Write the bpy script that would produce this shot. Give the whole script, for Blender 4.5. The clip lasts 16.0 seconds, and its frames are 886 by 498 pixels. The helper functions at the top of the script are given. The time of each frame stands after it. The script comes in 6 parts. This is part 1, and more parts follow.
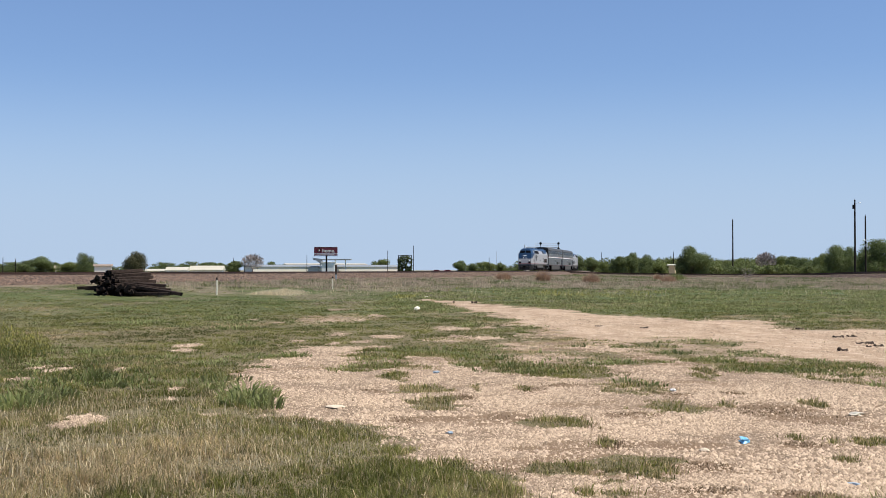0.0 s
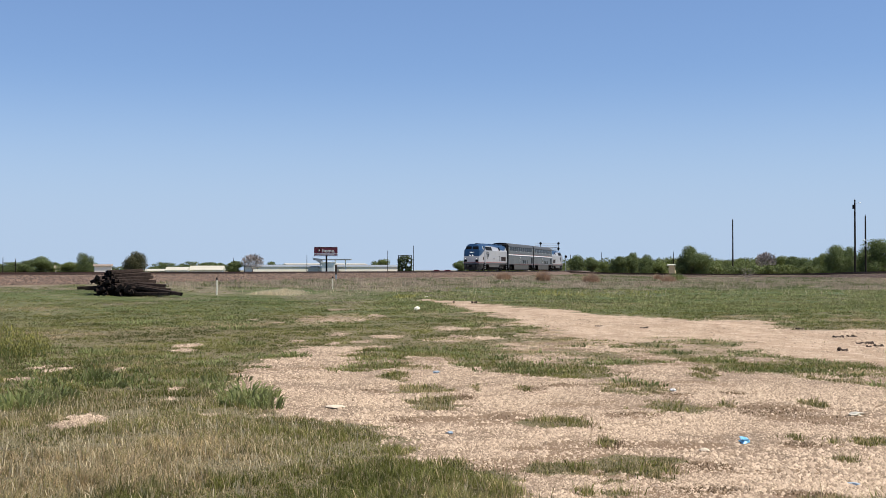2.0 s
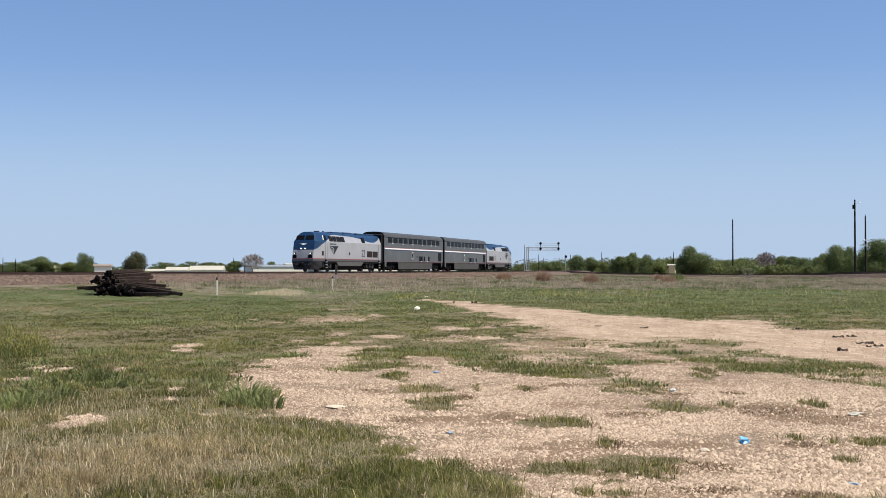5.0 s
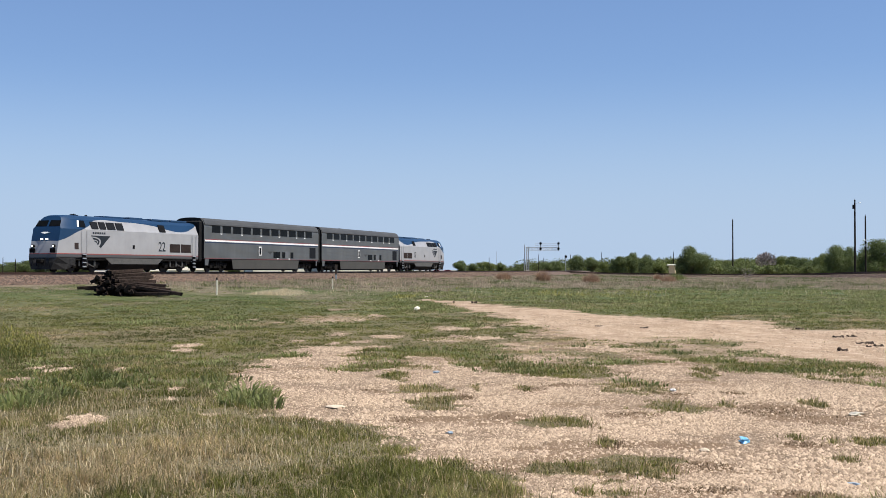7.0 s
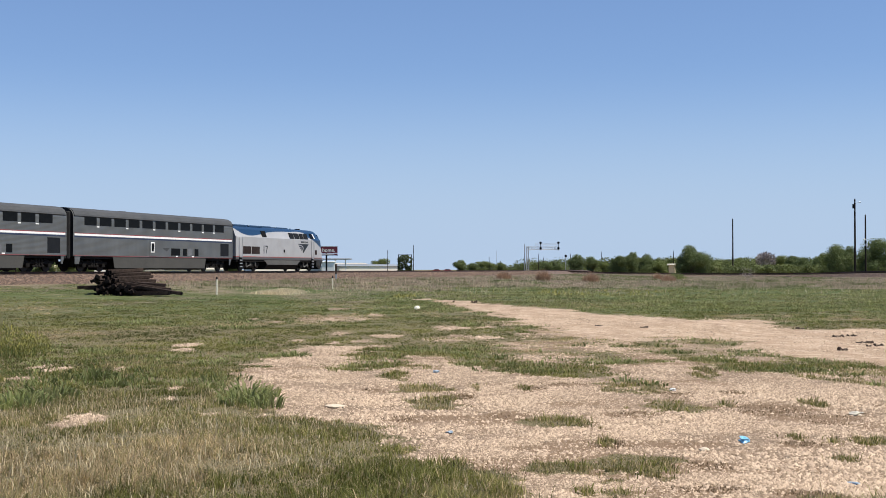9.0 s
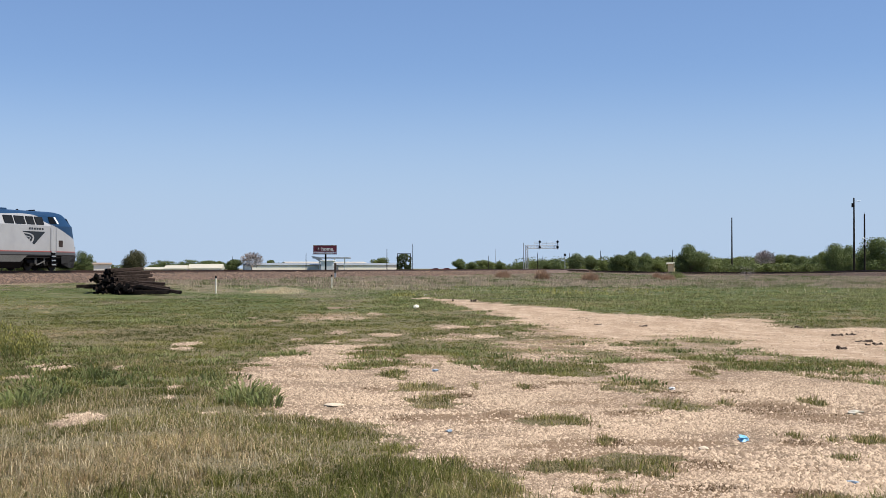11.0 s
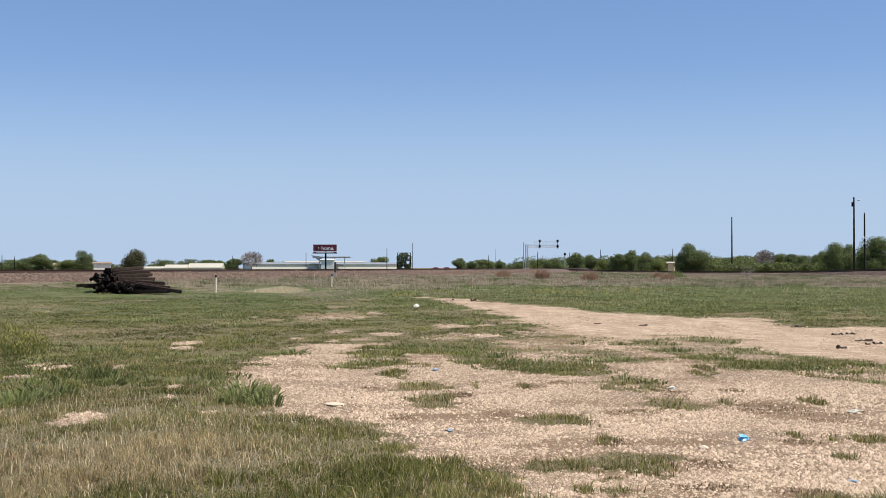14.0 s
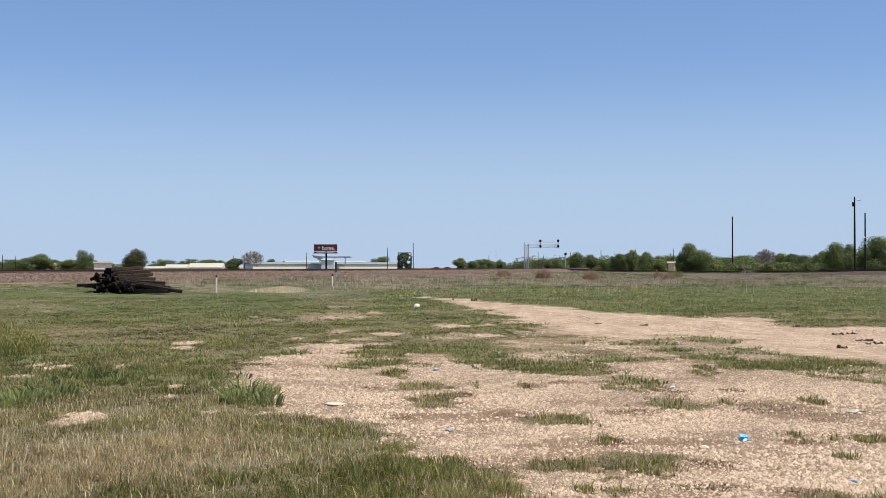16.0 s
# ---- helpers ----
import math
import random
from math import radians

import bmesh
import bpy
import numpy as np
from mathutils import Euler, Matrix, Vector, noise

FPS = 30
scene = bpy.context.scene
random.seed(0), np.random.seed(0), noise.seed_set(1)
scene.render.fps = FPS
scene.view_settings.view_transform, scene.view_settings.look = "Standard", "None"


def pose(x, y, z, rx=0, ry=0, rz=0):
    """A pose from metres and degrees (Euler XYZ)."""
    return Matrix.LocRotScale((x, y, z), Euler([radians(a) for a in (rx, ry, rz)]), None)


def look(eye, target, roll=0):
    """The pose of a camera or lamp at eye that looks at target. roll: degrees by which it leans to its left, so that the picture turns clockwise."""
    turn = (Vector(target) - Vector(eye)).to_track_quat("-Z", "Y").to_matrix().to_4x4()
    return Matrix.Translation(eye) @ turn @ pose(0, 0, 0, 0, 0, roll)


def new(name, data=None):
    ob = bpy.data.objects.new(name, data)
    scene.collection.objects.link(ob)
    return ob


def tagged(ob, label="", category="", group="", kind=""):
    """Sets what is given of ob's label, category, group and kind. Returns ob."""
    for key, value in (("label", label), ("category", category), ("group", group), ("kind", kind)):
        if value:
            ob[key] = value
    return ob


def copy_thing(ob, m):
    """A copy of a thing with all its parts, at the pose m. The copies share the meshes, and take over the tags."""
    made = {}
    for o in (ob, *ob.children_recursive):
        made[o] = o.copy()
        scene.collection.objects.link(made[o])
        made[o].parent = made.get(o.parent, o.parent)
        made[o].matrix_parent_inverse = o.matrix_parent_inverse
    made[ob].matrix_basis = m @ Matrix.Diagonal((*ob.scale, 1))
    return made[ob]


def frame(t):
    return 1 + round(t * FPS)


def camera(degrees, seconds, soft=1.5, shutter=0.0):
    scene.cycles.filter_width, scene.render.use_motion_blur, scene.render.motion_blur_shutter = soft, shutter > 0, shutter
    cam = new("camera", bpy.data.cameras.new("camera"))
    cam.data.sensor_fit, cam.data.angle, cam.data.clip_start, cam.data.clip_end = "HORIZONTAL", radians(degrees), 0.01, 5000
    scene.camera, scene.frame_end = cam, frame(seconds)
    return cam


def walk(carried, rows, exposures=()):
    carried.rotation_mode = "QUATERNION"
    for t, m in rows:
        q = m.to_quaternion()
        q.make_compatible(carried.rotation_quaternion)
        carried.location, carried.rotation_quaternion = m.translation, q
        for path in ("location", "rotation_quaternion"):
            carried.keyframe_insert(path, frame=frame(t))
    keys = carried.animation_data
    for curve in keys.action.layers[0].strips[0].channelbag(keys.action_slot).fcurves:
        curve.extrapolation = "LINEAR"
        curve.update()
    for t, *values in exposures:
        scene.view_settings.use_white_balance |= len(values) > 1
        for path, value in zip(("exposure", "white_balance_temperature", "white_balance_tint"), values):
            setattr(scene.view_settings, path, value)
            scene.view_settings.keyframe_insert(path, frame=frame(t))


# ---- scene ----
LENS = 38.7
EYE = 1.6
cam = camera(LENS, 16.0, soft=0.75)


def aim(tilt, pan=0.0):
    """The standing camera: tilt above level and pan, in degrees."""
    return pose(0, 0, EYE, 90 + tilt, 0, pan)


walk(cam, [
    (0.0, aim(0.950)), (8.5, aim(0.950)), (9.0, aim(0.925)), (9.3, aim(0.905, -0.02)), (11.3, aim(0.873, -0.038)),
    (13.0, aim(0.873, -0.038)), (13.5, aim(0.850, -0.038)), (14.0, aim(0.840, -0.038)), (14.5, aim(0.873, -0.038)),
    (15.0, aim(0.885, -0.015)), (15.5, aim(0.862, -0.025)), (16.0, aim(0.832, -0.012)),
], exposures=[(0.0, 0.5), (16.0, 0.5)])

# ---------------------------------------------------------------- world and sun
SUN_UP, SUN_ROUND = 60.0, 104.0   # degrees above level, clockwise from the view's axis
world = bpy.data.worlds.new("sky")
scene.world = world
world.use_nodes = True
wn, wl = world.node_tree.nodes, world.node_tree.links
sky = wn.new("ShaderNodeTexSky")
sky.sky_type = "NISHITA"
sky.sun_disc = False
sky.sun_elevation, sky.sun_rotation = radians(SUN_UP), radians(SUN_ROUND)
sky.air_density, sky.dust_density, sky.ozone_density = 0.9, 0.0, 3.0
wn["Background"].inputs["Strength"].default_value = 0.108
even = wn.new("ShaderNodeGamma")          # light haze evens the sky out
even.inputs["Gamma"].default_value = 0.75
tint = wn.new("ShaderNodeMix")
tint.data_type, tint.blend_type = "RGBA", "MULTIPLY"
tint.inputs[0].default_value = 1.0
tint.inputs[7].default_value = (0.80, 0.945, 1.225, 1)
wl.new(sky.outputs["Color"], even.inputs["Color"])
wl.new(even.outputs["Color"], tint.inputs[6])
where, split, low_down = wn.new("ShaderNodeTexCoord"), wn.new("ShaderNodeSeparateXYZ"), wn.new("ShaderNodeMapRange")
low_down.interpolation_type = "SMOOTHSTEP"
for _k, _v in (("From Min", 0.165), ("From Max", 0.01), ("To Min", 0.0), ("To Max", 0.90)):
    low_down.inputs[_k].default_value = _v
haze = wn.new("ShaderNodeMix")               # dusty air towards the horizon
haze.data_type = "RGBA"
haze.inputs[7].default_value = (2.95, 3.82, 5.16, 1)
wl.new(where.outputs["Generated"], split.inputs[0])
wl.new(split.outputs[2], low_down.inputs["Value"])
wl.new(low_down.outputs["Result"], haze.inputs[0])
wl.new(tint.outputs[2], haze.inputs[6])
wl.new(haze.outputs[2], wn["Background"].inputs["Color"])
sun = new("sun", bpy.data.lights.new("sun", "SUN"))
sun.data.energy, sun.data.angle, sun.data.color = 4.8, radians(0.53), (1.0, 0.94, 0.84)
_a, _e = radians(SUN_ROUND), radians(SUN_UP)
sun.matrix_world = look((60 * math.sin(_a), 60 * math.cos(_a), 120), (60 * math.sin(_a) - math.sin(_a) * math.cos(_e),
                        60 * math.cos(_a) - math.cos(_a) * math.cos(_e), 120 - math.sin(_e)))


# ---------------------------------------------------------------- materials
def nodes_of(name, rough=0.8, metal=0.0):
    m = bpy.data.materials.new(name)
    m.use_nodes = True
    n, l = m.node_tree.nodes, m.node_tree.links
    b = n["Principled BSDF"]
    b.inputs["Roughness"].default_value, b.inputs["Metallic"].default_value = rough, metal
    return m, n, l, b


def mixer(n, l, fac, a, b):
    """Mix two colours (tuples or sockets) by a number or socket."""
    x = n.new("ShaderNodeMix")
    x.data_type = "RGBA"
    for i, v in ((0, fac), (6, a), (7, b)):
        if isinstance(v, bpy.types.NodeSocket):
            l.new(v, x.inputs[i])
        else:
            x.inputs[i].default_value = v if i == 0 else (*v, 1)
    return x.outputs[2]


def calc(n, l, op, a, b=0.5, c=0.5, clamp=False):
    x = n.new("ShaderNodeMath")
    x.operation, x.use_clamp = op, clamp
    for i, v in enumerate((a, b, c)):
        if isinstance(v, bpy.types.NodeSocket):
            l.new(v, x.inputs[i])
        else:
            x.inputs[i].default_value = v
    return x.outputs[0]


def grain(n, l, scale, detail=4.0, rough=0.6, where="Object"):
    c = n.new("ShaderNodeTexCoord")
    x = n.new("ShaderNodeTexNoise")
    x.inputs["Scale"].default_value, x.inputs["Detail"].default_value, x.inputs["Roughness"].default_value = scale, detail, rough
    l.new(c.outputs[where], x.inputs["Vector"])
    return x.outputs["Fac"]


def grain_at(n, l, stretch, scale):
    """Noise that is drawn out along an axis."""
    c, m, x = n.new("ShaderNodeTexCoord"), n.new("ShaderNodeMapping"), n.new("ShaderNodeTexNoise")
    m.inputs["Scale"].default_value = stretch
    x.inputs["Scale"].default_value, x.inputs["Detail"].default_value = scale, 6
    l.new(c.outputs["Object"], m.inputs["Vector"])
    l.new(m.outputs["Vector"], x.inputs["Vector"])
    return x.outputs["Fac"]


def spread(n, l, v, lo, hi):
    x = n.new("ShaderNodeMapRange")
    x.inputs["From Min"].default_value, x.inputs["From Max"].default_value = lo, hi
    l.new(v, x.inputs["Value"])
    return x.outputs["Result"]


def relief(n, l, b, height, strength, distance):
    x = n.new("ShaderNodeBump")
    x.inputs["Strength"].default_value, x.inputs["Distance"].default_value = strength, distance
    l.new(height, x.inputs["Height"])
    l.new(x.outputs["Normal"], b.inputs["Normal"])


def value_of(n, attribute):
    x = n.new("ShaderNodeAttribute")
    x.attribute_name = attribute
    return x.outputs["Fac"]


def surface(name, c1, c2, fine=8.0, coarse=0.6, rough=0.8, metal=0.0, bump=0.2, depth=0.01, dirt=None):
    """A worn surface: two tones at two scales, fine relief, uneven gloss."""
    m, n, l, b = nodes_of(name, rough, metal)
    f, g = grain(n, l, fine, 6), grain(n, l, coarse, 3)
    both = calc(n, l, "ADD", calc(n, l, "MULTIPLY", f, 0.6), calc(n, l, "MULTIPLY", g, 0.4))
    col = mixer(n, l, spread(n, l, both, 0.35, 0.65), c1, c2)
    if dirt:
        col = mixer(n, l, calc(n, l, "MULTIPLY", spread(n, l, g, 0.5, 0.8), 0.6), col, dirt)
    l.new(col, b.inputs["Base Color"])
    r = n.new("ShaderNodeMapRange")
    r.inputs["To Min"].default_value, r.inputs["To Max"].default_value = max(0.05, rough - 0.1), min(1, rough + 0.1)
    l.new(f, r.inputs["Value"])
    l.new(r.outputs["Result"], b.inputs["Roughness"])
    if bump:
        relief(n, l, b, f, bump, depth)
    return m


def blade_material(name, dark, light, straw, through_light=0.35):
    """Leaves of grass: each blade has its tone and its dryness."""
    m, n, l, b = nodes_of(name, 0.65)
    tone, dry = value_of(n, "tone"), value_of(n, "dry")
    col = mixer(n, l, dry, mixer(n, l, tone, dark, light), mixer(n, l, tone, tuple(0.66 * v for v in straw), straw))
    l.new(col, b.inputs["Base Color"])
    b.inputs["Specular IOR Level"].default_value = 0.25
    t = n.new("ShaderNodeBsdfTranslucent")
    l.new(col, t.inputs["Color"])
    x = n.new("ShaderNodeMixShader")
    x.inputs[0].default_value = through_light
    l.new(b.outputs[0], x.inputs[1])
    l.new(t.outputs[0], x.inputs[2])
    l.new(x.outputs[0], n["Material Output"].inputs["Surface"])
    return m


def ground_material():
    m, n, l, b = nodes_of("field_soil_and_gravel", 0.95)
    b.inputs["Specular IOR Level"].default_value = 0.2
    fine, mid, wide = grain(n, l, 22, 6), grain(n, l, 1.6, 5), grain(n, l, 0.12, 4)
    c = n.new("ShaderNodeTexCoord")
    vor = n.new("ShaderNodeTexVoronoi")
    vor.inputs["Scale"].default_value = 52
    l.new(c.outputs["Object"], vor.inputs["Vector"])
    sep = n.new("ShaderNodeSeparateColor")
    l.new(vor.outputs["Color"], sep.inputs["Color"])
    stones = mixer(n, l, sep.outputs[0], (0.10, 0.068, 0.044), (0.37, 0.275, 0.192))
    stones = mixer(n, l, calc(n, l, "MULTIPLY", spread(n, l, mid, 0.45, 0.68), 0.45), stones, (0.30, 0.20, 0.13))
    rut = grain_at(n, l, (0.9, 0.25, 1.0), 1.4)
    sand = mixer(n, l, spread(n, l, fine, 0.3, 0.7), (0.33, 0.225, 0.148), (0.55, 0.41, 0.29))
    sand = mixer(n, l, calc(n, l, "MULTIPLY", spread(n, l, rut, 0.40, 0.60), 0.85), sand, (0.29, 0.195, 0.125))
    sand = mixer(n, l, calc(n, l, "MULTIPLY", spread(n, l, sep.outputs[1], 0.75, 1.0), 0.6), sand, (0.68, 0.56, 0.42))
    crumbs = grain(n, l, 70, 4)
    soil = mixer(n, l, spread(n, l, crumbs, 0.35, 0.65), (0.075, 0.062, 0.03), (0.25, 0.205, 0.115))
    turf = mixer(n, l, spread(n, l, mid, 0.35, 0.65), (0.058, 0.076, 0.024), (0.125, 0.142, 0.052))
    straw = mixer(n, l, spread(n, l, mid, 0.35, 0.65), (0.16, 0.125, 0.083), (0.26, 0.205, 0.142))
    grown = mixer(n, l, value_of(n, "far"), soil, mixer(n, l, value_of(n, "dry"), turf, straw))
    thatch = mixer(n, l, spread(n, l, crumbs, 0.3, 0.7), (0.135, 0.088, 0.054), (0.285, 0.195, 0.122))
    stones = mixer(n, l, spread(n, l, calc(n, l, "ADD", value_of(n, "thatch"), calc(n, l, "SUBTRACT", fine, 0.5)), 0.25, 0.75), stones, thatch)
    blotch = grain(n, l, 2.6, 6)
    sand = mixer(n, l, calc(n, l, "MULTIPLY", spread(n, l, blotch, 0.52, 0.68), 0.75), sand, (0.66, 0.53, 0.40))
    open_ground = mixer(n, l, value_of(n, "road"), stones, sand)
    edge = calc(n, l, "ADD", value_of(n, "bare"), calc(n, l, "MULTIPLY", calc(n, l, "SUBTRACT", mid, 0.5), 0.5))
    edge = calc(n, l, "ADD", edge, calc(n, l, "MULTIPLY", calc(n, l, "SUBTRACT", fine, 0.5), 0.35))
    col = mixer(n, l, spread(n, l, edge, 0.38, 0.62), grown, open_ground)
    l.new(col, b.inputs["Base Color"])
    h = calc(n, l, "SUBTRACT", calc(n, l, "ADD", calc(n, l, "MULTIPLY", fine, 0.6), calc(n, l, "MULTIPLY", crumbs, 0.5)), calc(n, l, "MULTIPLY", vor.outputs["Distance"], 1.1))
    relief(n, l, b, h, 0.7, 0.03)
    return m


def stone_material():
    m, n, l, b = nodes_of("pale_limestone_chips", 0.9)
    f = grain(n, l, 30, 4)
    col = mixer(n, l, value_of(n, "tone"), (0.14, 0.095, 0.062), (0.58, 0.445, 0.322))
    l.new(mixer(n, l, calc(n, l, "MULTIPLY", f, 0.4), col, (0.42, 0.31, 0.21)), b.inputs["Base Color"])
    relief(n, l, b, f, 0.3, 0.01)
    return m


def ballast_material():
    m, n, l, b = nodes_of("pinkish_grey_ballast", 0.92)
    c = n.new("ShaderNodeTexCoord")
    vor = n.new("ShaderNodeTexVoronoi")
    vor.inputs["Scale"].default_value = 6.0
    l.new(c.outputs["Object"], vor.inputs["Vector"])
    sep = n.new("ShaderNodeSeparateColor")
    l.new(vor.outputs["Color"], sep.inputs["Color"])
    col = mixer(n, l, sep.outputs[0], (0.026, 0.017, 0.013), (0.200, 0.132, 0.096))
    col = mixer(n, l, calc(n, l, "MULTIPLY", spread(n, l, grain(n, l, 0.25, 4), 0.45, 0.7), 0.6), col, (0.115, 0.077, 0.056))
    l.new(col, b.inputs["Base Color"])
    relief(n, l, b, vor.outputs["Distance"], 1.0, 0.08)
    return m


def loco_paint():
    """Silver flanks, a blue roof whose lower edge sweeps along the body, red and blue sill lines."""
    m, n, l, b = nodes_of("silver_and_blue_locomotive_paint", 0.38)
    c = n.new("ShaderNodeTexCoord")
    s = n.new("ShaderNodeSeparateXYZ")
    l.new(c.outputs["Object"], s.inputs[0])
    along = calc(n, l, "DIVIDE", calc(n, l, "SUBTRACT", 10.5, s.outputs[0]), 21.0)
    curve = n.new("ShaderNodeFloatCurve")
    pts = ((0.0, 2.30), (1.0, 2.62), (2.4, 3.15), (4.2, 3.72), (5.0, 4.12), (9.0, 4.14), (11.2, 4.10), (13.8, 3.93), (15.6, 3.68), (18.0, 3.55), (19.6, 3.85), (21.0, 4.45))
    line = curve.mapping.curves[0]
    for i, (px, pz) in enumerate(pts):
        if i in (0, 1):
            line.points[-1 if i else 0].location = (px / 21, pz / 5) if not i else (1, pts[-1][1] / 5)
        if 0 < i < len(pts) - 1:
            line.points.new(px / 21, pz / 5)
    curve.mapping.update()
    l.new(along, curve.inputs["Value"])
    edge = calc(n, l, "MULTIPLY", curve.outputs[0], 5.0)
    blue_part = calc(n, l, "GREATER_THAN", s.outputs[2], edge)
    f, g = grain(n, l, 12, 5), grain(n, l, 0.7, 4)
    silver = mixer(n, l, spread(n, l, g, 0.35, 0.7), (0.34, 0.34, 0.348), (0.29, 0.29, 0.297))
    silver = mixer(n, l, calc(n, l, "MULTIPLY", spread(n, l, calc(n, l, "SUBTRACT", 2.2, s.outputs[2]), 0.0, 1.2), calc(n, l, "MULTIPLY", f, 0.6)), silver, (0.30, 0.27, 0.24))
    blue = mixer(n, l, spread(n, l, f, 0.3, 0.7), (0.0055, 0.030, 0.076), (0.008, 0.038, 0.095))
    col = mixer(n, l, blue_part, silver, blue)
    red_line = calc(n, l, "MULTIPLY", calc(n, l, "GREATER_THAN", s.outputs[2], 1.40), calc(n, l, "LESS_THAN", s.outputs[2], 1.47))
    col = mixer(n, l, red_line, col, (0.26, 0.06, 0.05))
    low = calc(n, l, "LESS_THAN", s.outputs[2], 1.40)
    col = mixer(n, l, low, col, (0.07, 0.07, 0.07))
    l.new(col, b.inputs["Base Color"])
    relief(n, l, b, f, 0.04, 0.01)
    return m


def steel_car_material():
    """Ribbed stainless flanks, dulled by weather."""
    m, n, l, b = nodes_of("brushed_stainless_car_side", 0.45, 0.5)
    c = n.new("ShaderNodeTexCoord")
    s = n.new("ShaderNodeSeparateXYZ")
    l.new(c.outputs["Object"], s.inputs[0])
    f, g = grain(n, l, 9, 5), grain(n, l, 0.5, 4)
    col = mixer(n, l, spread(n, l, g, 0.3, 0.7), (0.135, 0.140, 0.134), (0.185, 0.190, 0.182))
    col = mixer(n, l, calc(n, l, "MULTIPLY", f, 0.35), col, (0.09, 0.088, 0.084))
    sheets = grain_at(n, l, (1.0, 0.4, 0.12), 1.3)
    col = mixer(n, l, calc(n, l, "MULTIPLY", spread(n, l, sheets, 0.42, 0.62), 0.45), col, (0.115, 0.120, 0.122))
    l.new(col, b.inputs["Base Color"])
    ribs = calc(n, l, "SINE", calc(n, l, "MULTIPLY", s.outputs[2], 70.0))
    relief(n, l, b, ribs, 0.25, 0.01)
    return m


M_GROUND = ground_material()
M_STONE = stone_material()
M_BALLAST = ballast_material()
M_GRASS = blade_material("field_grass", (0.064, 0.074, 0.017), (0.272, 0.270, 0.070), (0.68, 0.52, 0.305), 0.42)
M_DRY = blade_material("dead_weeds", (0.062, 0.088, 0.022), (0.19, 0.235, 0.072), (0.56, 0.44, 0.34), 0.42)
M_WEED = blade_material("broad_weeds", (0.09, 0.122, 0.034), (0.26, 0.305, 0.105), (0.44, 0.31, 0.20), 0.42)
M_FLOWER = blade_material("yellow_flowering_weeds", (0.09, 0.11, 0.035), (0.50, 0.45, 0.095), (0.45, 0.39, 0.2))
M_LITTER = blade_material("brown_dead_grass", (0.07, 0.07, 0.03), (0.14, 0.13, 0.05), (0.30, 0.205, 0.13), 0.3)
M_BUSH = blade_material("reddish_dead_twigs", (0.12, 0.09, 0.05), (0.2, 0.15, 0.09), (0.46, 0.31, 0.21), 0.45)
M_STRAW = blade_material("bleached_straw", (0.3, 0.27, 0.14), (0.5, 0.44, 0.25), (0.78, 0.66, 0.44), 0.42)
M_LEAF = blade_material("tree_leaves", (0.056, 0.080, 0.026), (0.200, 0.255, 0.085), (0.19, 0.18, 0.11), 0.35)
M_LEAF_OLIVE = blade_material("olive_leaves", (0.048, 0.050, 0.022), (0.130, 0.130, 0.056), (0.17, 0.14, 0.09), 0.3)
M_LEAF_PALE = blade_material("spring_leaves", (0.075, 0.105, 0.025), (0.22, 0.26, 0.075), (0.24, 0.22, 0.13), 0.4)
M_BARK = surface("weathered_bark", (0.07, 0.055, 0.04), (0.14, 0.115, 0.09), 10, 1, 0.9, 0, 0.5, 0.02)
M_TWIG = surface("bare_twigs", (0.20, 0.165, 0.15), (0.32, 0.27, 0.25), 5, 1, 0.9, 0, 0)
M_RAIL = surface("rusty_rail_steel", (0.035, 0.019, 0.014), (0.085, 0.045, 0.03), 9, 0.8, 0.6, 0.4, 0.15)
M_TIE = surface("creosoted_wood", (0.028, 0.022, 0.019), (0.075, 0.055, 0.045), 14, 1.2, 0.85, 0, 0.5, 0.01)
M_OLDTIE = surface("weathered_sleeper_wood", (0.009, 0.007, 0.006), (0.062, 0.043, 0.034), 12, 1.5, 0.9, 0, 0.6, 0.015)
M_LOCO = loco_paint()
M_CAR = steel_car_material()
M_ROOF = surface("dull_grey_car_roof", (0.045, 0.046, 0.046), (0.076, 0.077, 0.076), 6, 0.5, 0.6, 0.2, 0.1)
M_SKIRT = surface("dusty_grey_skirt", (0.042, 0.041, 0.036), (0.070, 0.067, 0.058), 6, 0.6, 0.7, 0.1, 0.1)
M_UNDER = surface("grimy_black_running_gear", (0.005, 0.005, 0.0046), (0.017, 0.015, 0.0135), 8, 1, 0.8, 0.0, 0.3)
M_TANKSIDE = surface("dusty_mid_grey_panel", (0.055, 0.054, 0.051), (0.10, 0.097, 0.090), 6, 0.7, 0.75, 0, 0.1)
M_PILOT = surface("scuffed_dark_grey_pilot", (0.025, 0.025, 0.026), (0.06, 0.058, 0.056), 7, 1, 0.7, 0, 0.1)
M_WHEEL = surface("worn_wheel_steel", (0.018, 0.016, 0.015), (0.045, 0.04, 0.036), 10, 1.5, 0.5, 0.7, 0.1)
M_GLASS = surface("dark_tinted_window_glass", (0.0045, 0.0052, 0.006), (0.009, 0.010, 0.011), 3, 0.5, 0.2, 0, 0)
M_GLASS.node_tree.nodes["Principled BSDF"].inputs["Specular IOR Level"].default_value = 0.03
M_RUBBER = surface("black_rubber_diaphragm", (0.016, 0.016, 0.017), (0.03, 0.03, 0.03), 8, 1, 0.8, 0, 0.2)
M_WHITE = surface("white_paint", (0.72, 0.72, 0.70), (0.80, 0.80, 0.78), 8, 1, 0.5, 0, 0.03)
M_RED = surface("red_paint", (0.26, 0.050, 0.055), (0.31, 0.065, 0.070), 8, 1, 0.5, 0, 0.03)
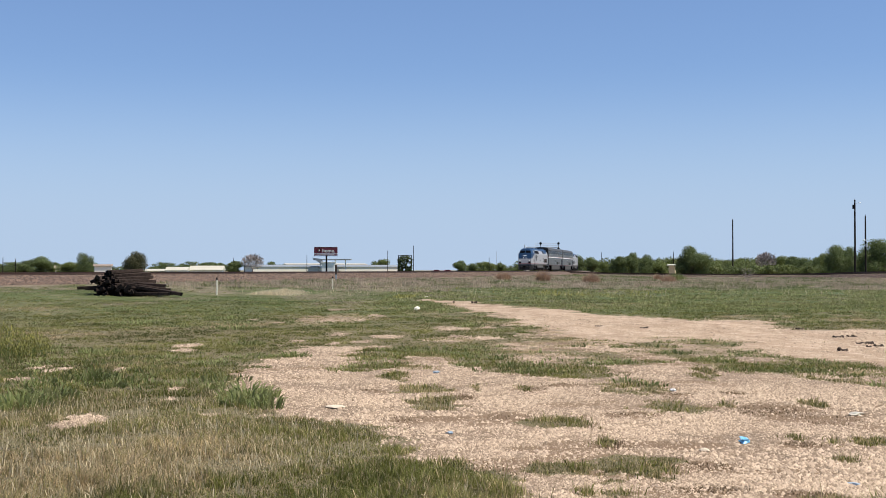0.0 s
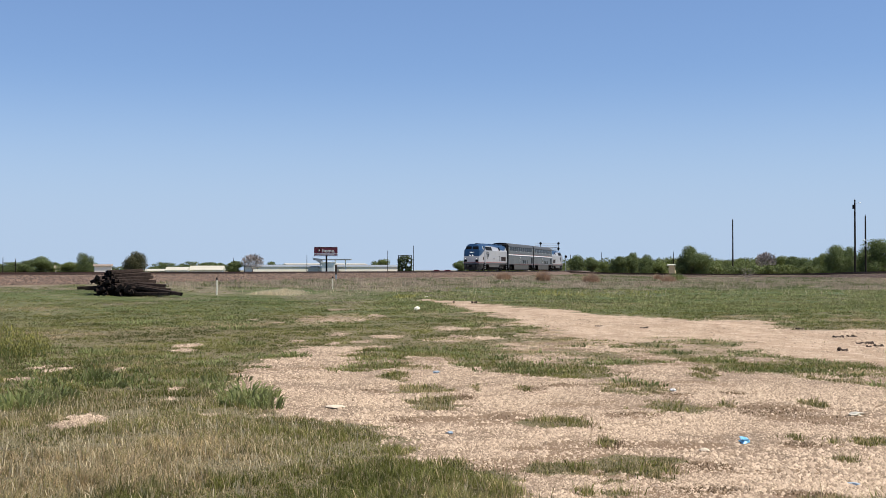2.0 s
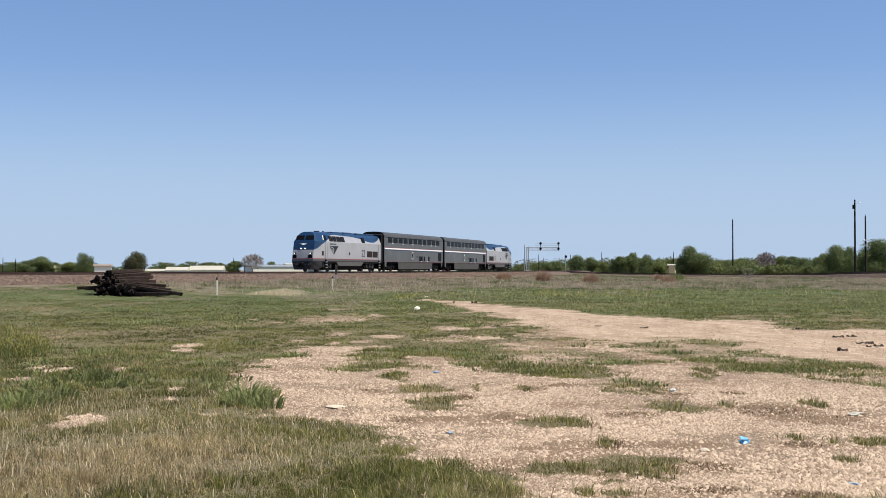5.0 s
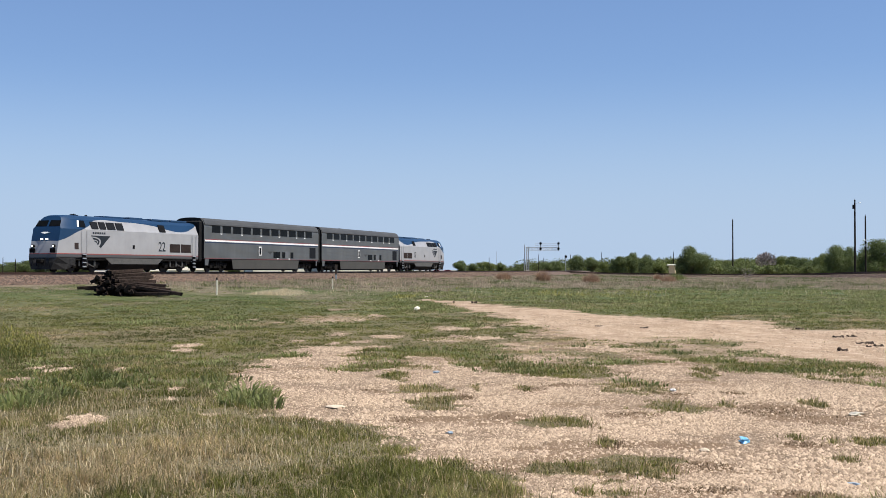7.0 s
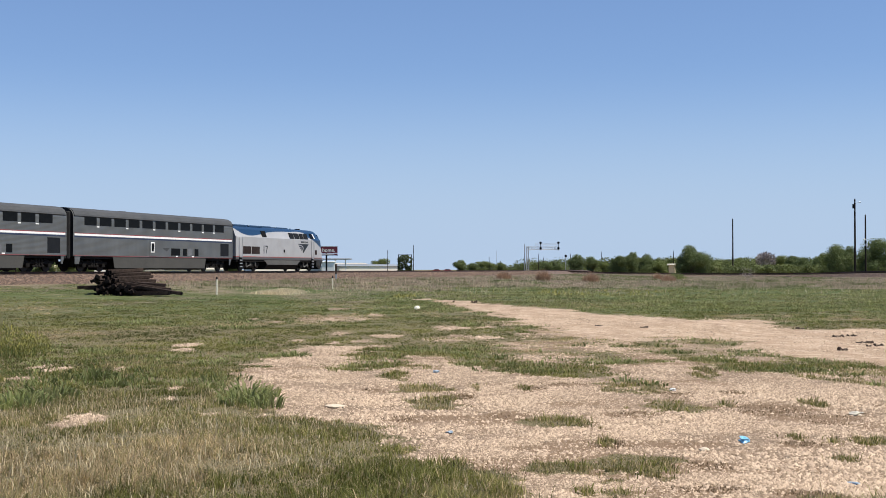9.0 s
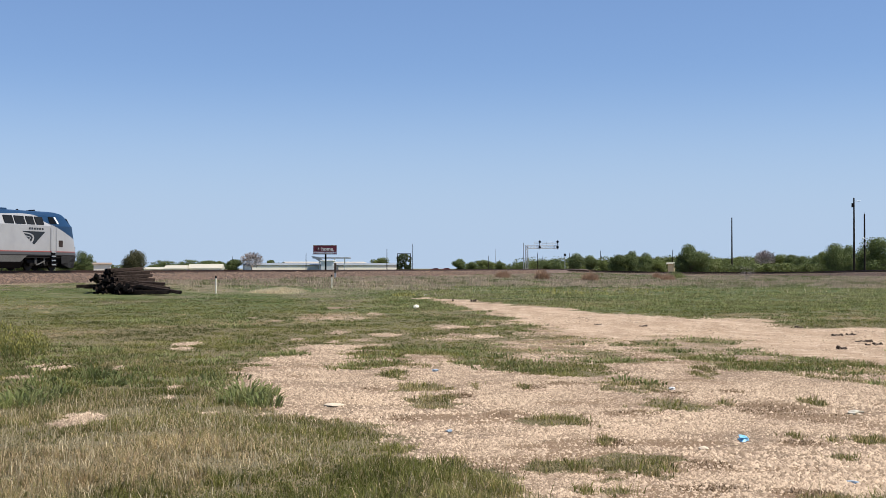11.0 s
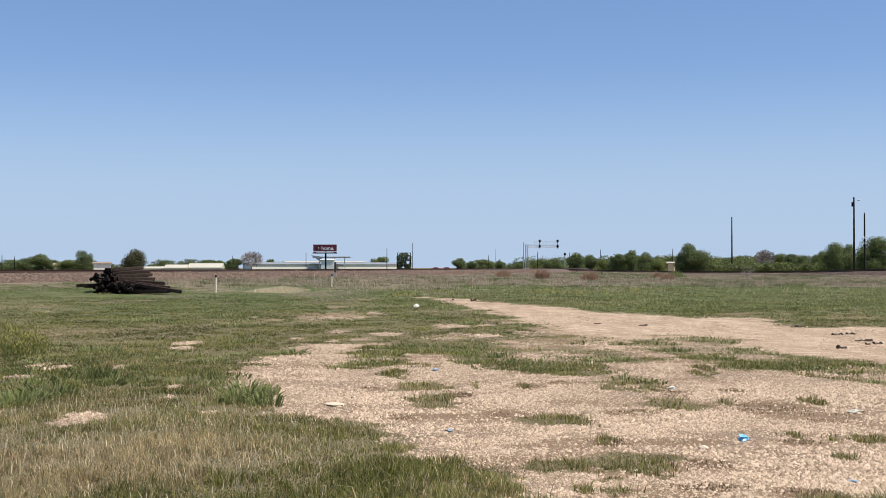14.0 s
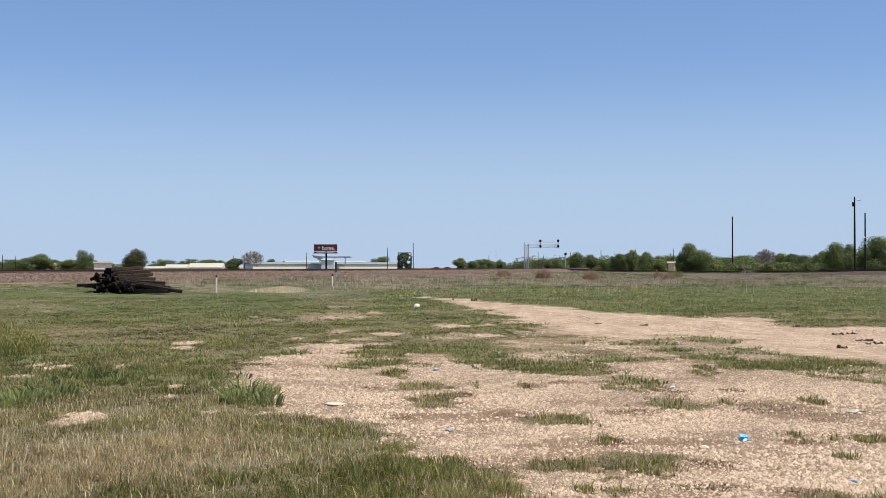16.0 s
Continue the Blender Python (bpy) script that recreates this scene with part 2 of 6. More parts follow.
M_BLUE = surface("dark_blue_paint", (0.016, 0.026, 0.060), (0.024, 0.036, 0.080), 8, 1, 0.5, 0, 0.03)
M_INK = surface("blue_black_lettering", (0.006, 0.009, 0.013), (0.012, 0.017, 0.023), 8, 1, 0.6, 0, 0)
M_GRILLE = surface("brown_dusty_grille", (0.028, 0.020, 0.018), (0.052, 0.038, 0.035), 20, 2, 0.8, 0.1, 0.3)
M_PANEL = surface("dark_slate_panel", (0.010, 0.0115, 0.014), (0.019, 0.021, 0.025), 20, 2, 0.8, 0.0, 0.2)
M_LOUVRE = surface("dull_grey_louvre", (0.10, 0.105, 0.115), (0.15, 0.155, 0.165), 20, 2, 0.7, 0.1, 0.2)
# sleeper ends: tarred wood, with the shade on them put into the colour
M_TARRED_SHADED = surface("black_creosoted_end_grain", (0.003, 0.003, 0.0032), (0.010, 0.009, 0.009), 18, 2, 0.9, 0, 0.6, 0.015)
M_BROWNROOF = surface("brown_shingle_roof", (0.20, 0.15, 0.115), (0.29, 0.225, 0.175), 2, 0.3, 0.9, 0, 0.1)
M_RUSTBOX = surface("rust_brown_steel_case", (0.045, 0.033, 0.025), (0.095, 0.07, 0.052), 8, 1, 0.8, 0.1, 0.2)
M_HUT = surface("tan_painted_hut", (0.62, 0.49, 0.29), (0.72, 0.58, 0.36), 4, 0.3, 0.8, 0, 0.1)
M_POST = surface("cream_marker_paint", (0.68, 0.64, 0.50), (0.80, 0.76, 0.62), 8, 1, 0.5, 0, 0.03)
M_DULLBAG = surface("faded_blue_plastic", (0.20, 0.27, 0.34), (0.32, 0.40, 0.48), 25, 6, 0.5, 0, 0.4, 0.01)
M_POLE = surface("dark_tarred_pole_wood", (0.014, 0.011, 0.009), (0.035, 0.028, 0.023), 9, 0.7, 0.9, 0, 0.4)
M_GALV = surface("galvanised_steel", (0.36, 0.37, 0.38), (0.50, 0.51, 0.52), 6, 0.6, 0.5, 0.6, 0.05)
M_BLACK = surface("matt_black_paint", (0.005, 0.005, 0.006), (0.012, 0.012, 0.013), 6, 1, 0.7, 0, 0.05)
M_CREAM = surface("cream_metal_cladding", (0.74, 0.68, 0.56), (0.82, 0.77, 0.66), 3, 0.2, 0.6, 0, 0.05)
M_TAN = surface("tan_stucco", (0.50, 0.41, 0.30), (0.60, 0.50, 0.38), 4, 0.3, 0.9, 0, 0.1)
M_PALEROOF = surface("pale_metal_roof", (0.50, 0.46, 0.36), (0.60, 0.55, 0.44), 2, 0.2, 0.5, 0.2, 0.05)
M_GREYROOF = surface("grey_roof_sheet", (0.20, 0.22, 0.24), (0.30, 0.32, 0.34), 2, 0.2, 0.6, 0.2, 0.05)
M_SIGN = surface("maroon_poster_vinyl", (0.10, 0.009, 0.022), (0.13, 0.013, 0.03), 2, 0.3, 0.5, 0, 0)
M_BAG = surface("crumpled_blue_plastic", (0.10, 0.36, 0.60), (0.22, 0.52, 0.76), 25, 6, 0.35, 0, 0.4, 0.01)
M_CARPAINT = surface("faded_red_car_paint", (0.20, 0.035, 0.03), (0.26, 0.05, 0.045), 3, 0.5, 0.35, 0, 0)
M_SCRAP = surface("brown_black_rubber", (0.026, 0.018, 0.014), (0.07, 0.048, 0.036), 30, 5, 0.9, 0, 0.4)
for _m in (M_UNDER, M_SCRAP, M_OLDTIE, M_WHEEL, M_POLE, M_TIE, M_GRILLE):
    _m.node_tree.nodes["Principled BSDF"].inputs["Specular IOR Level"].default_value = 0.12
for _m in (M_PANEL, M_BLACK, M_TARRED_SHADED, M_RUBBER):
    _m.node_tree.nodes["Principled BSDF"].inputs["Specular IOR Level"].default_value = 0.04
M_LAMP, _n, _l, _b = nodes_of("lit_headlight", 0.2)
_b.inputs["Emission Color"].default_value, _b.inputs["Emission Strength"].default_value = (1.0, 0.95, 0.82, 1), 1.2


# ---------------------------------------------------------------- mesh helpers
def part(name, bm, material, parent=None, label="", smooth=False):
    """Link a bmesh as one mesh object under its thing."""
    me = bpy.data.meshes.new(name)
    bmesh.ops.recalc_face_normals(bm, faces=bm.faces)
    bm.to_mesh(me)
    bm.free()
    me.materials.append(material)
    if smooth:
        me.shade_smooth()
    ob = new(name, me)
    ob.parent = parent
    if label:
        ob["label"] = label
    return ob


def again(ob, x=0.0, y=0.0, z=0.0, rz=0.0, parent=None):
    """A further piece on the same mesh."""
    o = new(ob.name.split(".")[0], ob.data)
    o.parent = parent or ob.parent
    o.matrix_basis = pose(x, y, z, 0, 0, rz)
    return o


def thing(name, m, label, category, group="", kind=""):
    e = new(name)
    e.empty_display_size = 0.3
    e.matrix_basis = m
    return tagged(e, label, category, group, kind)


def box(bm, x0, x1, y0, y1, z0, z1, bevel=0.0):
    r = bmesh.ops.create_cube(bm, size=1, matrix=Matrix.LocRotScale(((x0 + x1) / 2, (y0 + y1) / 2, (z0 + z1) / 2), None, (x1 - x0, y1 - y0, z1 - z0)))
    if bevel:
        edges = {e for v in r["verts"] for e in v.link_edges}
        bmesh.ops.bevel(bm, geom=list(edges), offset=bevel, segments=1, affect="EDGES")
    return bm


def tube(bm, a, b, r0, r1=None, sides=8):
    a, b = Vector(a), Vector(b)
    d = b - a
    m = Matrix.Translation((a + b) / 2) @ d.to_track_quat("Z", "Y").to_matrix().to_4x4()
    bmesh.ops.create_cone(bm, cap_ends=True, segments=sides, radius1=r0, radius2=r0 if r1 is None else r1, depth=d.length, matrix=m)
    return bm


def slab(bm, pts, out, thick):
    """A thin plate from a planar outline and its outward direction."""
    out = Vector(out).normalized() * thick
    low = [bm.verts.new(p) for p in pts]
    top = [bm.verts.new(Vector(p) + out) for p in pts]
    bm.faces.new(low)
    bm.faces.new(top)
    for i in range(len(pts)):
        j = (i + 1) % len(pts)
        bm.faces.new((low[i], low[j], top[j], top[i]))
    return bm


def skin(bm, rings, closed=True):
    """Join rings of points into a shell."""
    rows = [[bm.verts.new(p) for p in r] for r in rings]
    k = len(rows[0])
    for a, b in zip(rows, rows[1:]):
        for i in range(k if closed else k - 1):
            j = (i + 1) % k
            bm.faces.new((a[i], a[j], b[j], b[i]))
    return rows


def raw_mesh(name, verts, faces_flat, corners, material, parent=None, **values):
    """A large mesh from arrays: verts (n, 3), all faces with the same number of corners; values are set per vertex."""
    me = bpy.data.meshes.new(name)
    me.vertices.add(len(verts))
    me.vertices.foreach_set("co", np.asarray(verts, np.float32).ravel())
    nf = len(faces_flat) // corners
    me.loops.add(len(faces_flat))
    me.loops.foreach_set("vertex_index", np.asarray(faces_flat, np.int32))
    me.polygons.add(nf)
    me.polygons.foreach_set("loop_start", np.arange(nf, dtype=np.int32) * corners)
    for key, v in values.items():
        me.attributes.new(key, "FLOAT", "POINT").data.foreach_set("value", np.asarray(v, np.float32))
    me.update(calc_edges=True)
    me.materials.append(material)
    ob = new(name, me)
    ob.parent = parent
    return ob


# ---------------------------------------------------------------- the lie of the land
TRACK_TURN, TRACK_OFF, BEND_AT, BEND = 0.34342, 61.56, 102.8, -0.000758
RAIL_Z = 1.42
AWAY = np.array([-math.cos(TRACK_TURN), math.sin(TRACK_TURN)])
ALONG = np.array([math.sin(TRACK_TURN), math.cos(TRACK_TURN)])


def main_line(s):
    """A point of the main track's centre line and its heading, s metres along."""
    p = AWAY * TRACK_OFF + ALONG * min(s, BEND_AT)
    h = TRACK_TURN
    if s > BEND_AT:
        u = s - BEND_AT
        h = TRACK_TURN + BEND * u
        p = p + np.array([(math.cos(TRACK_TURN) - math.cos(h)) / BEND, (math.sin(h) - math.sin(TRACK_TURN)) / BEND])
    return p[0], p[1], h


BRANCH = ((95, 395, 1.30), (62, 345, 1.22), (27, 297.7, 1.34), (33.5, 293.5, 1.15), (42.5, 286, 0.90), (63.5, 272, 0.76), (76, 258, 0.92), (83.5, 236, 1.34), (96, 190, 1.42), (112, 120, 1.42), (120, 0, 1.42))


def branch_line(u):
    """A point and heading on the second track, u from 0 to 1 (by stations)."""
    pts = np.array(BRANCH[2:])
    k = u * (len(pts) - 1)
    i = min(int(k), len(pts) - 2)
    w = k - i
    p0, p1, p2, p3 = pts[max(i - 1, 0)], pts[i], pts[i + 1], pts[min(i + 2, len(pts) - 1)]
    return 0.5 * (2 * p1 + (p2 - p0) * w + (2 * p0 - 5 * p1 + 4 * p2 - p3) * w ** 2 + (3 * p1 - p0 - 3 * p2 + p3) * w ** 3)


def smooth(x, a, b):
    t = np.clip((x - a) / (b - a), 0, 1)
    return t * t * (3 - 2 * t)


_LATTICE = np.random.RandomState(5).uniform(-1, 1, (256, 256))


def ripple(x, y, size, seed=0):
    """Uneven random field, about -1 to 1, with lumps of about twice that size and finer ones on them."""
    x, y = np.asarray(x, float), np.asarray(y, float)
    v, cell, gain = 0.0, 2.4 * size, 1.0
    for k in range(3):
        turn = 0.5 + 1.1 * k + 0.7 * seed
        u = (x * math.cos(turn) + y * math.sin(turn)) / cell + 17.3 * seed
        w = (y * math.cos(turn) - x * math.sin(turn)) / cell + 31.7 * k
        i, j = np.floor(u), np.floor(w)
        a, b = u - i, w - j
        a, b = a * a * (3 - 2 * a), b * b * (3 - 2 * b)
        i, j = i.astype(np.int64) & 255, j.astype(np.int64) & 255
        i1, j1 = (i + 1) & 255, (j + 1) & 255
        low = _LATTICE[i, j] * (1 - a) + _LATTICE[i1, j] * a
        v = v + gain * (low + (_LATTICE[i, j1] * (1 - a) + _LATTICE[i1, j1] * a - low) * b)
        cell, gain = cell * 0.43, gain * 0.55
    return v * 0.95


def off_track(x, y):
    """Distance to the main track on the near side (negative beyond it): a line, then a wide arc."""
    x, y = np.asarray(x, float), np.asarray(y, float)
    along = x * ALONG[0] + y * ALONG[1]
    radius = 1 / abs(BEND)
    cx, cy = AWAY * (TRACK_OFF + radius) + ALONG * BEND_AT
    return np.where(along > BEND_AT, np.hypot(x - cx, y - cy) - radius, TRACK_OFF - (x * AWAY[0] + y * AWAY[1]))


def land(x, y):
    """Height of the ground."""
    d = off_track(x, y)
    z = 0.55 * smooth(-d, -34, -5) * smooth(np.asarray(y, float), 40, 75)
    z = np.where(d < -5, 0.35, z)
    z = z + 0.05 * ripple(x, y, 9.0, 1) * smooth(np.hypot(x, y), 8, 40)
    z = z + 0.018 * ripple(x, y, 1.3, 3) * (np.hypot(x, y) < 60)
    return z


YARD = [(-3.27, 18.8), (-3.19, 19.9), (-3.10, 22.1), (-2.80, 23.2), (-2.97, 25.9), (-2.68, 26.7), (-1.94, 26.5), (-1.13, 26.9), (-1.41, 25.4), (-1.62,
    23.5), (-1.38, 21.4), (-0.49, 22.4), (0.06, 22.5), (0.51, 20.4), (1.13, 20.1), (1.48, 18.8), (2.19, 18.4), (2.60, 19.3), (2.54, 20.6), (3.28,
    21.2), (4.23, 22.2), (4.48, 21.0), (4.88, 20.0), (5.19, 18.8), (5.60, 18.0), (6.19, 16.6), (3.13, 8.4), (0.53, 8.4), (0.66, 9.2), (0.50, 9.7),
    (0.21, 10.3), (0.05, 10.7), (-0.21, 10.9), (-0.44, 11.6), (-0.69, 12.4), (-0.84, 13.0), (-1.11, 13.5), (-1.62, 13.7), (-2.00, 13.9), (-2.21,
    15.0), (-2.46, 16.0), (-2.86, 16.9)]
ROAD = [(-1.95, 70.1), (-0.74, 68.8), (0.47, 66.2), (1.79, 60.6), (2.95, 56.8), (3.91, 52.6), (4.80, 49.7), (5.66, 45.8), (6.56, 43.6), (7.37, 41.6),
    (8.02, 40.2), (9.20, 40.6), (9.87, 39.3), (9.29, 35.4), (9.69, 34.1), (10.26, 33.4), (11.17, 34.4), (12.45, 32.5), (7.45, 19.4), (7.14, 20.6),
    (7.03, 21.9), (6.66, 22.4), (6.53, 23.7), (6.42, 25.4), (6.40, 27.7), (6.08, 29.8), (5.19, 29.3), (4.04, 26.9), (3.33, 27.9), (3.07, 30.3), (2.76,
    35.1), (2.11, 40.6), (1.68, 45.8), (0.41, 56.8), (-0.70, 65.0)]
BARES = [(0.24, 34.1, 0.46, 1.30), (2.60, 36.1, 0.89, 1.10), (1.01, 29.6, 0.32, 0.73), (1.36, 27.3, 0.37, 0.63), (1.87, 25.2, 0.54, 0.71), (2.22,
    22.9, 0.51, 0.44), (3.75, 22.9, 0.53, 0.59), (2.85, 20.8, 0.65, 0.36), (-2.56, 31.1, 0.31, 0.81), (-1.26, 30.1, 0.38, 0.76), (-1.81, 28.2, 0.25,
    0.55), (-2.39, 27.5, 0.18, 0.42), (-3.58, 40.2, 0.32, 0.90), (-4.35, 40.6, 0.24, 0.92), (-4.97, 38.5, 0.21, 0.83), (-6.18, 41.1, 0.15, 0.95),
    (-2.38, 44.7, 0.28, 1.12), (-0.14, 22.4, 0.34, 0.56), (-0.92, 21.9, 0.29, 0.40), (1.18, 34.7, 0.31, 0.67), (3.27, 25.6, 0.69, 0.91), (-4.21, 51.1,
    0.69, 1.46)]
PATCHES = [(-5.42, 26.7, 0.31, 0.60), (-5.10, 24.8, 0.24, 0.69), (-6.15, 20.1, 0.20, 0.68), (-6.61, 20.7, 0.20, 0.48), (-6.11, 18.4, 0.26, 0.38),
    (-5.69, 18.1, 0.11, 0.27), (-5.12, 20.1, 0.13, 0.45), (-4.99, 18.6, 0.15, 0.39), (-3.61, 17.0, 0.12, 0.32), (-3.82, 13.3, 0.28, 0.64), (-2.55,
    13.8, 0.12, 0.16), (-3.32, 28.6, 0.19, 0.46), (-3.42, 26.9, 0.12, 0.40), (-3.37, 15.6, 0.06, 0.27), (-1.75, 13.8, 0.37, 0.16)]
TUFTS = [(-1.04, 20.8, 0.69, 0.73), (-1.22, 22.9, 0.31, 0.59), (-1.44, 25.0, 0.27, 0.70), (-0.25, 23.4, 0.63, 0.46), (-0.71, 18.8, 0.22, 0.69),
    (-0.32, 16.9, 0.30, 0.64), (-0.08, 15.3, 0.30, 0.85), (1.22, 13.2, 0.39, 0.49), (2.61, 17.3, 0.40, 1.00), (2.71, 14.7, 0.38, 0.79), (1.56, 10.2,
    0.42, 0.64), (0.93, 10.1, 0.32, 0.37), (0.00, 10.2, 0.18, 0.43), (2.03, 20.1, 0.59, 1.02), (4.10, 19.7, 0.12, 0.86), (-0.86, 22.9, 0.16, 0.59)]
SPRIGS = [(3.89, 11.7, 0.09, 0.34), (3.38, 10.7, 0.09, 0.22), (4.41, 15.0, 0.09, 0.32), (3.34, 15.0, 0.07, 0.32), (3.36, 12.0, 0.03, 0.24), (4.07,
    11.7, 0.04, 0.27), (1.26, 9.0, 0.14, 0.20), (1.03, 9.0, 0.06, 0.14), (1.49, 11.5, 0.08, 0.37), (0.46, 16.9, 0.04, 0.64), (3.84, 18.8, 0.07, 0.69),
    (4.67, 20.2, 0.27, 0.46), (3.63, 11.7, 0.08, 0.19), (1.10, 16.9, 0.06, 0.48)]
LITTER = [(0.81, 13.8, 0.38, 0.48), (3.69, 14.3, 0.42, 0.75), (4.13, 13.5, 0.36, 0.56), (0.43, 10.0, 0.28, 0.45), (1.51, 11.4, 0.22, 0.33), (2.20,
    10.3, 0.23, 0.27), (3.28, 11.6, 0.23, 0.19), (3.77, 16.3, 0.20, 0.30), (1.18, 16.9, 0.21, 0.56), (-0.92, 16.6, 0.16, 0.38), (1.91, 9.2, 0.31,
    0.21), (2.56, 9.0, 0.27, 0.18), (-0.43, 13.4, 0.28, 0.30), (2.15, 13.9, 0.32, 0.32), (2.93, 16.1, 0.29, 0.44), (0.25, 15.8, 0.17, 0.42), (1.69,
    17.5, 0.31, 0.34)]
THIN = [(6.50, 18.8, 1.10, 1.50), (2.60, 27.5, 1.00, 1.80), (1.90, 22.6, 0.90, 1.40), (5.18, 24.8, 0.89, 2.79), (5.53, 22.6, 0.61, 1.44), (4.97, 26.7, 0.60, 1.80), (3.69, 23.8, 0.64, 1.27), (2.52, 31.9, 0.71, 2.29), (0.21, 29.3,
    0.52, 1.44), (-3.57, 41.1, 1.10, 3.81)]
ZONES = [(-2.90, 8.9, 0.90, 0.70), (-1.90, 9.0, 0.50, 0.50), (-3.11, 10.2, 0.59, 1.17), (-2.26, 11.1, 0.60, 1.04), (-3.03, 9.4, 0.34, 0.49), (-5.71, 35.1, 1.10, 5.64), (-3.20, 38.9, 1.39, 6.05), (-8.49,
    31.9, 0.86, 3.46), (-2.24, 9.4, 0.42, 0.49), (-3.76, 25.2, 0.68, 2.14), (-4.97, 20.8, 0.56, 1.70)]
LUSH = [(-0.35, 9.4, 0.29, 0.54), (-0.02, 10.4, 0.17, 0.48), (-1.28, 13.4, 0.36, 0.50), (-19.52, 68.8, 4.62, 10.84), (-10.79, 66.2, 2.67, 6.18),
    (-9.82, 41.1, 2.21, 3.81), (-10.06, 85.1, 3.81, 6.11), (-2.57, 35.1, 1.41, 3.47), (-0.42, 38.9, 1.04, 5.16), (-7.48,
    25.2, 0.68, 1.78)]


def inside(x, y, outline):
    """Signed distance to an outline, positive inside."""
    pts = np.array(outline)
    best = np.full(np.shape(x), 1e9)
    odd = np.zeros(np.shape(x), bool)
    for (ax, ay), (bx, by) in zip(pts, np.roll(pts, -1, 0)):
        ex, ey = bx - ax, by - ay
        t = np.clip(((x - ax) * ex + (y - ay) * ey) / (ex * ex + ey * ey + 1e-9), 0, 1)
        best = np.minimum(best, np.hypot(x - ax - t * ex, y - ay - t * ey))
        hit = ((ay > y) != (by > y)) & (x < ex * (y - ay) / (ey + 1e-12) + ax)
        odd ^= hit
    return np.where(odd, best, -best)


def spot(x, y, rows, soft=0.6, ragged=0.45):
    """1 inside ragged round patches, falling to 0 outside."""
    v = np.zeros(np.shape(x))
    fray = ragged * ripple(x, y, 0.16, 6) + 0.6 * ragged * ripple(x, y, 0.05, 2)
    for cx, cy, rx, ry in rows:
        near = (np.abs(x - cx) < 2.2 * rx) & (np.abs(y - cy) < 2.2 * ry)
        q = np.hypot((x[near] - cx) / rx, (y[near] - cy) / ry)
        v[near] = np.maximum(v[near], smooth(1.25 - q + fray[near], 0, soft))
    return v


def cover(x, y):
    """How bare the ground is (0 grown, 1 bare), and how much of that is the sandy road."""
    x, y = np.asarray(x, float), np.asarray(y, float)
    w = 1 + 0.02 * y
    jx = x + 0.12 * w * ripple(x, y, 0.35, 2) + 0.05 * w * ripple(x, y, 0.08, 6)
    jy = y + 0.34 * w * ripple(x, y, 0.4, 4) + 0.16 * w * ripple(x, y, 0.1, 8)
    yard = smooth(inside(jx, jy, YARD) + 0.22 * ripple(x, y, 0.12, 11), -0.28, 0.34)
    road = smooth(inside(jx, jy, ROAD) + 0.5 * ripple(x, y, 0.5, 11) + 0.3 * ripple(x, y, 0.16, 5), -0.7, 0.7)
    bare = np.maximum(yard, road)
    bare = np.maximum(bare, 0.95 * spot(x, y, BARES))
    bare = np.maximum(bare, 0.95 * spot(x, y, PATCHES, 0.6, 0.3))
    bare = np.maximum(bare, 0.66 * spot(jx, jy, THIN, 0.7) * (0.85 + 0.5 * ripple(x, y, 0.3, 4)))
    bare = bare * (1 - 0.97 * spot(x, y, TUFTS, 0.7, 0.6)) * (1 - 0.85 * spot(x, y, SPRIGS, 0.8, 0.7))
    return bare, road


def thatch(x, y):
    """Brown dead litter round the tufts and in shallow hollows of the gravel."""
    x, y = np.asarray(x, float), np.asarray(y, float)
    v = 0.85 * smooth(ripple(x, y, 0.7, 8) + 0.7 * ripple(x * 0.6, y, 0.22, 3), 0.02, 0.85)
    around = [(cx + 0.25 * rx, cy, rx * 1.3 + 0.06, ry * 1.2 + 0.15) for cx, cy, rx, ry in TUFTS]
    v = np.maximum(v, (0.6 + 0.3 * ripple(x, y, 0.15, 6)) * spot(x, y, around, 0.9, 0.6))
    v = np.maximum(v, (0.95 + 0.25 * ripple(x, y, 0.12, 9)) * spot(x, y, LITTER, 0.8, 0.6))
    return np.clip(v * (1 - spot(x, y, PATCHES)), 0, 1)


def dryness(x, y):
    """Where the growth is straw-coloured."""
    x, y = np.asarray(x, float), np.asarray(y, float)
    belt = smooth(y + 13 * ripple(x, y, 8.0, 5) + 6 * ripple(x, y, 2.0, 9), 84, 126) * (0.5 + 0.5 * smooth(x / np.maximum(y, 1), -0.12, 0.15)) * (0.72 + 0.45 * ripple(x, y, 5.0, 12))
    near = 0.60 * smooth(-y, -13.2, -9.8) * smooth(-x, 0.9, 2.4)
    verge = (0.26 + 0.55 * ripple(x, y, 4.0, 3) + 0.25 * ripple(x, y, 1.3, 6)) * smooth(-np.abs(off_track(x, y)), -26, -9)
    d = np.maximum(np.maximum(belt, near), verge) + 0.5 * ripple(x, y, 1.1 + 0.03 * y, 7) + 0.28 * ripple(x, y, 0.3 + 0.008 * y, 2)
    d = d + 0.46 * spot(x, y, ZONES, 0.9, 0.8) + 0.4 * spot(x, y, THIN, 0.9, 0.8) - 0.75 * spot(x, y, LUSH, 0.9, 0.8)
    return np.clip(d + 0.05, 0, 1)


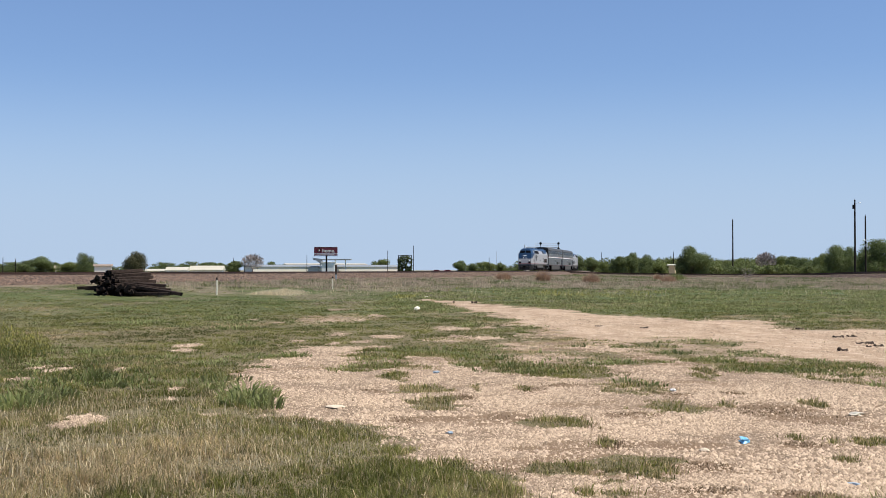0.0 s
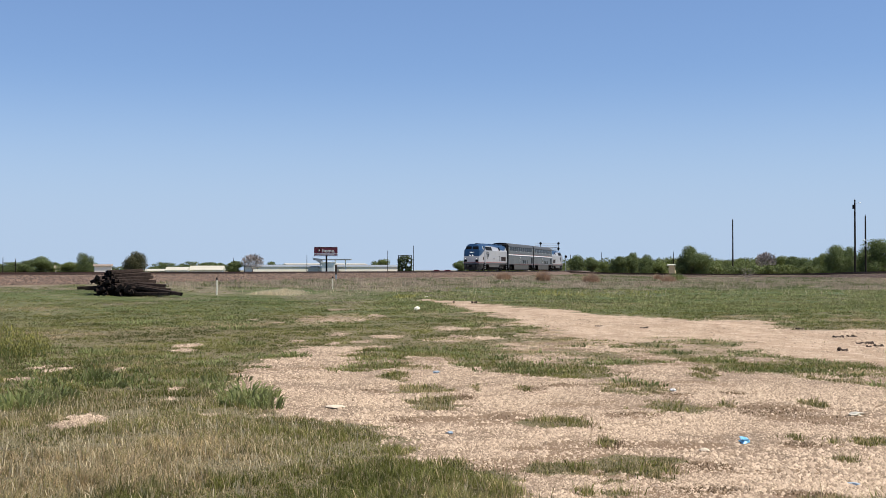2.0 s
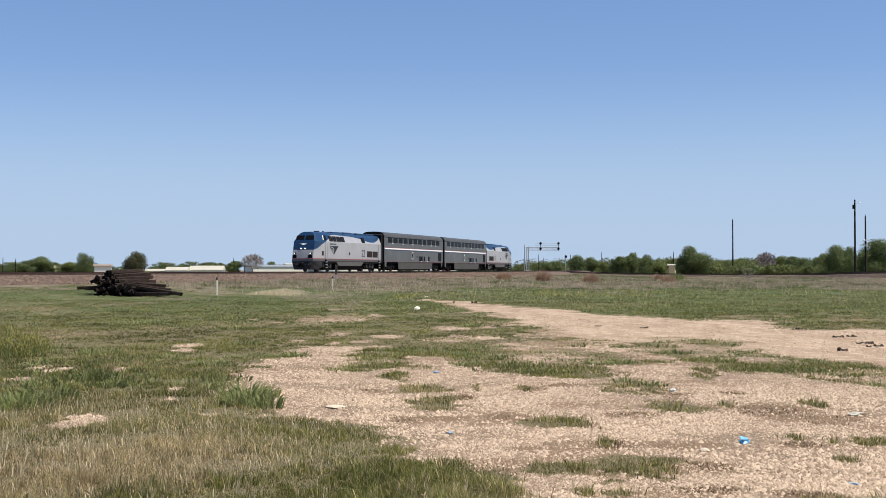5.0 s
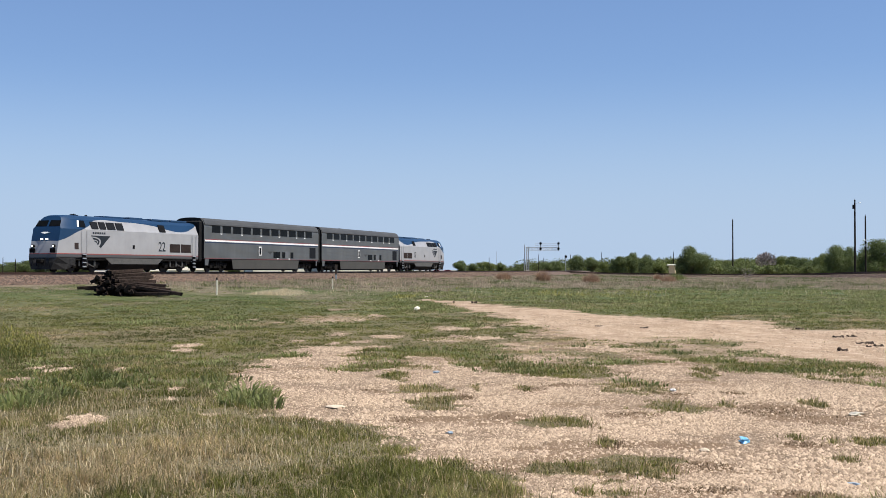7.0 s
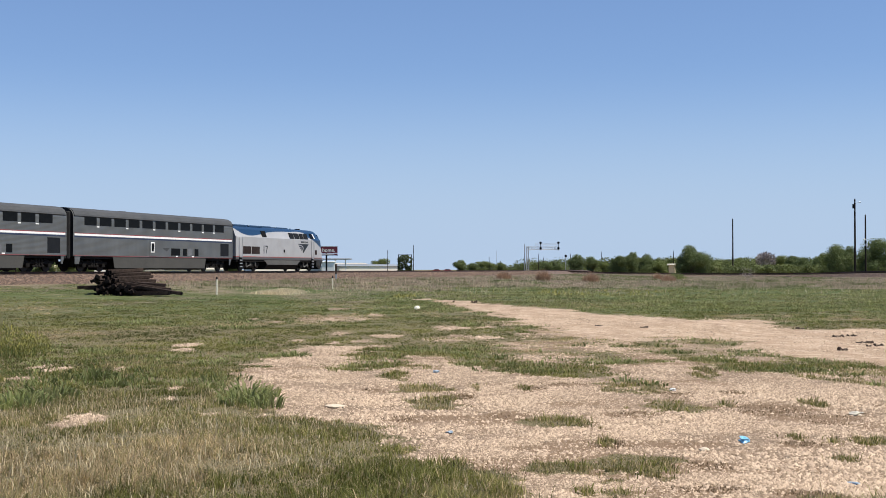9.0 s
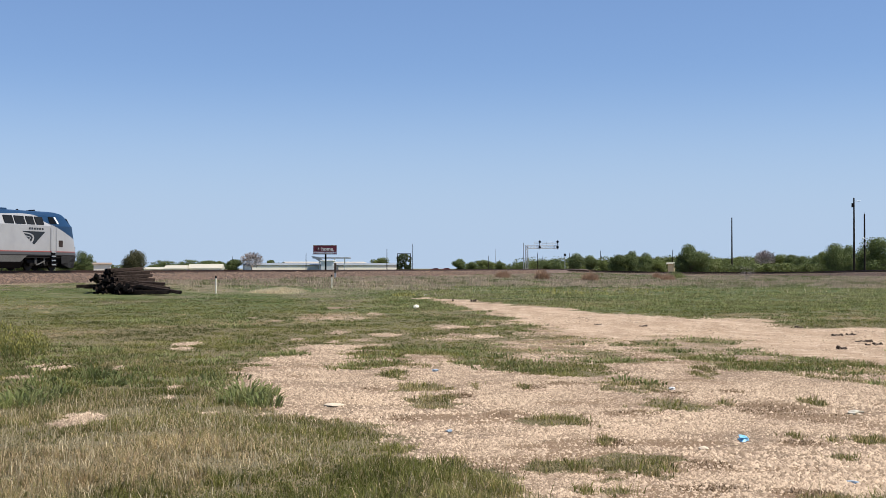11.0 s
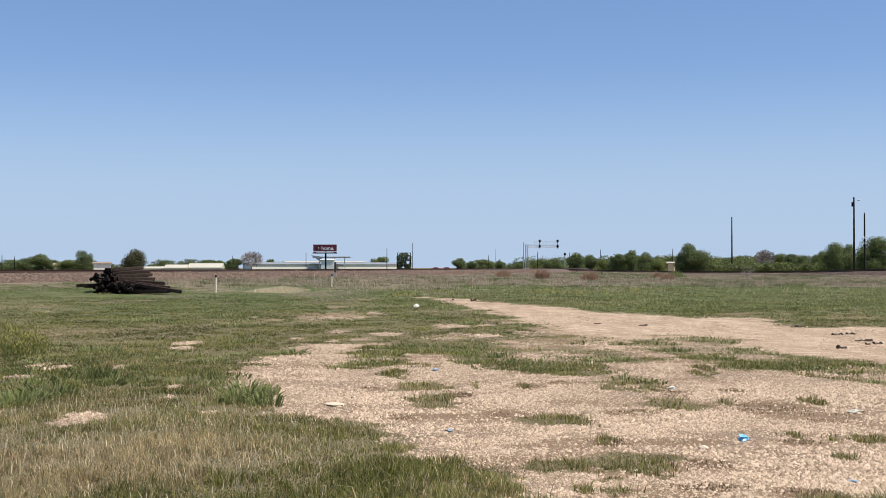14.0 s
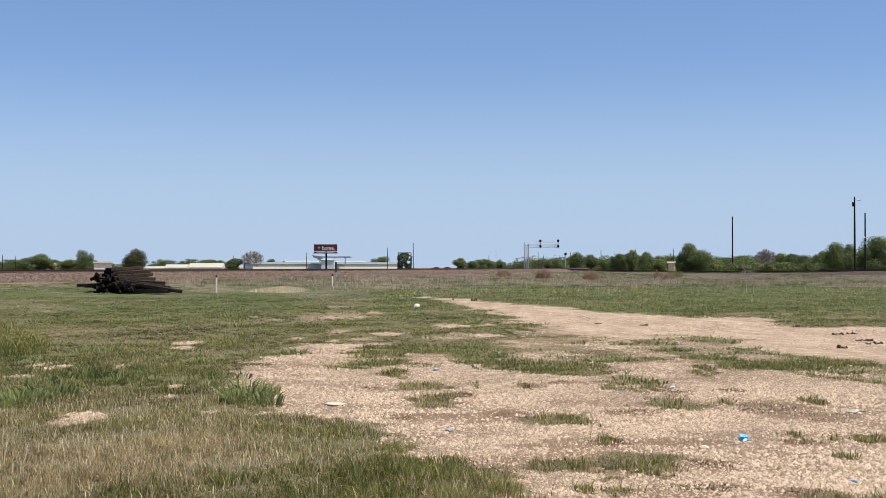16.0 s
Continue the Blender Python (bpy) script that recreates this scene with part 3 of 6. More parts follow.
def graded(lo, hi, fine_lo, fine_hi, step, grow=1.16):
    a = list(np.arange(fine_lo, fine_hi, step))
    s, v = step, a[-1]
    while v < hi:
        s *= grow
        v += s
        a.append(v)
    s, v = step, fine_lo
    while v > lo:
        s *= grow
        v -= s
        a.insert(0, v)
    return np.array(a)


def build_ground():
    xs, ys = graded(-4500, 4500, -7, 9, 0.085, 1.08), graded(-4500, 4500, 8, 34, 0.12, 1.05)
    gx, gy = np.meshgrid(xs, ys)
    z = land(gx, gy)
    bare, road = cover(gx, gy)
    dry = dryness(gx, gy)
    far = np.maximum(smooth(np.hypot(gx, gy), 25, 60), smooth(np.abs(gx) - 0.40 * gy, -0.4, 0.6))
    k, r = len(xs), len(ys)
    i = np.arange(k * r).reshape(r, k)
    f = np.stack([i[:-1, :-1], i[:-1, 1:], i[1:, 1:], i[1:, :-1]], -1).reshape(-1)
    ob = raw_mesh("ground", np.stack([gx, gy, z], -1).reshape(-1, 3), f, 4, M_GROUND,
                  bare=bare.ravel(), road=road.ravel(), thatch=thatch(gx, gy).ravel(), dry=dry.ravel(), far=far.ravel())
    ob.data.shade_smooth()
    return tagged(ob, "field of patchy grass with pale gravel and a sandy track", "ground", kind="structure")


build_ground()


# ---------------------------------------------------------------- railway
def ribbon(bm, stations, outline):
    """Sweep a cross-section (sideways, up) along stations of (x, y, z, heading)."""
    rings = []
    for x, y, z, h in stations:
        c, s = math.cos(h), math.sin(h)
        rings.append([(x + c * o, y - s * o, z + u) for o, u in outline])
    rows = skin(bm, rings)
    bm.faces.new(rows[0])
    bm.faces.new(rows[-1])


def rail_outline(o):
    return [(o - 0.07, -0.17), (o + 0.07, -0.17), (o + 0.07, -0.155), (o + 0.012, -0.13), (o + 0.012, -0.045), (o + 0.036, -0.03),
            (o + 0.036, 0), (o - 0.036, 0), (o - 0.036, -0.03), (o - 0.012, -0.045), (o - 0.012, -0.13), (o - 0.07, -0.155)]


def build_track(name, stations, foot, proud, label, seed, pieces=None):
    t = thing(name, Matrix(), label, "railway track", kind="structure")
    bm = bmesh.new()
    rs = np.random.RandomState(seed)
    top = -0.20 - proud
    ribbon(bm, stations, [(-foot, -1.35), (-2.3, top), (2.3, top), (foot, -1.35)])
    part("ballast_bed", bm, M_BALLAST, t, "bed of pinkish grey crushed stone")
    for o in (-0.755, 0.755):
        bm = bmesh.new()
        ribbon(bm, stations, rail_outline(o))
        part("rail", bm, M_RAIL, t)
    ties, faces, single = [], [], None
    cube = np.array([(a, b, c) for a in (-1, 1) for b in (-1, 1) for c in (-1, 1)], float)
    quad = np.array([(0, 1, 3, 2), (4, 6, 7, 5), (0, 4, 5, 1), (2, 3, 7, 6), (0, 2, 6, 4), (1, 5, 7, 3)])
    for (x0, y0, z0, h0), (x1, y1, z1, h1) in zip(stations, stations[1:]):
        n = max(1, int(math.hypot(x1 - x0, y1 - y0) / 0.55))
        for k in range(n):
            w = k / n
            h = h0 + (h1 - h0) * w + rs.uniform(-0.02, 0.02)
            if pieces and pieces[0] < y0 < pieces[1]:
                if single is None:
                    bm = bmesh.new()
                    box(bm, -1.3, 1.3, -0.115, 0.115, -0.09, 0.09)
                    single = part("sleeper", bm, M_TIE, t)
                    o = single
                else:
                    o = new("sleeper", single.data)
                    o.parent = t
                o.matrix_basis = pose(x0 + (x1 - x0) * w, y0 + (y1 - y0) * w, z0 + (z1 - z0) * w - 0.265 + rs.uniform(-0.01, 0.01), 0, 0, -math.degrees(h))
                continue
            c = cube * (1.3 + rs.uniform(-0.04, 0.04), 0.115, 0.09)
            px = c[:, 0] * math.cos(h) + c[:, 1] * math.sin(h) + x0 + (x1 - x0) * w
            py = -c[:, 0] * math.sin(h) + c[:, 1] * math.cos(h) + y0 + (y1 - y0) * w
            faces.append(quad + len(ties) * 8)
            ties.append(np.stack([px, py, c[:, 2] + z0 + (z1 - z0) * w - 0.265 + rs.uniform(-0.01, 0.01)], 1))
    ob = raw_mesh("sleepers", np.concatenate(ties), np.concatenate(faces).ravel(), 4, M_TIE, t)
    tagged(ob, "dark creosoted wooden sleepers", kind="stuff")
    return t


def build_railway():
    st = []
    for s in range(-300, 600, 6):
        x, y, h = main_line(s)
        st.append((x, y, RAIL_Z, h))
    build_track("main_track", st, 6.0, 0.005, "straight railway track on a low ballast embankment", 3, (78, 232))
    st, pts = [], [branch_line(k / 80) for k in range(81)]
    for a, b in zip(pts, pts[1:]):
        st.append((a[0], a[1], a[2], math.atan2(b[0] - a[0], b[1] - a[1])))
    build_track("branch_track", st, 3.6, 0.22, "second railway track curving away over the field", 4)


build_railway()


def ballast_lumps():
    """Loose stones over the near shoulder of the main embankment."""
    rs = np.random.RandomState(8)
    n = 34000
    s, o, u = rs.uniform(55, 240, n), rs.uniform(0, 1, n) ** 0.8, rs.uniform(0, 1, n)
    base = np.array([main_line(v) for v in s])
    side = 2.25 + o * 3.5
    z = RAIL_Z - 0.20 - o * 1.05
    c = np.stack([base[:, 0] + np.cos(base[:, 2]) * side, base[:, 1] - np.sin(base[:, 2]) * side, z], 1)
    return c, rs.uniform(0.05, 0.13, n), rs


def stones(name, centre, size, rs, material, label, parent=None, flat=0.65):
    """Many small uneven stones as one mesh of eight-sided lumps."""
    n = len(centre)
    unit = np.array([(1, 0, -0.4), (0, 1, -0.4), (-1, 0, -0.4), (0, -1, -0.4), (0, 0, 1)], float)
    tri = np.array([(0, 1, 4), (1, 2, 4), (2, 3, 4), (3, 0, 4)])
    v = unit[None] * rs.uniform(0.6, 1.3, (n, 5, 1)) + rs.uniform(-0.35, 0.35, (n, 5, 3))
    v = v * size[:, None, None] * np.array([1, 1, flat])
    a = rs.uniform(0, 6.28, n)
    x = v[..., 0] * np.cos(a)[:, None] - v[..., 1] * np.sin(a)[:, None]
    y = v[..., 0] * np.sin(a)[:, None] + v[..., 1] * np.cos(a)[:, None]
    v = np.stack([x, y, v[..., 2]], -1) + centre[:, None, :]
    f = (tri[None] + (np.arange(n) * 5)[:, None, None]).ravel()
    ob = raw_mesh(name, v.reshape(-1, 3), f, 3, material, parent, tone=np.repeat(rs.uniform(0, 1, n), 5))
    return tagged(ob, label, "stones", kind="stuff")


_c, _s, _rs = ballast_lumps()
stones("ballast_stones", _c, _s, _rs, M_BALLAST, "loose crushed stone on the embankment shoulder")


# ---------------------------------------------------------------- train
def truck(parent, x, base, outer, label):
    """A two-axle truck with its wheels."""
    bm = bmesh.new()
    for side in (-1, 1):
        y0, y1 = side * 0.98, side * 1.16
        box(bm, -base / 2 - 0.55, base / 2 + 0.55, min(y0, y1), max(y0, y1), 0.55, 0.82, 0.04)
        for a in (-base / 2, base / 2):
            box(bm, a - 0.22, a + 0.22, min(y0, y1) - 0.02, max(y0, y1) + 0.05, 0.33, 0.74, 0.04)
        for a in (-0.35, 0, 0.35):
            tube(bm, (a, side * 1.12, 0.4), (a, side * 1.12, 0.98), 0.11, sides=10)
        box(bm, -0.7, 0.7, min(y0, y1), max(y0, y1), 0.33, 0.5, 0.03)
        tube(bm, (-base / 2 + 0.3, side * 1.2, 0.9), (-0.2, side * 1.2, 0.6), 0.05)
        tube(bm, (base / 2 - 0.3, side * 1.2, 0.9), (0.2, side * 1.2, 0.6), 0.05)
    box(bm, -0.4, 0.4, -1.1, 1.1, 0.6, 1.0)
    t = part("truck", bm, M_UNDER, parent, label)
    t.matrix_basis = pose(x, 0, 0)
    wheel = None
    for a in (-base / 2, base / 2):
        for side in (-1, 1):
            if wheel is None:
                bm = bmesh.new()
                tube(bm, (0, -0.07, 0), (0, 0.07, 0), outer, outer, 28)
                tube(bm, (0, -0.10, 0), (0, 0.10, 0), outer * 0.35, outer * 0.3, 14)
                tube(bm, (0, -0.12, 0), (0, 0.12, 0), 0.1, 0.1, 10)
                wheel = part("wheel", bm, M_WHEEL, t)
                wheel.matrix_basis = pose(a, side * 0.76, outer)
            else:
                again(wheel, a, side * 0.76, outer, 0, t)
    return t


LOCO_RING = ((1.45, 1.12), (1.50, 1.2), (1.50, 3.38), (1.355, 3.66), (1.18, 4.16), (0.95, 4.38), (0.55, 4.49))


def nose_back(z):
    return 0.0 if z < 2.35 else 0.46 * (z - 2.35) + 0.06 * (z - 2.35) ** 2


def build_locomotive(name, m, number, label):
    """A streamlined diesel, cab forward along +x, 20.6 m long."""
    t = thing(name, m, label, "locomotive", "passenger train")
    half = [(y, z) for y, z in LOCO_RING]
    ring = half + [(-y, z) for y, z in reversed(half)]
    bm = bmesh.new()
    rings = []
    for x, narrow in ((-10.15, 0.97), (-10.0, 1.0), (-5, 1.0), (0, 1.0), (5.5, 1.0)):
        rings.append([(x, y * narrow, z) for y, z in ring])
    rings.append([(8.5 - 0.55 * nose_back(z), y, z) for y, z in ring])
    rings.append([(9.8 - 0.9 * nose_back(z), y * (0.97 if z < 3.5 else 0.94), z - (0.02 if z > 4 else 0)) for y, z in ring])
    rings.append([(10.42 - nose_back(z), y * (0.84 if z < 3.5 else 0.8), z - (0.08 if z > 4.1 else 0)) for y, z in ring])
    rows = skin(bm, rings)
    k = len(ring)
    for r in (rows[0], rows[-1]):
        for i in range(k // 2 - 1):
            bm.faces.new((r[i], r[i + 1], r[k - 2 - i], r[k - 1 - i]))
    shell = part("body", bm, M_LOCO, t, "silver body with a sweeping blue roof", smooth=True)
    shell.data.set_sharp_from_angle(angle=radians(24))
    # windscreens on the sloping face
    for side in (-1, 1):
        bm = bmesh.new()
        z0, z1 = 3.56, 4.02
        p = [(10.42 - nose_back(z) + 0.005, side * y, z) for y, z in ((0.09, z0), (1.12, z0), (1.02, z1), (0.09, z1))]
        slab(bm, p, (0.8, 0, 0.5), 0.02)
        part("windscreen", bm, M_GLASS, t)
        bm = bmesh.new()
        slab(bm, [(6.95, side * 1.42, 3.54), (7.72, side * 1.42, 3.54), (7.50, side * 1.215, 4.06), (6.95, side * 1.215, 4.06)], (0, side, 0.4), 0.04)
        part("cab_window", bm, M_GLASS, t)
        bm = bmesh.new()
        slab(bm, [(7.84, side * 1.42, 3.54), (8.04, side * 1.42, 3.54), (7.82, side * 1.215, 4.06), (7.62, side * 1.215, 4.06)], (0, side, 0.4), 0.04)
        part("window_edge", bm, M_WHITE, t, "white flash beside the cab window")
        # louvred openings under the roof
        for x0, x1 in ((6.2, 5.3), (5.1, 4.25), (4.05, 2.95), (2.75, 1.75)):
            bm = bmesh.new()
            slab(bm, [(x1, side * 1.475, 3.44), (x0, side * 1.475, 3.44), (x0, side * 1.25, 4.02), (x1, side * 1.25, 4.02)], (0, side, 0.4), 0.04)
            part("louvre", bm, M_PANEL, t)
        bm = bmesh.new()
        slab(bm, [(-4.6, side * 1.47, 3.46), (-3.65, side * 1.47, 3.46), (-3.65, side * 1.23, 4.06), (-4.6, side * 1.23, 4.06)], (0, side, 0.4), 0.04)
        part("louvre", bm, M_BLACK, t)
        for x0, x1 in ((-6.95, -5.25), (-8.75, -7.1)):
            bm = bmesh.new()
            y0, y1 = sorted((side * 1.49, side * 1.515))
            box(bm, x0, x1, y0, y1, 1.72, 2.46)
            g = part("air_grille", bm, M_GRILLE, t, "dusty brown radiator grille")
            bm = bmesh.new()
            for i in range(7):
                box(bm, x0, x1, min(side * 1.51, side * 1.53), max(side * 1.51, side * 1.53), 1.76 + i * 0.1, 1.80 + i * 0.1)
            part("grille_bars", bm, M_GRILLE, g)
        bm = bmesh.new()
        y0, y1 = sorted((side * 1.49, side * 1.52))
        box(bm, 7.95, 8.45, y0, y1, 1.80, 2.30, 0.01)
        part("side_panel", bm, M_GRILLE, t, "small square side grille")
        for x in (7.0, -9.55):
            bm = bmesh.new()
            box(bm, x, x + 0.55, y0, y1, 1.5, 3.45 if x > 0 else 3.3, 0.01)
            part("side_door", bm, M_LOCO, t)
            bm = bmesh.new()
            for px in (x - 0.06, x + 0.61):
                tube(bm, (px, side * 1.57, 1.45), (px, side * 1.57, 3.3), 0.02)
            for pz in (0.40, 0.72, 1.04, 1.36):
                box(bm, x + 0.04, x + 0.50, min(side * 1.46, side * 1.60), max(side * 1.46, side * 1.60), pz, pz + 0.09)
            part("ladder", bm, M_GALV, t, "side steps with slim handrails")
            bm = bmesh.new()
            box(bm, x + 0.02, x + 0.52, *sorted((side * 1.47, side * 1.525)), 0.38, 1.40)
            part("step_well", bm, M_BLACK, t)
        # swept three-blade emblem and a bar of lettering above it
        for outer, inner in ((None, ((0.02, 0.07), (0.72, 0.10), (0.42, 0.88))),
                             (((0.06, 0.17), (0.60, 0.22), (0.36, 0.78)), ((0.12, 0.32), (0.47, 0.37), (0.30, 0.66))),
                             (((0.15, 0.41), (0.40, 0.45), (0.27, 0.60)), ((0.19, 0.50), (0.30, 0.52), (0.23, 0.56)))):
            bm = bmesh.new()
            edge = []
            for curve in (outer, inner):
                run = []
                for w in (0, 0.17, 0.34, 0.5, 0.67, 0.84, 1.0):
                    if curve is None:          # the flat top and straight slanting side
                        u, v = (w * 2, 0) if w <= 0.5 else (1 - (w - 0.5), (w - 0.5) * 2)
                        run.append((6.32 - 2.62 * u if side > 0 else 3.70 + 2.62 * u, 2.92 - 0.98 * v))
                        continue
                    (u0, v0), (uc, vc), (u1, v1) = curve
                    u = (1 - w) ** 2 * u0 + 2 * w * (1 - w) * uc + w * w * u1
                    v = (1 - w) ** 2 * v0 + 2 * w * (1 - w) * vc + w * w * v1
                    run.append((6.32 - 2.62 * u if side > 0 else 3.70 + 2.62 * u, 2.92 - 0.98 * v))
                edge.append(run)
            for (u0, u1), (v0, v1) in zip(zip(edge[0], edge[0][1:]), zip(edge[1], edge[1][1:])):
                slab(bm, [(px, side * 1.502, pz) for px, pz in (u0, u1, v1, v0)], (0, side, 0), 0.01)
            part("emblem_blade", bm, M_INK, t, "dark swept emblem stripe")
        bm = bmesh.new()
        for k in range(6):
            box(bm, 6.1 - k * 0.3 - 0.21, 6.1 - k * 0.3, *sorted((side * 1.5, side * 1.512)), 3.05, 3.2)
        part("lettering_bar", bm, M_INK, t)
        fc = bpy.data.curves.new("road_number", "FONT")
        fc.body, fc.size, fc.extrude, fc.align_x = number, 1.16, 0.006, "CENTER"
        fc.materials.append(M_INK)
        o = new("road_number", fc)
        o.parent = t
        o.matrix_basis = pose(-4.0, side * 1.51, 1.80, 90, 0, 180 if side > 0 else 0)
        bm = bmesh.new()
        box(bm, 0.2, 0.5, *sorted((side * 1.49, side * 1.53)), 1.95, 2.25, 0.02)
        part("filler_cap", bm, M_BLACK, t)
        bm = bmesh.new()
        tube(bm, (9.8, side * 0.95, 2.02), (10.40, side * 0.95, 2.02), 0.12, 0.12, 12)
        c = part("ditch_light", bm, M_BLACK, t)
        bm = bmesh.new()
        tube(bm, (10.40, side * 0.95, 2.02), (10.44, side * 0.95, 2.02), 0.065, 0.065, 12)
        part("lens", bm, M_LAMP if number == "22" else M_WHITE, c)
        bm = bmesh.new()
        tube(bm, (9.9, side * 0.23, 2.56), (10.34, side * 0.23, 2.56), 0.05, 0.05, 12)
        part("headlight", bm, M_LAMP if number == "22" else M_WHITE, t)
        bm = bmesh.new()
        slab(bm, [(10.40, side * 0.70, 1.5), (10.40, side * 1.18, 1.5), (10.40, side * 1.18, 1.85), (10.40, side * 0.70, 1.85)], (1, 0, 0), 0.05)
        part("step_recess", bm, M_BLACK, t)
    bm = bmesh.new()
    slab(bm, [(10.44 - nose_back(2.95), 0, 2.95), (10.44 - nose_back(3.08), 0.45, 3.08), (10.44 - nose_back(3.12), 0, 3.12), (10.44 - nose_back(3.08), -0.45, 3.08)], (0.8, 0, 0.5), 0.02)
    part("nose_emblem", bm, M_WHITE, t, "small pale winged nose emblem")
    # roof gear
    for x0, x1, w, h in ((-9.3, -6.6, 0.75, 0.13), (-6.2, -3.4, 0.8, 0.12), (-2.6, -0.6, 0.45, 0.16), (0.4, 3.2, 0.5, 0.12)):
        bm = bmesh.new()
        box(bm, x0, x1, -w, w, 4.42, 4.49 + h, 0.04)
        part("roof_hatch", bm, M_LOCO, t)
    bm = bmesh.new()
    for k in range(3):
        tube(bm, (6.3 + 0.1 * k, -0.2 + 0.2 * k, 4.57), (6.7 + 0.1 * k, -0.2 + 0.2 * k, 4.57), 0.025, 0.06, 10)
    box(bm, 6.3, 6.5, -0.25, 0.25, 4.45, 4.56)
    part("horn", bm, M_BLACK, t, "cluster of roof air horns")
    bm = bmesh.new()
    tube(bm, (7.2, 0.5, 4.3), (7.2, 0.5, 4.62), 0.03)
    part("antenna", bm, M_BLACK, t)
    bm = bmesh.new()
    tube(bm, (5.2, 0.2, 4.42), (5.2, 0.2, 4.62), 0.14, 0.08, 12)
    part("beacon", bm, M_BLACK, t)
    # underframe, tank and pilot
    bm = bmesh.new()
    box(bm, -10.0, 9.6, -1.4, 1.4, 0.95, 1.15)
    part("underframe", bm, M_UNDER, t)
    for x0, x1 in ((4.6, 8.7), (-8.6, -4.5)):
        bm = bmesh.new()
        box(bm, x0, x1, -0.62, 0.62, 0.24, 0.98, 0.06)
        part("traction_motor", bm, M_UNDER, t)
    bm = bmesh.new()
    skin(bm, [[(x, y, z) for y, z in ((1.42, 1.0), (1.42, 0.62), (1.1, 0.18), (-1.1, 0.18), (-1.42, 0.62), (-1.42, 1.0))] for x in (-3.6, 3.9)])
    bmesh.ops.holes_fill(bm, edges=bm.edges, sides=0)
    part("fuel_tank", bm, M_UNDER, t, "grimy black fuel tank")
    for side in (-1, 1):
        bm = bmesh.new()
        slab(bm, [(4.3, side * 1.43, 1.13), (-4.2, side * 1.43, 1.13), (-3.4, side * 1.43, 0.66), (3.5, side * 1.43, 0.66)], (0, side, 0), 0.04)
        part("tank_cover", bm, M_TANKSIDE, t, "dusty grey panel over the tank")
        for x0 in (5.05, -8.15):
            bm = bmesh.new()
            for k in range(3):
                tube(bm, (x0 + 0.45 + 1.0 * k, side * 1.24, 0.48), (x0 + 0.45 + 1.0 * k, side * 1.24, 0.95), 0.09, 0.09, 8)
            tube(bm, (x0, side * 1.26, 0.98), (x0 + 3.0, side * 1.26, 0.98), 0.04, 0.04, 6)
            tube(bm, (x0 + 0.5, side * 1.27, 0.40), (x0 + 1.5, side * 1.27, 0.70), 0.05, 0.05, 6)
            part("truck_gear", bm, M_TANKSIDE, t, "dusty springs and brake rods")
    bm = bmesh.new()
    rows = skin(bm, [[(10.35, 1.30, 1.15), (9.0, 1.48, 1.15), (8.3, 1.48, 1.15)], [(10.55, 1.1, 0.75), (9.1, 1.48, 0.6), (8.3, 1.48, 0.5)], [(10.6, 0.9, 0.22), (9.4, 1.40, 0.2), (8.6, 1.42, 0.45)]], False)
    skin(bm, [[(10.35, -1.30, 1.15), (9.0, -1.48, 1.15), (8.3, -1.48, 1.15)], [(10.55, -1.1, 0.75), (9.1, -1.48, 0.6), (8.3, -1.48, 0.5)], [(10.6, -0.9, 0.22), (9.4, -1.40, 0.2), (8.6, -1.42, 0.45)]], False)
    skin(bm, [[(10.35, -1.30, 1.15), (10.35, 1.30, 1.15)], [(10.55, -1.1, 0.75), (10.55, 1.1, 0.75)], [(10.6, -0.9, 0.22), (10.6, 0.9, 0.22)]], False)
    bmesh.ops.solidify(bm, geom=bm.faces[:], thickness=0.04)
    part("pilot", bm, M_PILOT, t, "dark grey plough-shaped pilot")
    for x, sgn in ((10.4, 1), (-10.1, -1)):
        bm = bmesh.new()
        box(bm, min(x, x + sgn * 0.42), max(x, x + sgn * 0.42), -0.16, 0.16, 0.72, 1.0, 0.05)
        box(bm, min(x + sgn * 0.25, x + sgn * 0.5), max(x + sgn * 0.25, x + sgn * 0.5), -0.26, 0.26, 0.7, 1.03, 0.06)
        part("coupler", bm, M_UNDER, t)
    for k in range(4):
        bm = bmesh.new()
        tube(bm, (10.5, -0.75 + 0.42 * k + (0.25 if k > 1 else 0), 1.08), (10.72, -0.75 + 0.42 * k + (0.25 if k > 1 else 0), 0.5), 0.035)
        part("air_hose", bm, M_BLACK, t)
    truck(t, 6.6, 2.84, 0.51, "grimy two-axle power truck")
    truck(t, -6.6, 2.84, 0.51, "grimy two-axle power truck")
    return t


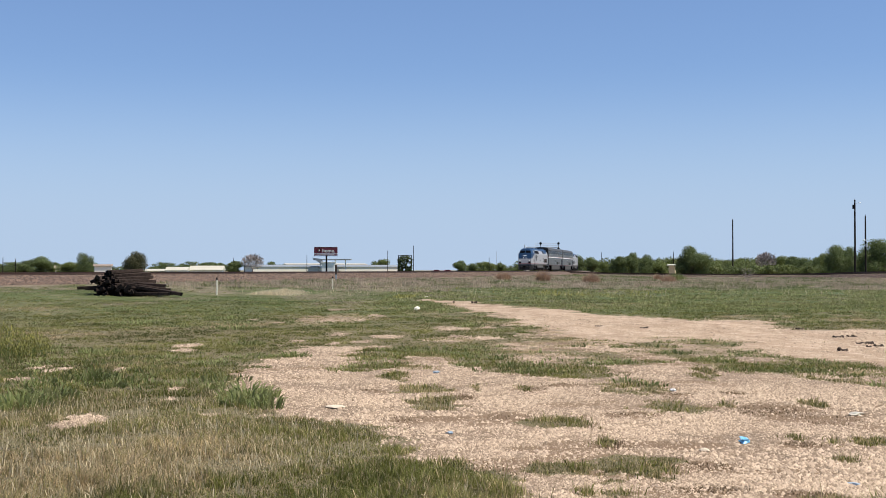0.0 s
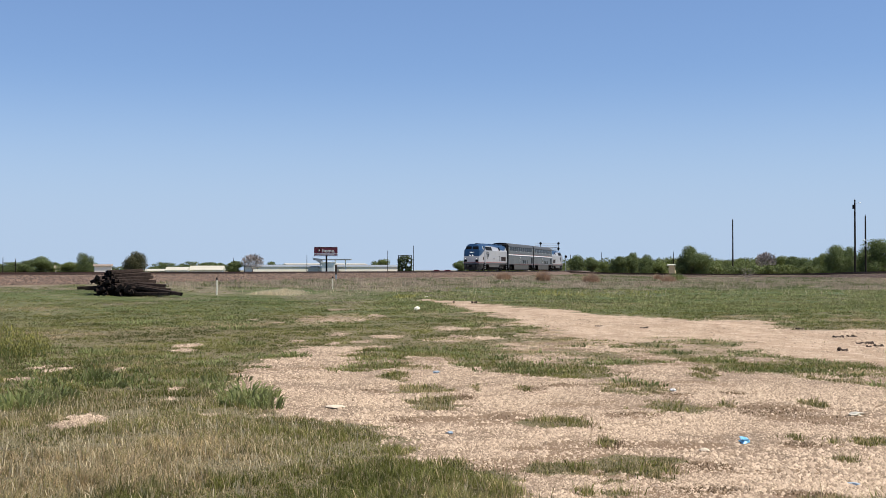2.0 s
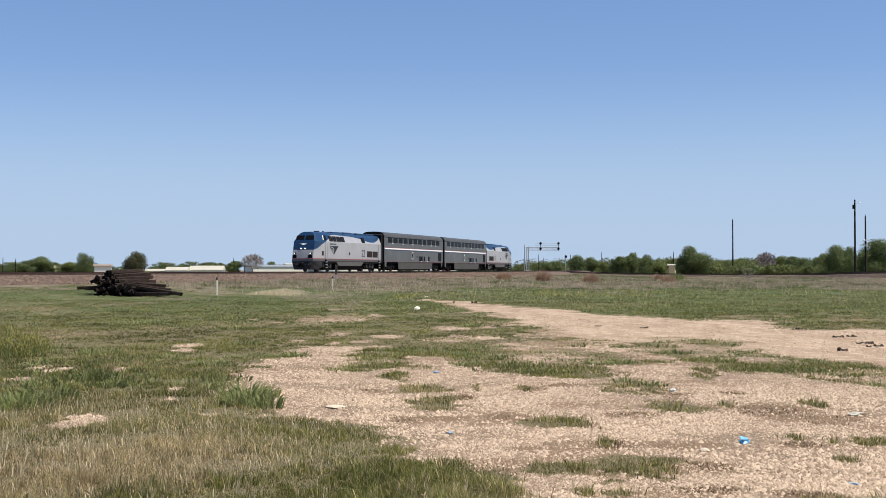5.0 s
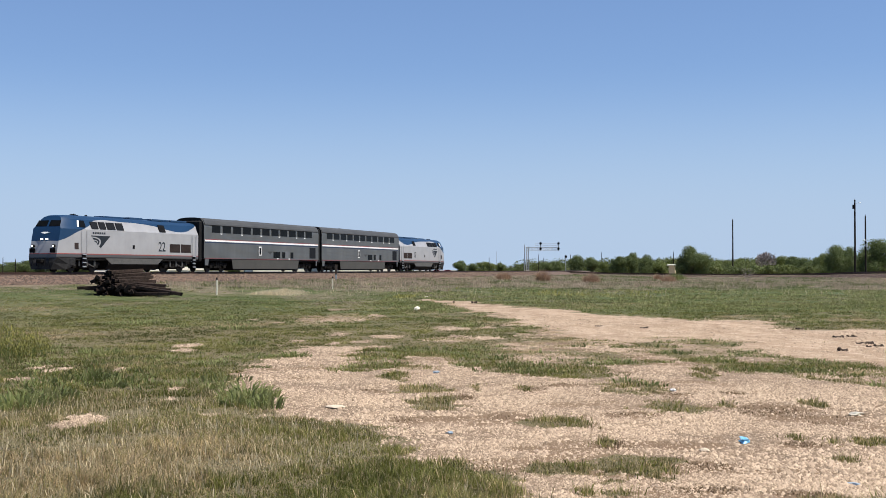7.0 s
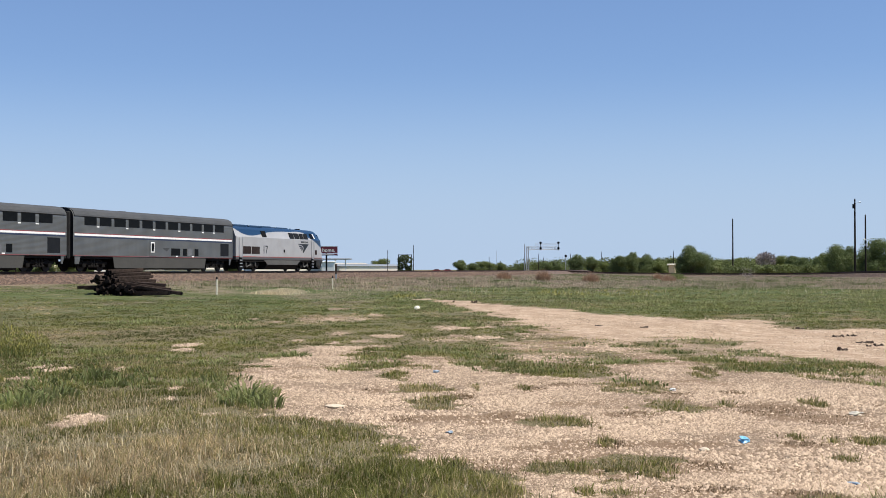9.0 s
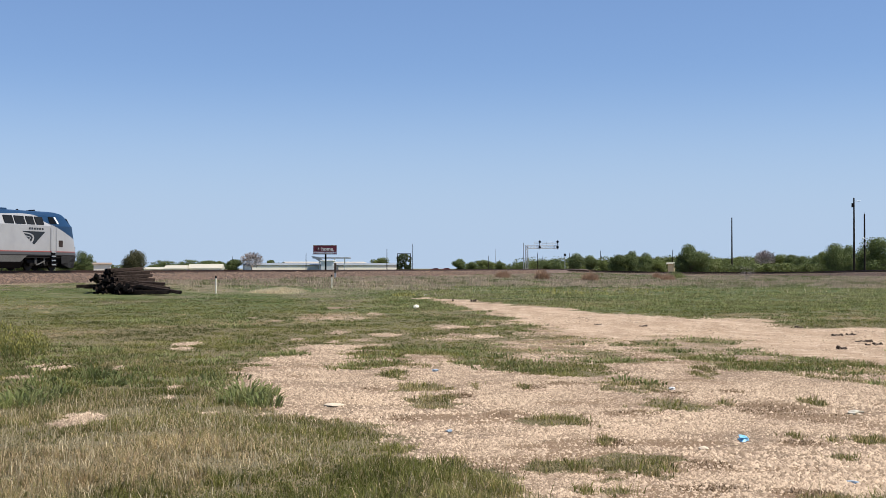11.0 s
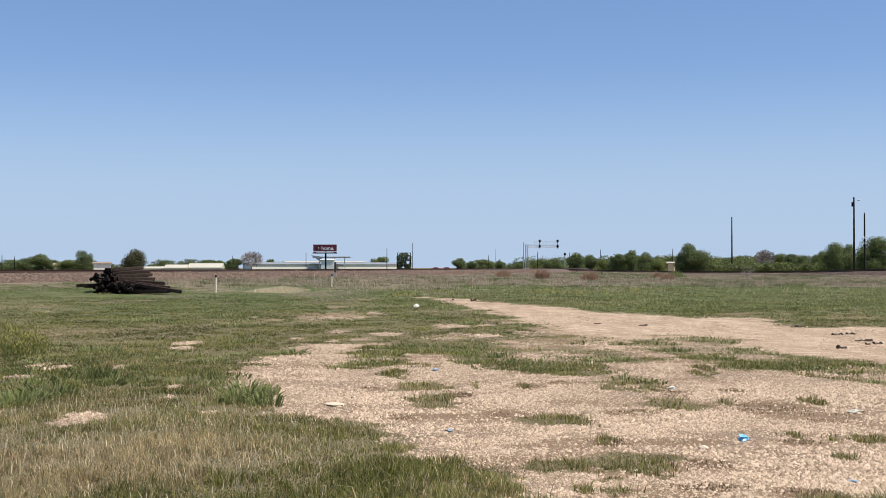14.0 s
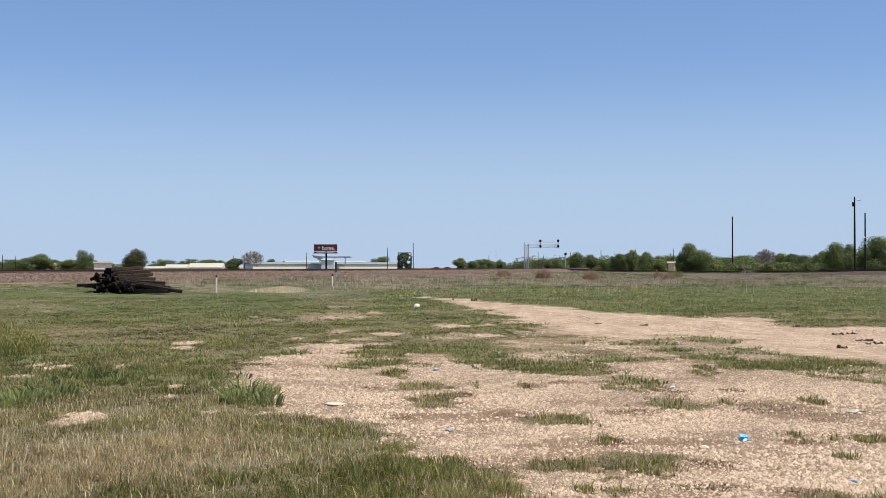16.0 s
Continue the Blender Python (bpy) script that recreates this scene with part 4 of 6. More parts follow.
def build_coach(m):
    """A two-level passenger coach, 25.2 m over its body; its front is +x."""
    t = thing("bilevel_coach", m, "two-level stainless passenger coach with a red, white and blue stripe", "railway coach", "passenger train")
    half = ((1.50, 1.22), (1.55, 1.26), (1.55, 4.15), (1.50, 4.48), (1.36, 4.74), (1.08, 4.92), (0.6, 4.99))
    ring = list(half) + [(-y, z) for y, z in reversed(half)]
    bm = bmesh.new()
    rows = skin(bm, [[(x, y * w, z - (1 - w) * 1.0 * (z > 4)) for y, z in ring] for x, w in ((-12.54, 1), (-6, 1), (0, 1), (6, 1), (12.54, 1))])
    for r in (rows[0], rows[-1]):
        bm.faces.new(r)
    part("body", bm, M_CAR, t, "ribbed dull stainless body")
    bm = bmesh.new()
    rr = [(1.585, 4.38), (1.545, 4.515), (1.395, 4.79), (1.10, 4.97), (0.6, 5.04), (0, 5.06)]
    rr = rr + [(-y, z) for y, z in reversed(rr[:-1])]
    hoop = rr + [(y * 0.93, z - 0.12) for y, z in reversed(rr)]
    rows = skin(bm, [[(x, y, z) for y, z in hoop] for x in (-12.42, -6, 0, 6, 12.42)])
    k = len(rr)
    for r in (rows[0], rows[-1]):
        for i in range(k - 1):
            bm.faces.new((r[i], r[i + 1], r[2 * k - 2 - i], r[2 * k - 1 - i]))
    part("roof", bm, M_ROOF, t, "dull grey weathered roof")
    for x in (-6.2, 3.5):
        bm = bmesh.new()
        box(bm, x, x + 0.8, -0.3, 0.3, 5.0, 5.09, 0.02)
        part("roof_vent", bm, M_ROOF, t)
    for x, sgn in ((12.5, 1), (-12.5, -1)):
        bm = bmesh.new()
        box(bm, min(x, x + sgn * 0.38), max(x, x + sgn * 0.38), -1.32, 1.32, 0.95, 4.72, 0.1)
        part("diaphragm", bm, M_RUBBER, t, "black rubber end diaphragm")
        bm = bmesh.new()
        slab(bm, [(x + sgn * 0.045, y * 1.004, z + 0.02 * (z > 4)) for y, z in ring], (sgn, 0, 0), 0.03)
        part("end_panel", bm, M_RUBBER, t, "plain black panel over the coach end")
        bm = bmesh.new()
        box(bm, min(x, x + sgn * 0.45), max(x, x + sgn * 0.45), -0.2, 0.2, 0.72, 1.0, 0.05)
        part("coupler", bm, M_UNDER, t)
    up = [10.3 - 2.03 * k for k in range(11)]
    low = ((-2.3, 1.5), (-3.85, 0.68), (-4.68, 0.66), (-5.85, 0.68))
    pane = slim = None
    for side in (-1, 1):
        for z0, z1, mt, nm in ((2.99, 3.04, M_RED, "red_stripe"), (2.83, 2.985, M_WHITE, "white_stripe"), (2.70, 2.80, M_BLUE, "blue_stripe"), (1.24, 1.265, M_RED, "red_sill_line")):
            bm = bmesh.new()
            box(bm, -12.38, 12.38, *sorted((side * 1.548, side * 1.556)), z0, z1)
            part(nm, bm, mt, t)
        for x in up:
            if pane is None:
                bm = bmesh.new()
                box(bm, -0.80, 0.80, -0.012, 0.012, -0.33, 0.33, 0.008)
                pane = part("upper_window", bm, M_GLASS, t)
                pane.matrix_basis = pose(x, side * 1.555, 4.0)
            else:
                again(pane, x, side * 1.555, 4.0, 0, t)
        for x in (up[0] - 1, up[2] - 1, up[4] - 1, up[6] - 1, up[8] - 1, up[9] - 1):
            if slim is None:
                bm = bmesh.new()
                box(bm, -0.17, 0.17, -0.006, 0.006, -0.05, 0.05)
                slim = part("exit_label", bm, M_WHITE, t)
                slim.matrix_basis = pose(x, side * 1.556, 3.58)
            else:
                again(slim, x, side * 1.556, 3.58, 0, t)
        for x in (-2.5, -5.2):
            again(slim, x, side * 1.556, 1.33, 0, t)
        for x, w in low:
            bm = bmesh.new()
            box(bm, x - w / 2, x + w / 2, *sorted((side * 1.542, side * 1.562)), 1.40, 2.03, 0.008)
            part("lower_window", bm, M_LOUVRE if x == -4.68 else M_GLASS, t, "blanked grey window" if x == -4.68 else "")
        bm = bmesh.new()
        box(bm, 0.88, 1.92, *sorted((side * 1.545, side * 1.567)), 1.3, 2.64, 0.012)
        d = part("side_door", bm, M_CAR, t, "stainless entrance door")
        bm = bmesh.new()
        box(bm, 1.12, 1.68, *sorted((side * 1.56, side * 1.575)), 1.62, 2.52, 0.01)
        w = part("window_frame", bm, M_WHITE, d)
        bm = bmesh.new()
        box(bm, 1.2, 1.6, *sorted((side * 1.57, side * 1.58)), 1.72, 2.42, 0.01)
        part("pane", bm, M_GLASS, d)
        bm = bmesh.new()
        slab(bm, [(-0.2, side * 1.552, 2.05), (-1.3, side * 1.552, 2.05), (-0.85, side * 1.552, 1.75)], (0, side, 0), 0.008)
        part("side_emblem", bm, M_ROOF, t, "small grey pointed emblem")
        bm = bmesh.new()
        box(bm, -11.75, -10.2, *sorted((side * 1.54, side * 1.558)), 1.42, 2.6, 0.01)
        part("equipment_door", bm, M_PANEL, t, "dark equipment grille")
        bm = bmesh.new()
        slab(bm, [(7.2, side * 1.47, 1.22), (-7.6, side * 1.47, 1.22), (-7.35, side * 1.47, 0.28), (6.95, side * 1.47, 0.28)], (0, side, 0), 0.05)
        part("skirt", bm, M_SKIRT, t, "dusty grey lower skirt")
        for x0, x1 in ((11.55, 12.3), (-12.3, -11.9)):
            bm = bmesh.new()
            slab(bm, [(x1, side * 1.47, 1.22), (x0, side * 1.47, 1.22), (x0 + 0.2, side * 1.47, 0.6), (x1, side * 1.47, 0.6)], (0, side, 0), 0.05)
            part("end_skirt", bm, M_CAR, t)
    bm = bmesh.new()
    box(bm, -12.3, 12.3, -1.42, 1.42, 1.02, 1.2)
    part("underframe", bm, M_UNDER, t)
    bm = bmesh.new()
    box(bm, -6.9, 6.6, -1.38, 1.38, 0.14, 1.05, 0.05)
    part("equipment_box", bm, M_UNDER, t)
    for x0, x1 in ((7.6, 11.2), (-11.6, -7.9)):
        bm = bmesh.new()
        box(bm, x0, x1, -0.55, 0.55, 0.34, 1.04, 0.05)
        part("brake_gear", bm, M_UNDER, t)
    truck(t, 9.3, 2.6, 0.49, "grimy two-axle coach truck")
    truck(t, -9.7, 2.6, 0.49, "grimy two-axle coach truck")
    return t


def consist_pose(s, turn):
    """Where a vehicle stands whose middle is s metres along the main line."""
    x0, y0, _ = main_line(s - 8)
    x1, y1, _ = main_line(s + 8)
    h = math.atan2(x1 - x0, y1 - y0)
    return pose((x0 + x1) / 2, (y0 + y1) / 2, RAIL_Z, 0, 0, -math.degrees(h) + (90 if turn else -90))


HEAD, SPEED = 240.2, 22.78


def head_at(t):
    return HEAD - SPEED * t


TRAIN = []
TRAIN.append((build_locomotive("locomotive", Matrix(), "22", "silver and blue passenger diesel locomotive leading, headlights lit"), 10.5, False))
_coach = build_coach(Matrix())
TRAIN.append((_coach, 33.99, False))
TRAIN.append((copy_thing(_coach, Matrix()), 59.9, False))
TRAIN.append((build_locomotive("locomotive", Matrix(), "17", "silver and blue passenger diesel locomotive trailing, facing backwards"), 83.35, True))


# ---------------------------------------------------------------- poles, posts and signals
def utility_pole(x, y, h, z=0.0, lean=0.0, gear=False, thick=0.16):
    t = thing("utility_pole", pose(x, y, z, 0, lean, 0), "dark tarred wooden utility pole beside the railway" if not gear else "dark wooden utility pole with a transformer", "utility pole", "line of poles")
    bm = bmesh.new()
    tube(bm, (0, 0, -0.6), (0, 0, h), thick, thick * 0.62, 10)
    part("shaft", bm, M_POLE, t)
    bm = bmesh.new()
    tube(bm, (0, 0, h), (0, 0, h + 0.35), 0.05, 0.03, 6)
    part("top_pin", bm, M_GALV, t)
    if gear:
        bm = bmesh.new()
        tube(bm, (-0.38, -0.1, h - 2.2), (-0.38, -0.1, h - 1.2), 0.24, 0.24, 12)
        part("transformer", bm, M_BLACK, t)
        bm = bmesh.new()
        tube(bm, (0, 0, h - 1.0), (1.1, 0, h - 0.7), 0.04)
        box(bm, 0.9, 1.5, -0.12, 0.12, h - 0.8, h - 0.65, 0.03)
        part("lamp_arm", bm, M_GALV, t)
    return t


utility_pole(89.6, 390, 17.2, thick=0.26)
utility_pole(98.0, 300, 18.3, gear=True, thick=0.27)
_p = utility_pole(100.5, 300, 14.5, thick=0.25)
bm = bmesh.new()
tube(bm, (0.2, -0.3, 7.1), (0.2, -0.3, 7.7), 0.28, 0.28, 10)
part("meter_can", bm, M_GALV, _p)
bm = bmesh.new()
tube(bm, (-0.1, -0.2, 8.6), (-0.4, -0.3, 8.9), 0.12, 0.16, 8)
part("lamp_head", bm, M_WHITE, _p)
for x, y, h in ((-61.5, 570, 8.0), (-21.9, 500, 9.0), (-11.9, 510, 11.2), (-93.0, 560, 6.6), (-88.0, 560, 6.9), (-148.0, 420, 5.2), (39.3, 520, 7.7), (41.5, 520, 6.2), (61.5, 490, 8.2), (78.6, 430, 7.6),
                (77.2, 505, 8.5), (44.5, 440, 6.6), (20.5, 560, 6.8), (-150, 430, 5.6), (-144, 425, 5.0)):
    utility_pole(x, y, h, 0.2, thick=0.17)


def marker_post(x, y, h):
    t = thing("marker_post", pose(x, y, float(land(np.array([x]), np.array([y]))[0])), "white marker post with a black cap in the grass", "post", "marker posts")
    bm = bmesh.new()
    tube(bm, (0, 0, -0.2), (0, 0, h - 0.14), 0.045, 0.045, 10)
    part("shaft", bm, M_POST, t)
    bm = bmesh.new()
    tube(bm, (0, 0, h - 0.14), (0, 0, h), 0.055, 0.05, 10)
    part("cap", bm, M_BLACK, t)


marker_post(-13.0, 72.5, 1.02)
marker_post(-8.05, 92.0, 0.92)
_t = thing("signal_box_post", pose(-11.1, 131.0, 0.4), "grey steel post beside the ballast", "post")
bm = bmesh.new()
box(bm, -0.09, 0.09, -0.09, 0.09, 0, 0.9)
part("shaft", bm, M_GALV, _t)
bm = bmesh.new()
box(bm, -0.12, 0.12, -0.1, 0.1, 0.7, 1.75, 0.03)
part("cabinet", bm, M_RUSTBOX, _t, "rust-brown steel case")


def signal_head(parent, x, y, z):
    bm = bmesh.new()
    tube(bm, (x, y + 0.05, z), (x, y - 0.02, z), 0.39, 0.39, 20)
    h = part("signal_head", bm, M_BLACK, parent, "round black signal target")
    bm = bmesh.new()
    tube(bm, (x, y, z), (x, y - 0.35, z), 0.16, 0.18, 12)
    part("hood", bm, M_BLACK, h)
    bm = bmesh.new()
    box(bm, x - 0.2, x + 0.2, y + 0.05, y + 0.4, z - 0.4, z + 0.4, 0.04)
    part("housing", bm, M_BLACK, h)


def lattice(bm, a, b, w, bays, r=0.05):
    """A square truss from a to b."""
    a, b = Vector(a), Vector(b)
    d = (b - a).normalized()
    u = Vector((0, 1, 0))
    v = d.cross(u).normalized()
    q = [(u * i + v * j) * w / 2 for i, j in ((-1, -1), (1, -1), (1, 1), (-1, 1))]
    for o in q:
        tube(bm, a + o, b + o, r, sides=5)
    for k in range(bays):
        p0, p1 = a + (b - a) * k / bays, a + (b - a) * (k + 1) / bays
        for i in range(4):
            tube(bm, p0 + q[i], p1 + q[(i + 1) % 4], r * 0.7, sides=4)


def signal_gantry():
    t = thing("signal_gantry", pose(26.6, 400, 1.0), "grey lattice cantilever gantry with black signal heads over the track", "railway signal")
    bm = bmesh.new()
    lattice(bm, (0.2, 0, 0), (0.2, 0, 8.0), 0.8, 9, 0.085)
    part("mast", bm, M_GALV, t)
    bm = bmesh.new()
    tube(bm, (-0.75, 0, 0), (-0.75, 0, 8.6), 0.12, 0.12, 8)
    part("ladder_pole", bm, M_GALV, t)
    bm = bmesh.new()
    lattice(bm, (0.2, 0, 7.3), (10.3, 0, 7.3), 0.9, 11, 0.07)
    part("arm", bm, M_GALV, t)
    bm = bmesh.new()
    for x in (2.6, 4.5, 6.4, 8.3, 10.2):
        tube(bm, (x, -0.4, 7.7), (x, -0.4, 8.9), 0.03, sides=5)
    for z in (8.4, 8.9):
        tube(bm, (2.6, -0.4, z), (10.2, -0.4, z), 0.05, sides=5)
    part("walkway_rail", bm, M_GALV, t)
    for x in (4.3, 9.95):
        bm = bmesh.new()
        tube(bm, (x, -0.5, 6.6), (x, -0.5, 9.4), 0.07, sides=8)
        part("signal_pole", bm, M_BLACK, t)
        signal_head(t, x, -0.7, 9.0)
        signal_head(t, x, -0.7, 7.3)
    bm = bmesh.new()
    box(bm, -0.9, 1.2, -0.8, 0.8, -1.0, 0.4, 0.06)
    part("footing", bm, M_TAN, t)


signal_gantry()
_t = thing("radio_mast", pose(29.6, 700, 0), "slim grey radio mast far beyond the track", "mast")
bm = bmesh.new()
tube(bm, (0, 0, 0), (0, 0, 12.0), 0.14, 0.08, 6)
part("shaft", bm, M_GALV, _t)
bm = bmesh.new()
tube(bm, (2.2, 0, 0), (2.2, 0, 6.0), 0.2, 0.2, 6)
box(bm, 1.8, 2.6, -0.3, 0.3, 5.2, 6.2)
part("antenna", bm, M_GALV, _t)
_t = thing("mast_signal", pose(37.95, 390, 1.1), "single black railway signal on a slim mast", "railway signal")
bm = bmesh.new()
tube(bm, (0, 0, -0.9), (0, 0, 5.2), 0.09, 0.08, 8)
part("mast", bm, M_GALV, _t)
signal_head(_t, 0, -0.2, 4.6)


# ---------------------------------------------------------------- buildings beyond the track
def shed(x, y, w, d, wall, ridge, rz, wall_mat, roof_mat, label, windows=0, name="building", hip=0.0):
    t = thing(name, pose(x, y, 0.1, 0, 0, rz), label, "building")
    bm = bmesh.new()
    box(bm, -w / 2, w / 2, -d / 2, d / 2, -0.5, wall)
    part("walls", bm, wall_mat, t)
    bm = bmesh.new()
    e = 0.4
    rings = [[(px, -d / 2 - e, wall), (px - hip * (1 if px > 0 else -1), 0, ridge), (px, d / 2 + e, wall), (px, d / 2 + e, wall - 0.18), (px, -d / 2 - e, wall - 0.18)] for px in (-w / 2 - e, w / 2 + e)]
    rows = skin(bm, rings)
    bm.faces.new(rows[0])
    bm.faces.new(rows[1])
    part("roof", bm, roof_mat, t)
    for k in range(windows):
        bm = bmesh.new()
        cx = -w / 2 + (k + 0.5) * w / windows
        box(bm, cx - 0.6, cx + 0.6, -d / 2 - 0.05, -d / 2 + 0.02, 1.0, min(2.3, wall - 0.3))
        part("window", bm, M_GLASS, t)
    return t


shed(-66, 690, 82, 24, 3.3, 4.3, 20, M_CREAM, M_GREYROOF, "long low cream warehouse with a shallow grey roof", 0, "warehouse")
shed(-74, 790, 50, 20, 4.9, 5.6, 13, M_TAN, M_PALEROOF, "tan warehouse with a pale roof behind the trees", 0, "warehouse")
shed(-89.3, 478, 12.0, 9, 1.5, 3.1, 4, M_CREAM, M_PALEROOF, "low building with a cream metal roof")
shed(-98.8, 470, 7.5, 8, 1.4, 2.6, 4, M_CREAM, M_PALEROOF, "low shed with a pale metal roof")
shed(-106.6, 472, 8.5, 8, 1.2, 1.9, 4, M_CREAM, M_PALEROOF, "flat pale shed behind the railway")
shed(-114.2, 424, 5.5, 6, 2.9, 3.4, 14, M_CREAM, M_BROWNROOF, "cream house with a brown roof", 0, "house")
shed(-133.5, 440, 3.0, 6, 2.2, 3.0, 14, M_CREAM, M_TAN, "cream house half hidden by trees", 0, "house")
shed(58.15, 320, 1.5, 1.6, 2.7, 2.95, -20, M_HUT, M_PALEROOF, "small tan railway equipment hut", 0, "equipment_hut")


def canopy():
    t = thing("station_canopy", pose(-59.4, 675, 0.9), "grey flat fuel station canopy on posts", "canopy")
    bm = bmesh.new()
    box(bm, -9.5, 10.3, -5, 5, 5.9, 6.6, 0.15)
    part("roof", bm, M_GREYROOF, t)
    bm = bmesh.new()
    slab(bm, [(-10.3, -5.2, 7.2), (-5.5, -5.2, 6.6), (-2.5, -5.2, 3.4), (-4, -5.2, 3.0)], (0, 1, 0), 0.5)
    part("fascia", bm, M_GREYROOF, t)
    for x in (-6, 2, 7.5):
        bm = bmesh.new()
        tube(bm, (x, -3, -0.9), (x, -3, 6.0), 0.25, 0.25, 8)
        part("post", bm, M_WHITE, t)


canopy()
shed(-60.2, 664, 6.8, 6, 5.6, 5.8, 0, M_WHITE, M_WHITE, "white flat-roofed shop under the canopy", 0, "shop")


def billboard():
    t = thing("billboard", pose(-57.6, 620, 0), "maroon roadside billboard with white lettering on a steel column", "billboard")
    w, z0, z1 = 5.75, 8.75, 12.85
    bm = bmesh.new()
    box(bm, -w, w, -0.15, 0.15, z0 + 0.9, z1, 0.03)
    part("panel", bm, M_SIGN, t, "maroon poster panel")
    bm = bmesh.new()
    box(bm, -w, w, -0.17, 0.15, z0 + 0.75, z0 + 0.88)
    box(bm, -w - 0.1, w + 0.1, -0.2, 0.2, z1, z1 + 0.12)
    part("trim", bm, M_WHITE, t)
    bm = bmesh.new()
    box(bm, -w, w, -0.16, 0.15, z0 - 0.1, z0 + 0.62)
    part("lower_panel", bm, M_SIGN, t)
    bm = bmesh.new()
    box(bm, -4.2, 4.2, -0.19, -0.16, z0 + 0.15, z0 + 0.38)
    part("lettering_bar", bm, M_WHITE, t)
    fc = bpy.data.curves.new("lettering", "FONT")
    fc.body, fc.size, fc.extrude, fc.align_x, fc.offset = "home.", 2.5, 0.02, "CENTER", 0.04
    fc.materials.append(M_WHITE)
    o = new("lettering", fc)
    o.parent = t
    o.matrix_basis = pose(1.4, -0.18, z0 + 1.5, 90, 0, 0)
    bm = bmesh.new()
    rows = []
    for r in (0.95, 0.72):
        rows.append([(-3.2 + r * math.cos(a * math.pi / 14), -0.18, z0 + 2.45 + r * math.sin(a * math.pi / 14)) for a in range(28)])
    skin(bm, rows)
    bmesh.ops.solidify(bm, geom=bm.faces[:], thickness=0.03)
    box(bm, -3.5, -2.9, -0.2, -0.16, z0 + 2.1, z0 + 2.8)
    part("round_emblem", bm, M_WHITE, t)
    bm = bmesh.new()
    tube(bm, (0.3, 0.5, 0), (0.3, 0.5, z0 + 2), 0.42, 0.42, 12)
    part("column", bm, M_UNDER, t)
    bm = bmesh.new()
    box(bm, -w - 0.3, w + 0.3, -0.9, -0.2, z0 - 0.4, z0 - 0.25)
    part("catwalk", bm, M_UNDER, t)


billboard()


def parked_car(x, y, rz):
    t = thing("parked_car", pose(x, y, 0.2, 0, 0, rz), "red car parked beyond the railway", "car", "parked cars")
    bm = bmesh.new()
    prof = ((-2.2, 0.35), (-2.25, 0.8), (-2.0, 0.98), (-1.3, 1.05), (-0.7, 1.45), (0.7, 1.48), (1.35, 1.02), (2.1, 0.9), (2.25, 0.6), (2.2, 0.35))
    rows = skin(bm, [[(px, yy * (0.86 if pz > 1.2 else 1), pz) for px, pz in prof] for yy in (-0.88, 0.88)])
    bm.faces.new(rows[0])
    bm.faces.new(rows[1])
    part("body", bm, M_CARPAINT, t)
    for yy in (-1, 1):
        bm = bmesh.new()
        slab(bm, [(-1.1, yy * 0.84, 1.06), (1.15, yy * 0.84, 1.06), (0.6, yy * 0.775, 1.4), (-0.65, yy * 0.775, 1.4)], (0, yy, 0), 0.03)
        part("side_glass", bm, M_GLASS, t)
        for xx in (-1.4, 1.4):
            bm = bmesh.new()
            tube(bm, (xx, yy * 0.72, 0.32), (xx, yy * 0.92, 0.32), 0.32, 0.32, 16)
            part("wheel", bm, M_RUBBER, t)


for x, y, rz in ((-2.4, 470, 0), (1.6, 474, 8)):
    parked_car(x, y, rz)


# ---------------------------------------------------------------- trees
def leaf_triangles(rs, p, way, size):
    """Small three-cornered leaves at points p that lie roughly across the direction way."""
    n = len(p)
    way = way + 0.55 * rs.normal(size=(n, 3))
    way /= np.linalg.norm(way, axis=1)[:, None]
    u = np.cross(way, rs.normal(size=(n, 3)))
    u /= np.linalg.norm(u, axis=1)[:, None]
    w = np.cross(way, u)
    turn = np.array([0.0, 2.1, 4.2])[None, :] + rs.uniform(-0.4, 0.4, (n, 3))
    return p[:, None, :] + (u[:, None, :] * np.cos(turn)[..., None] + w[:, None, :] * np.sin(turn)[..., None]) * size[:, None, None]


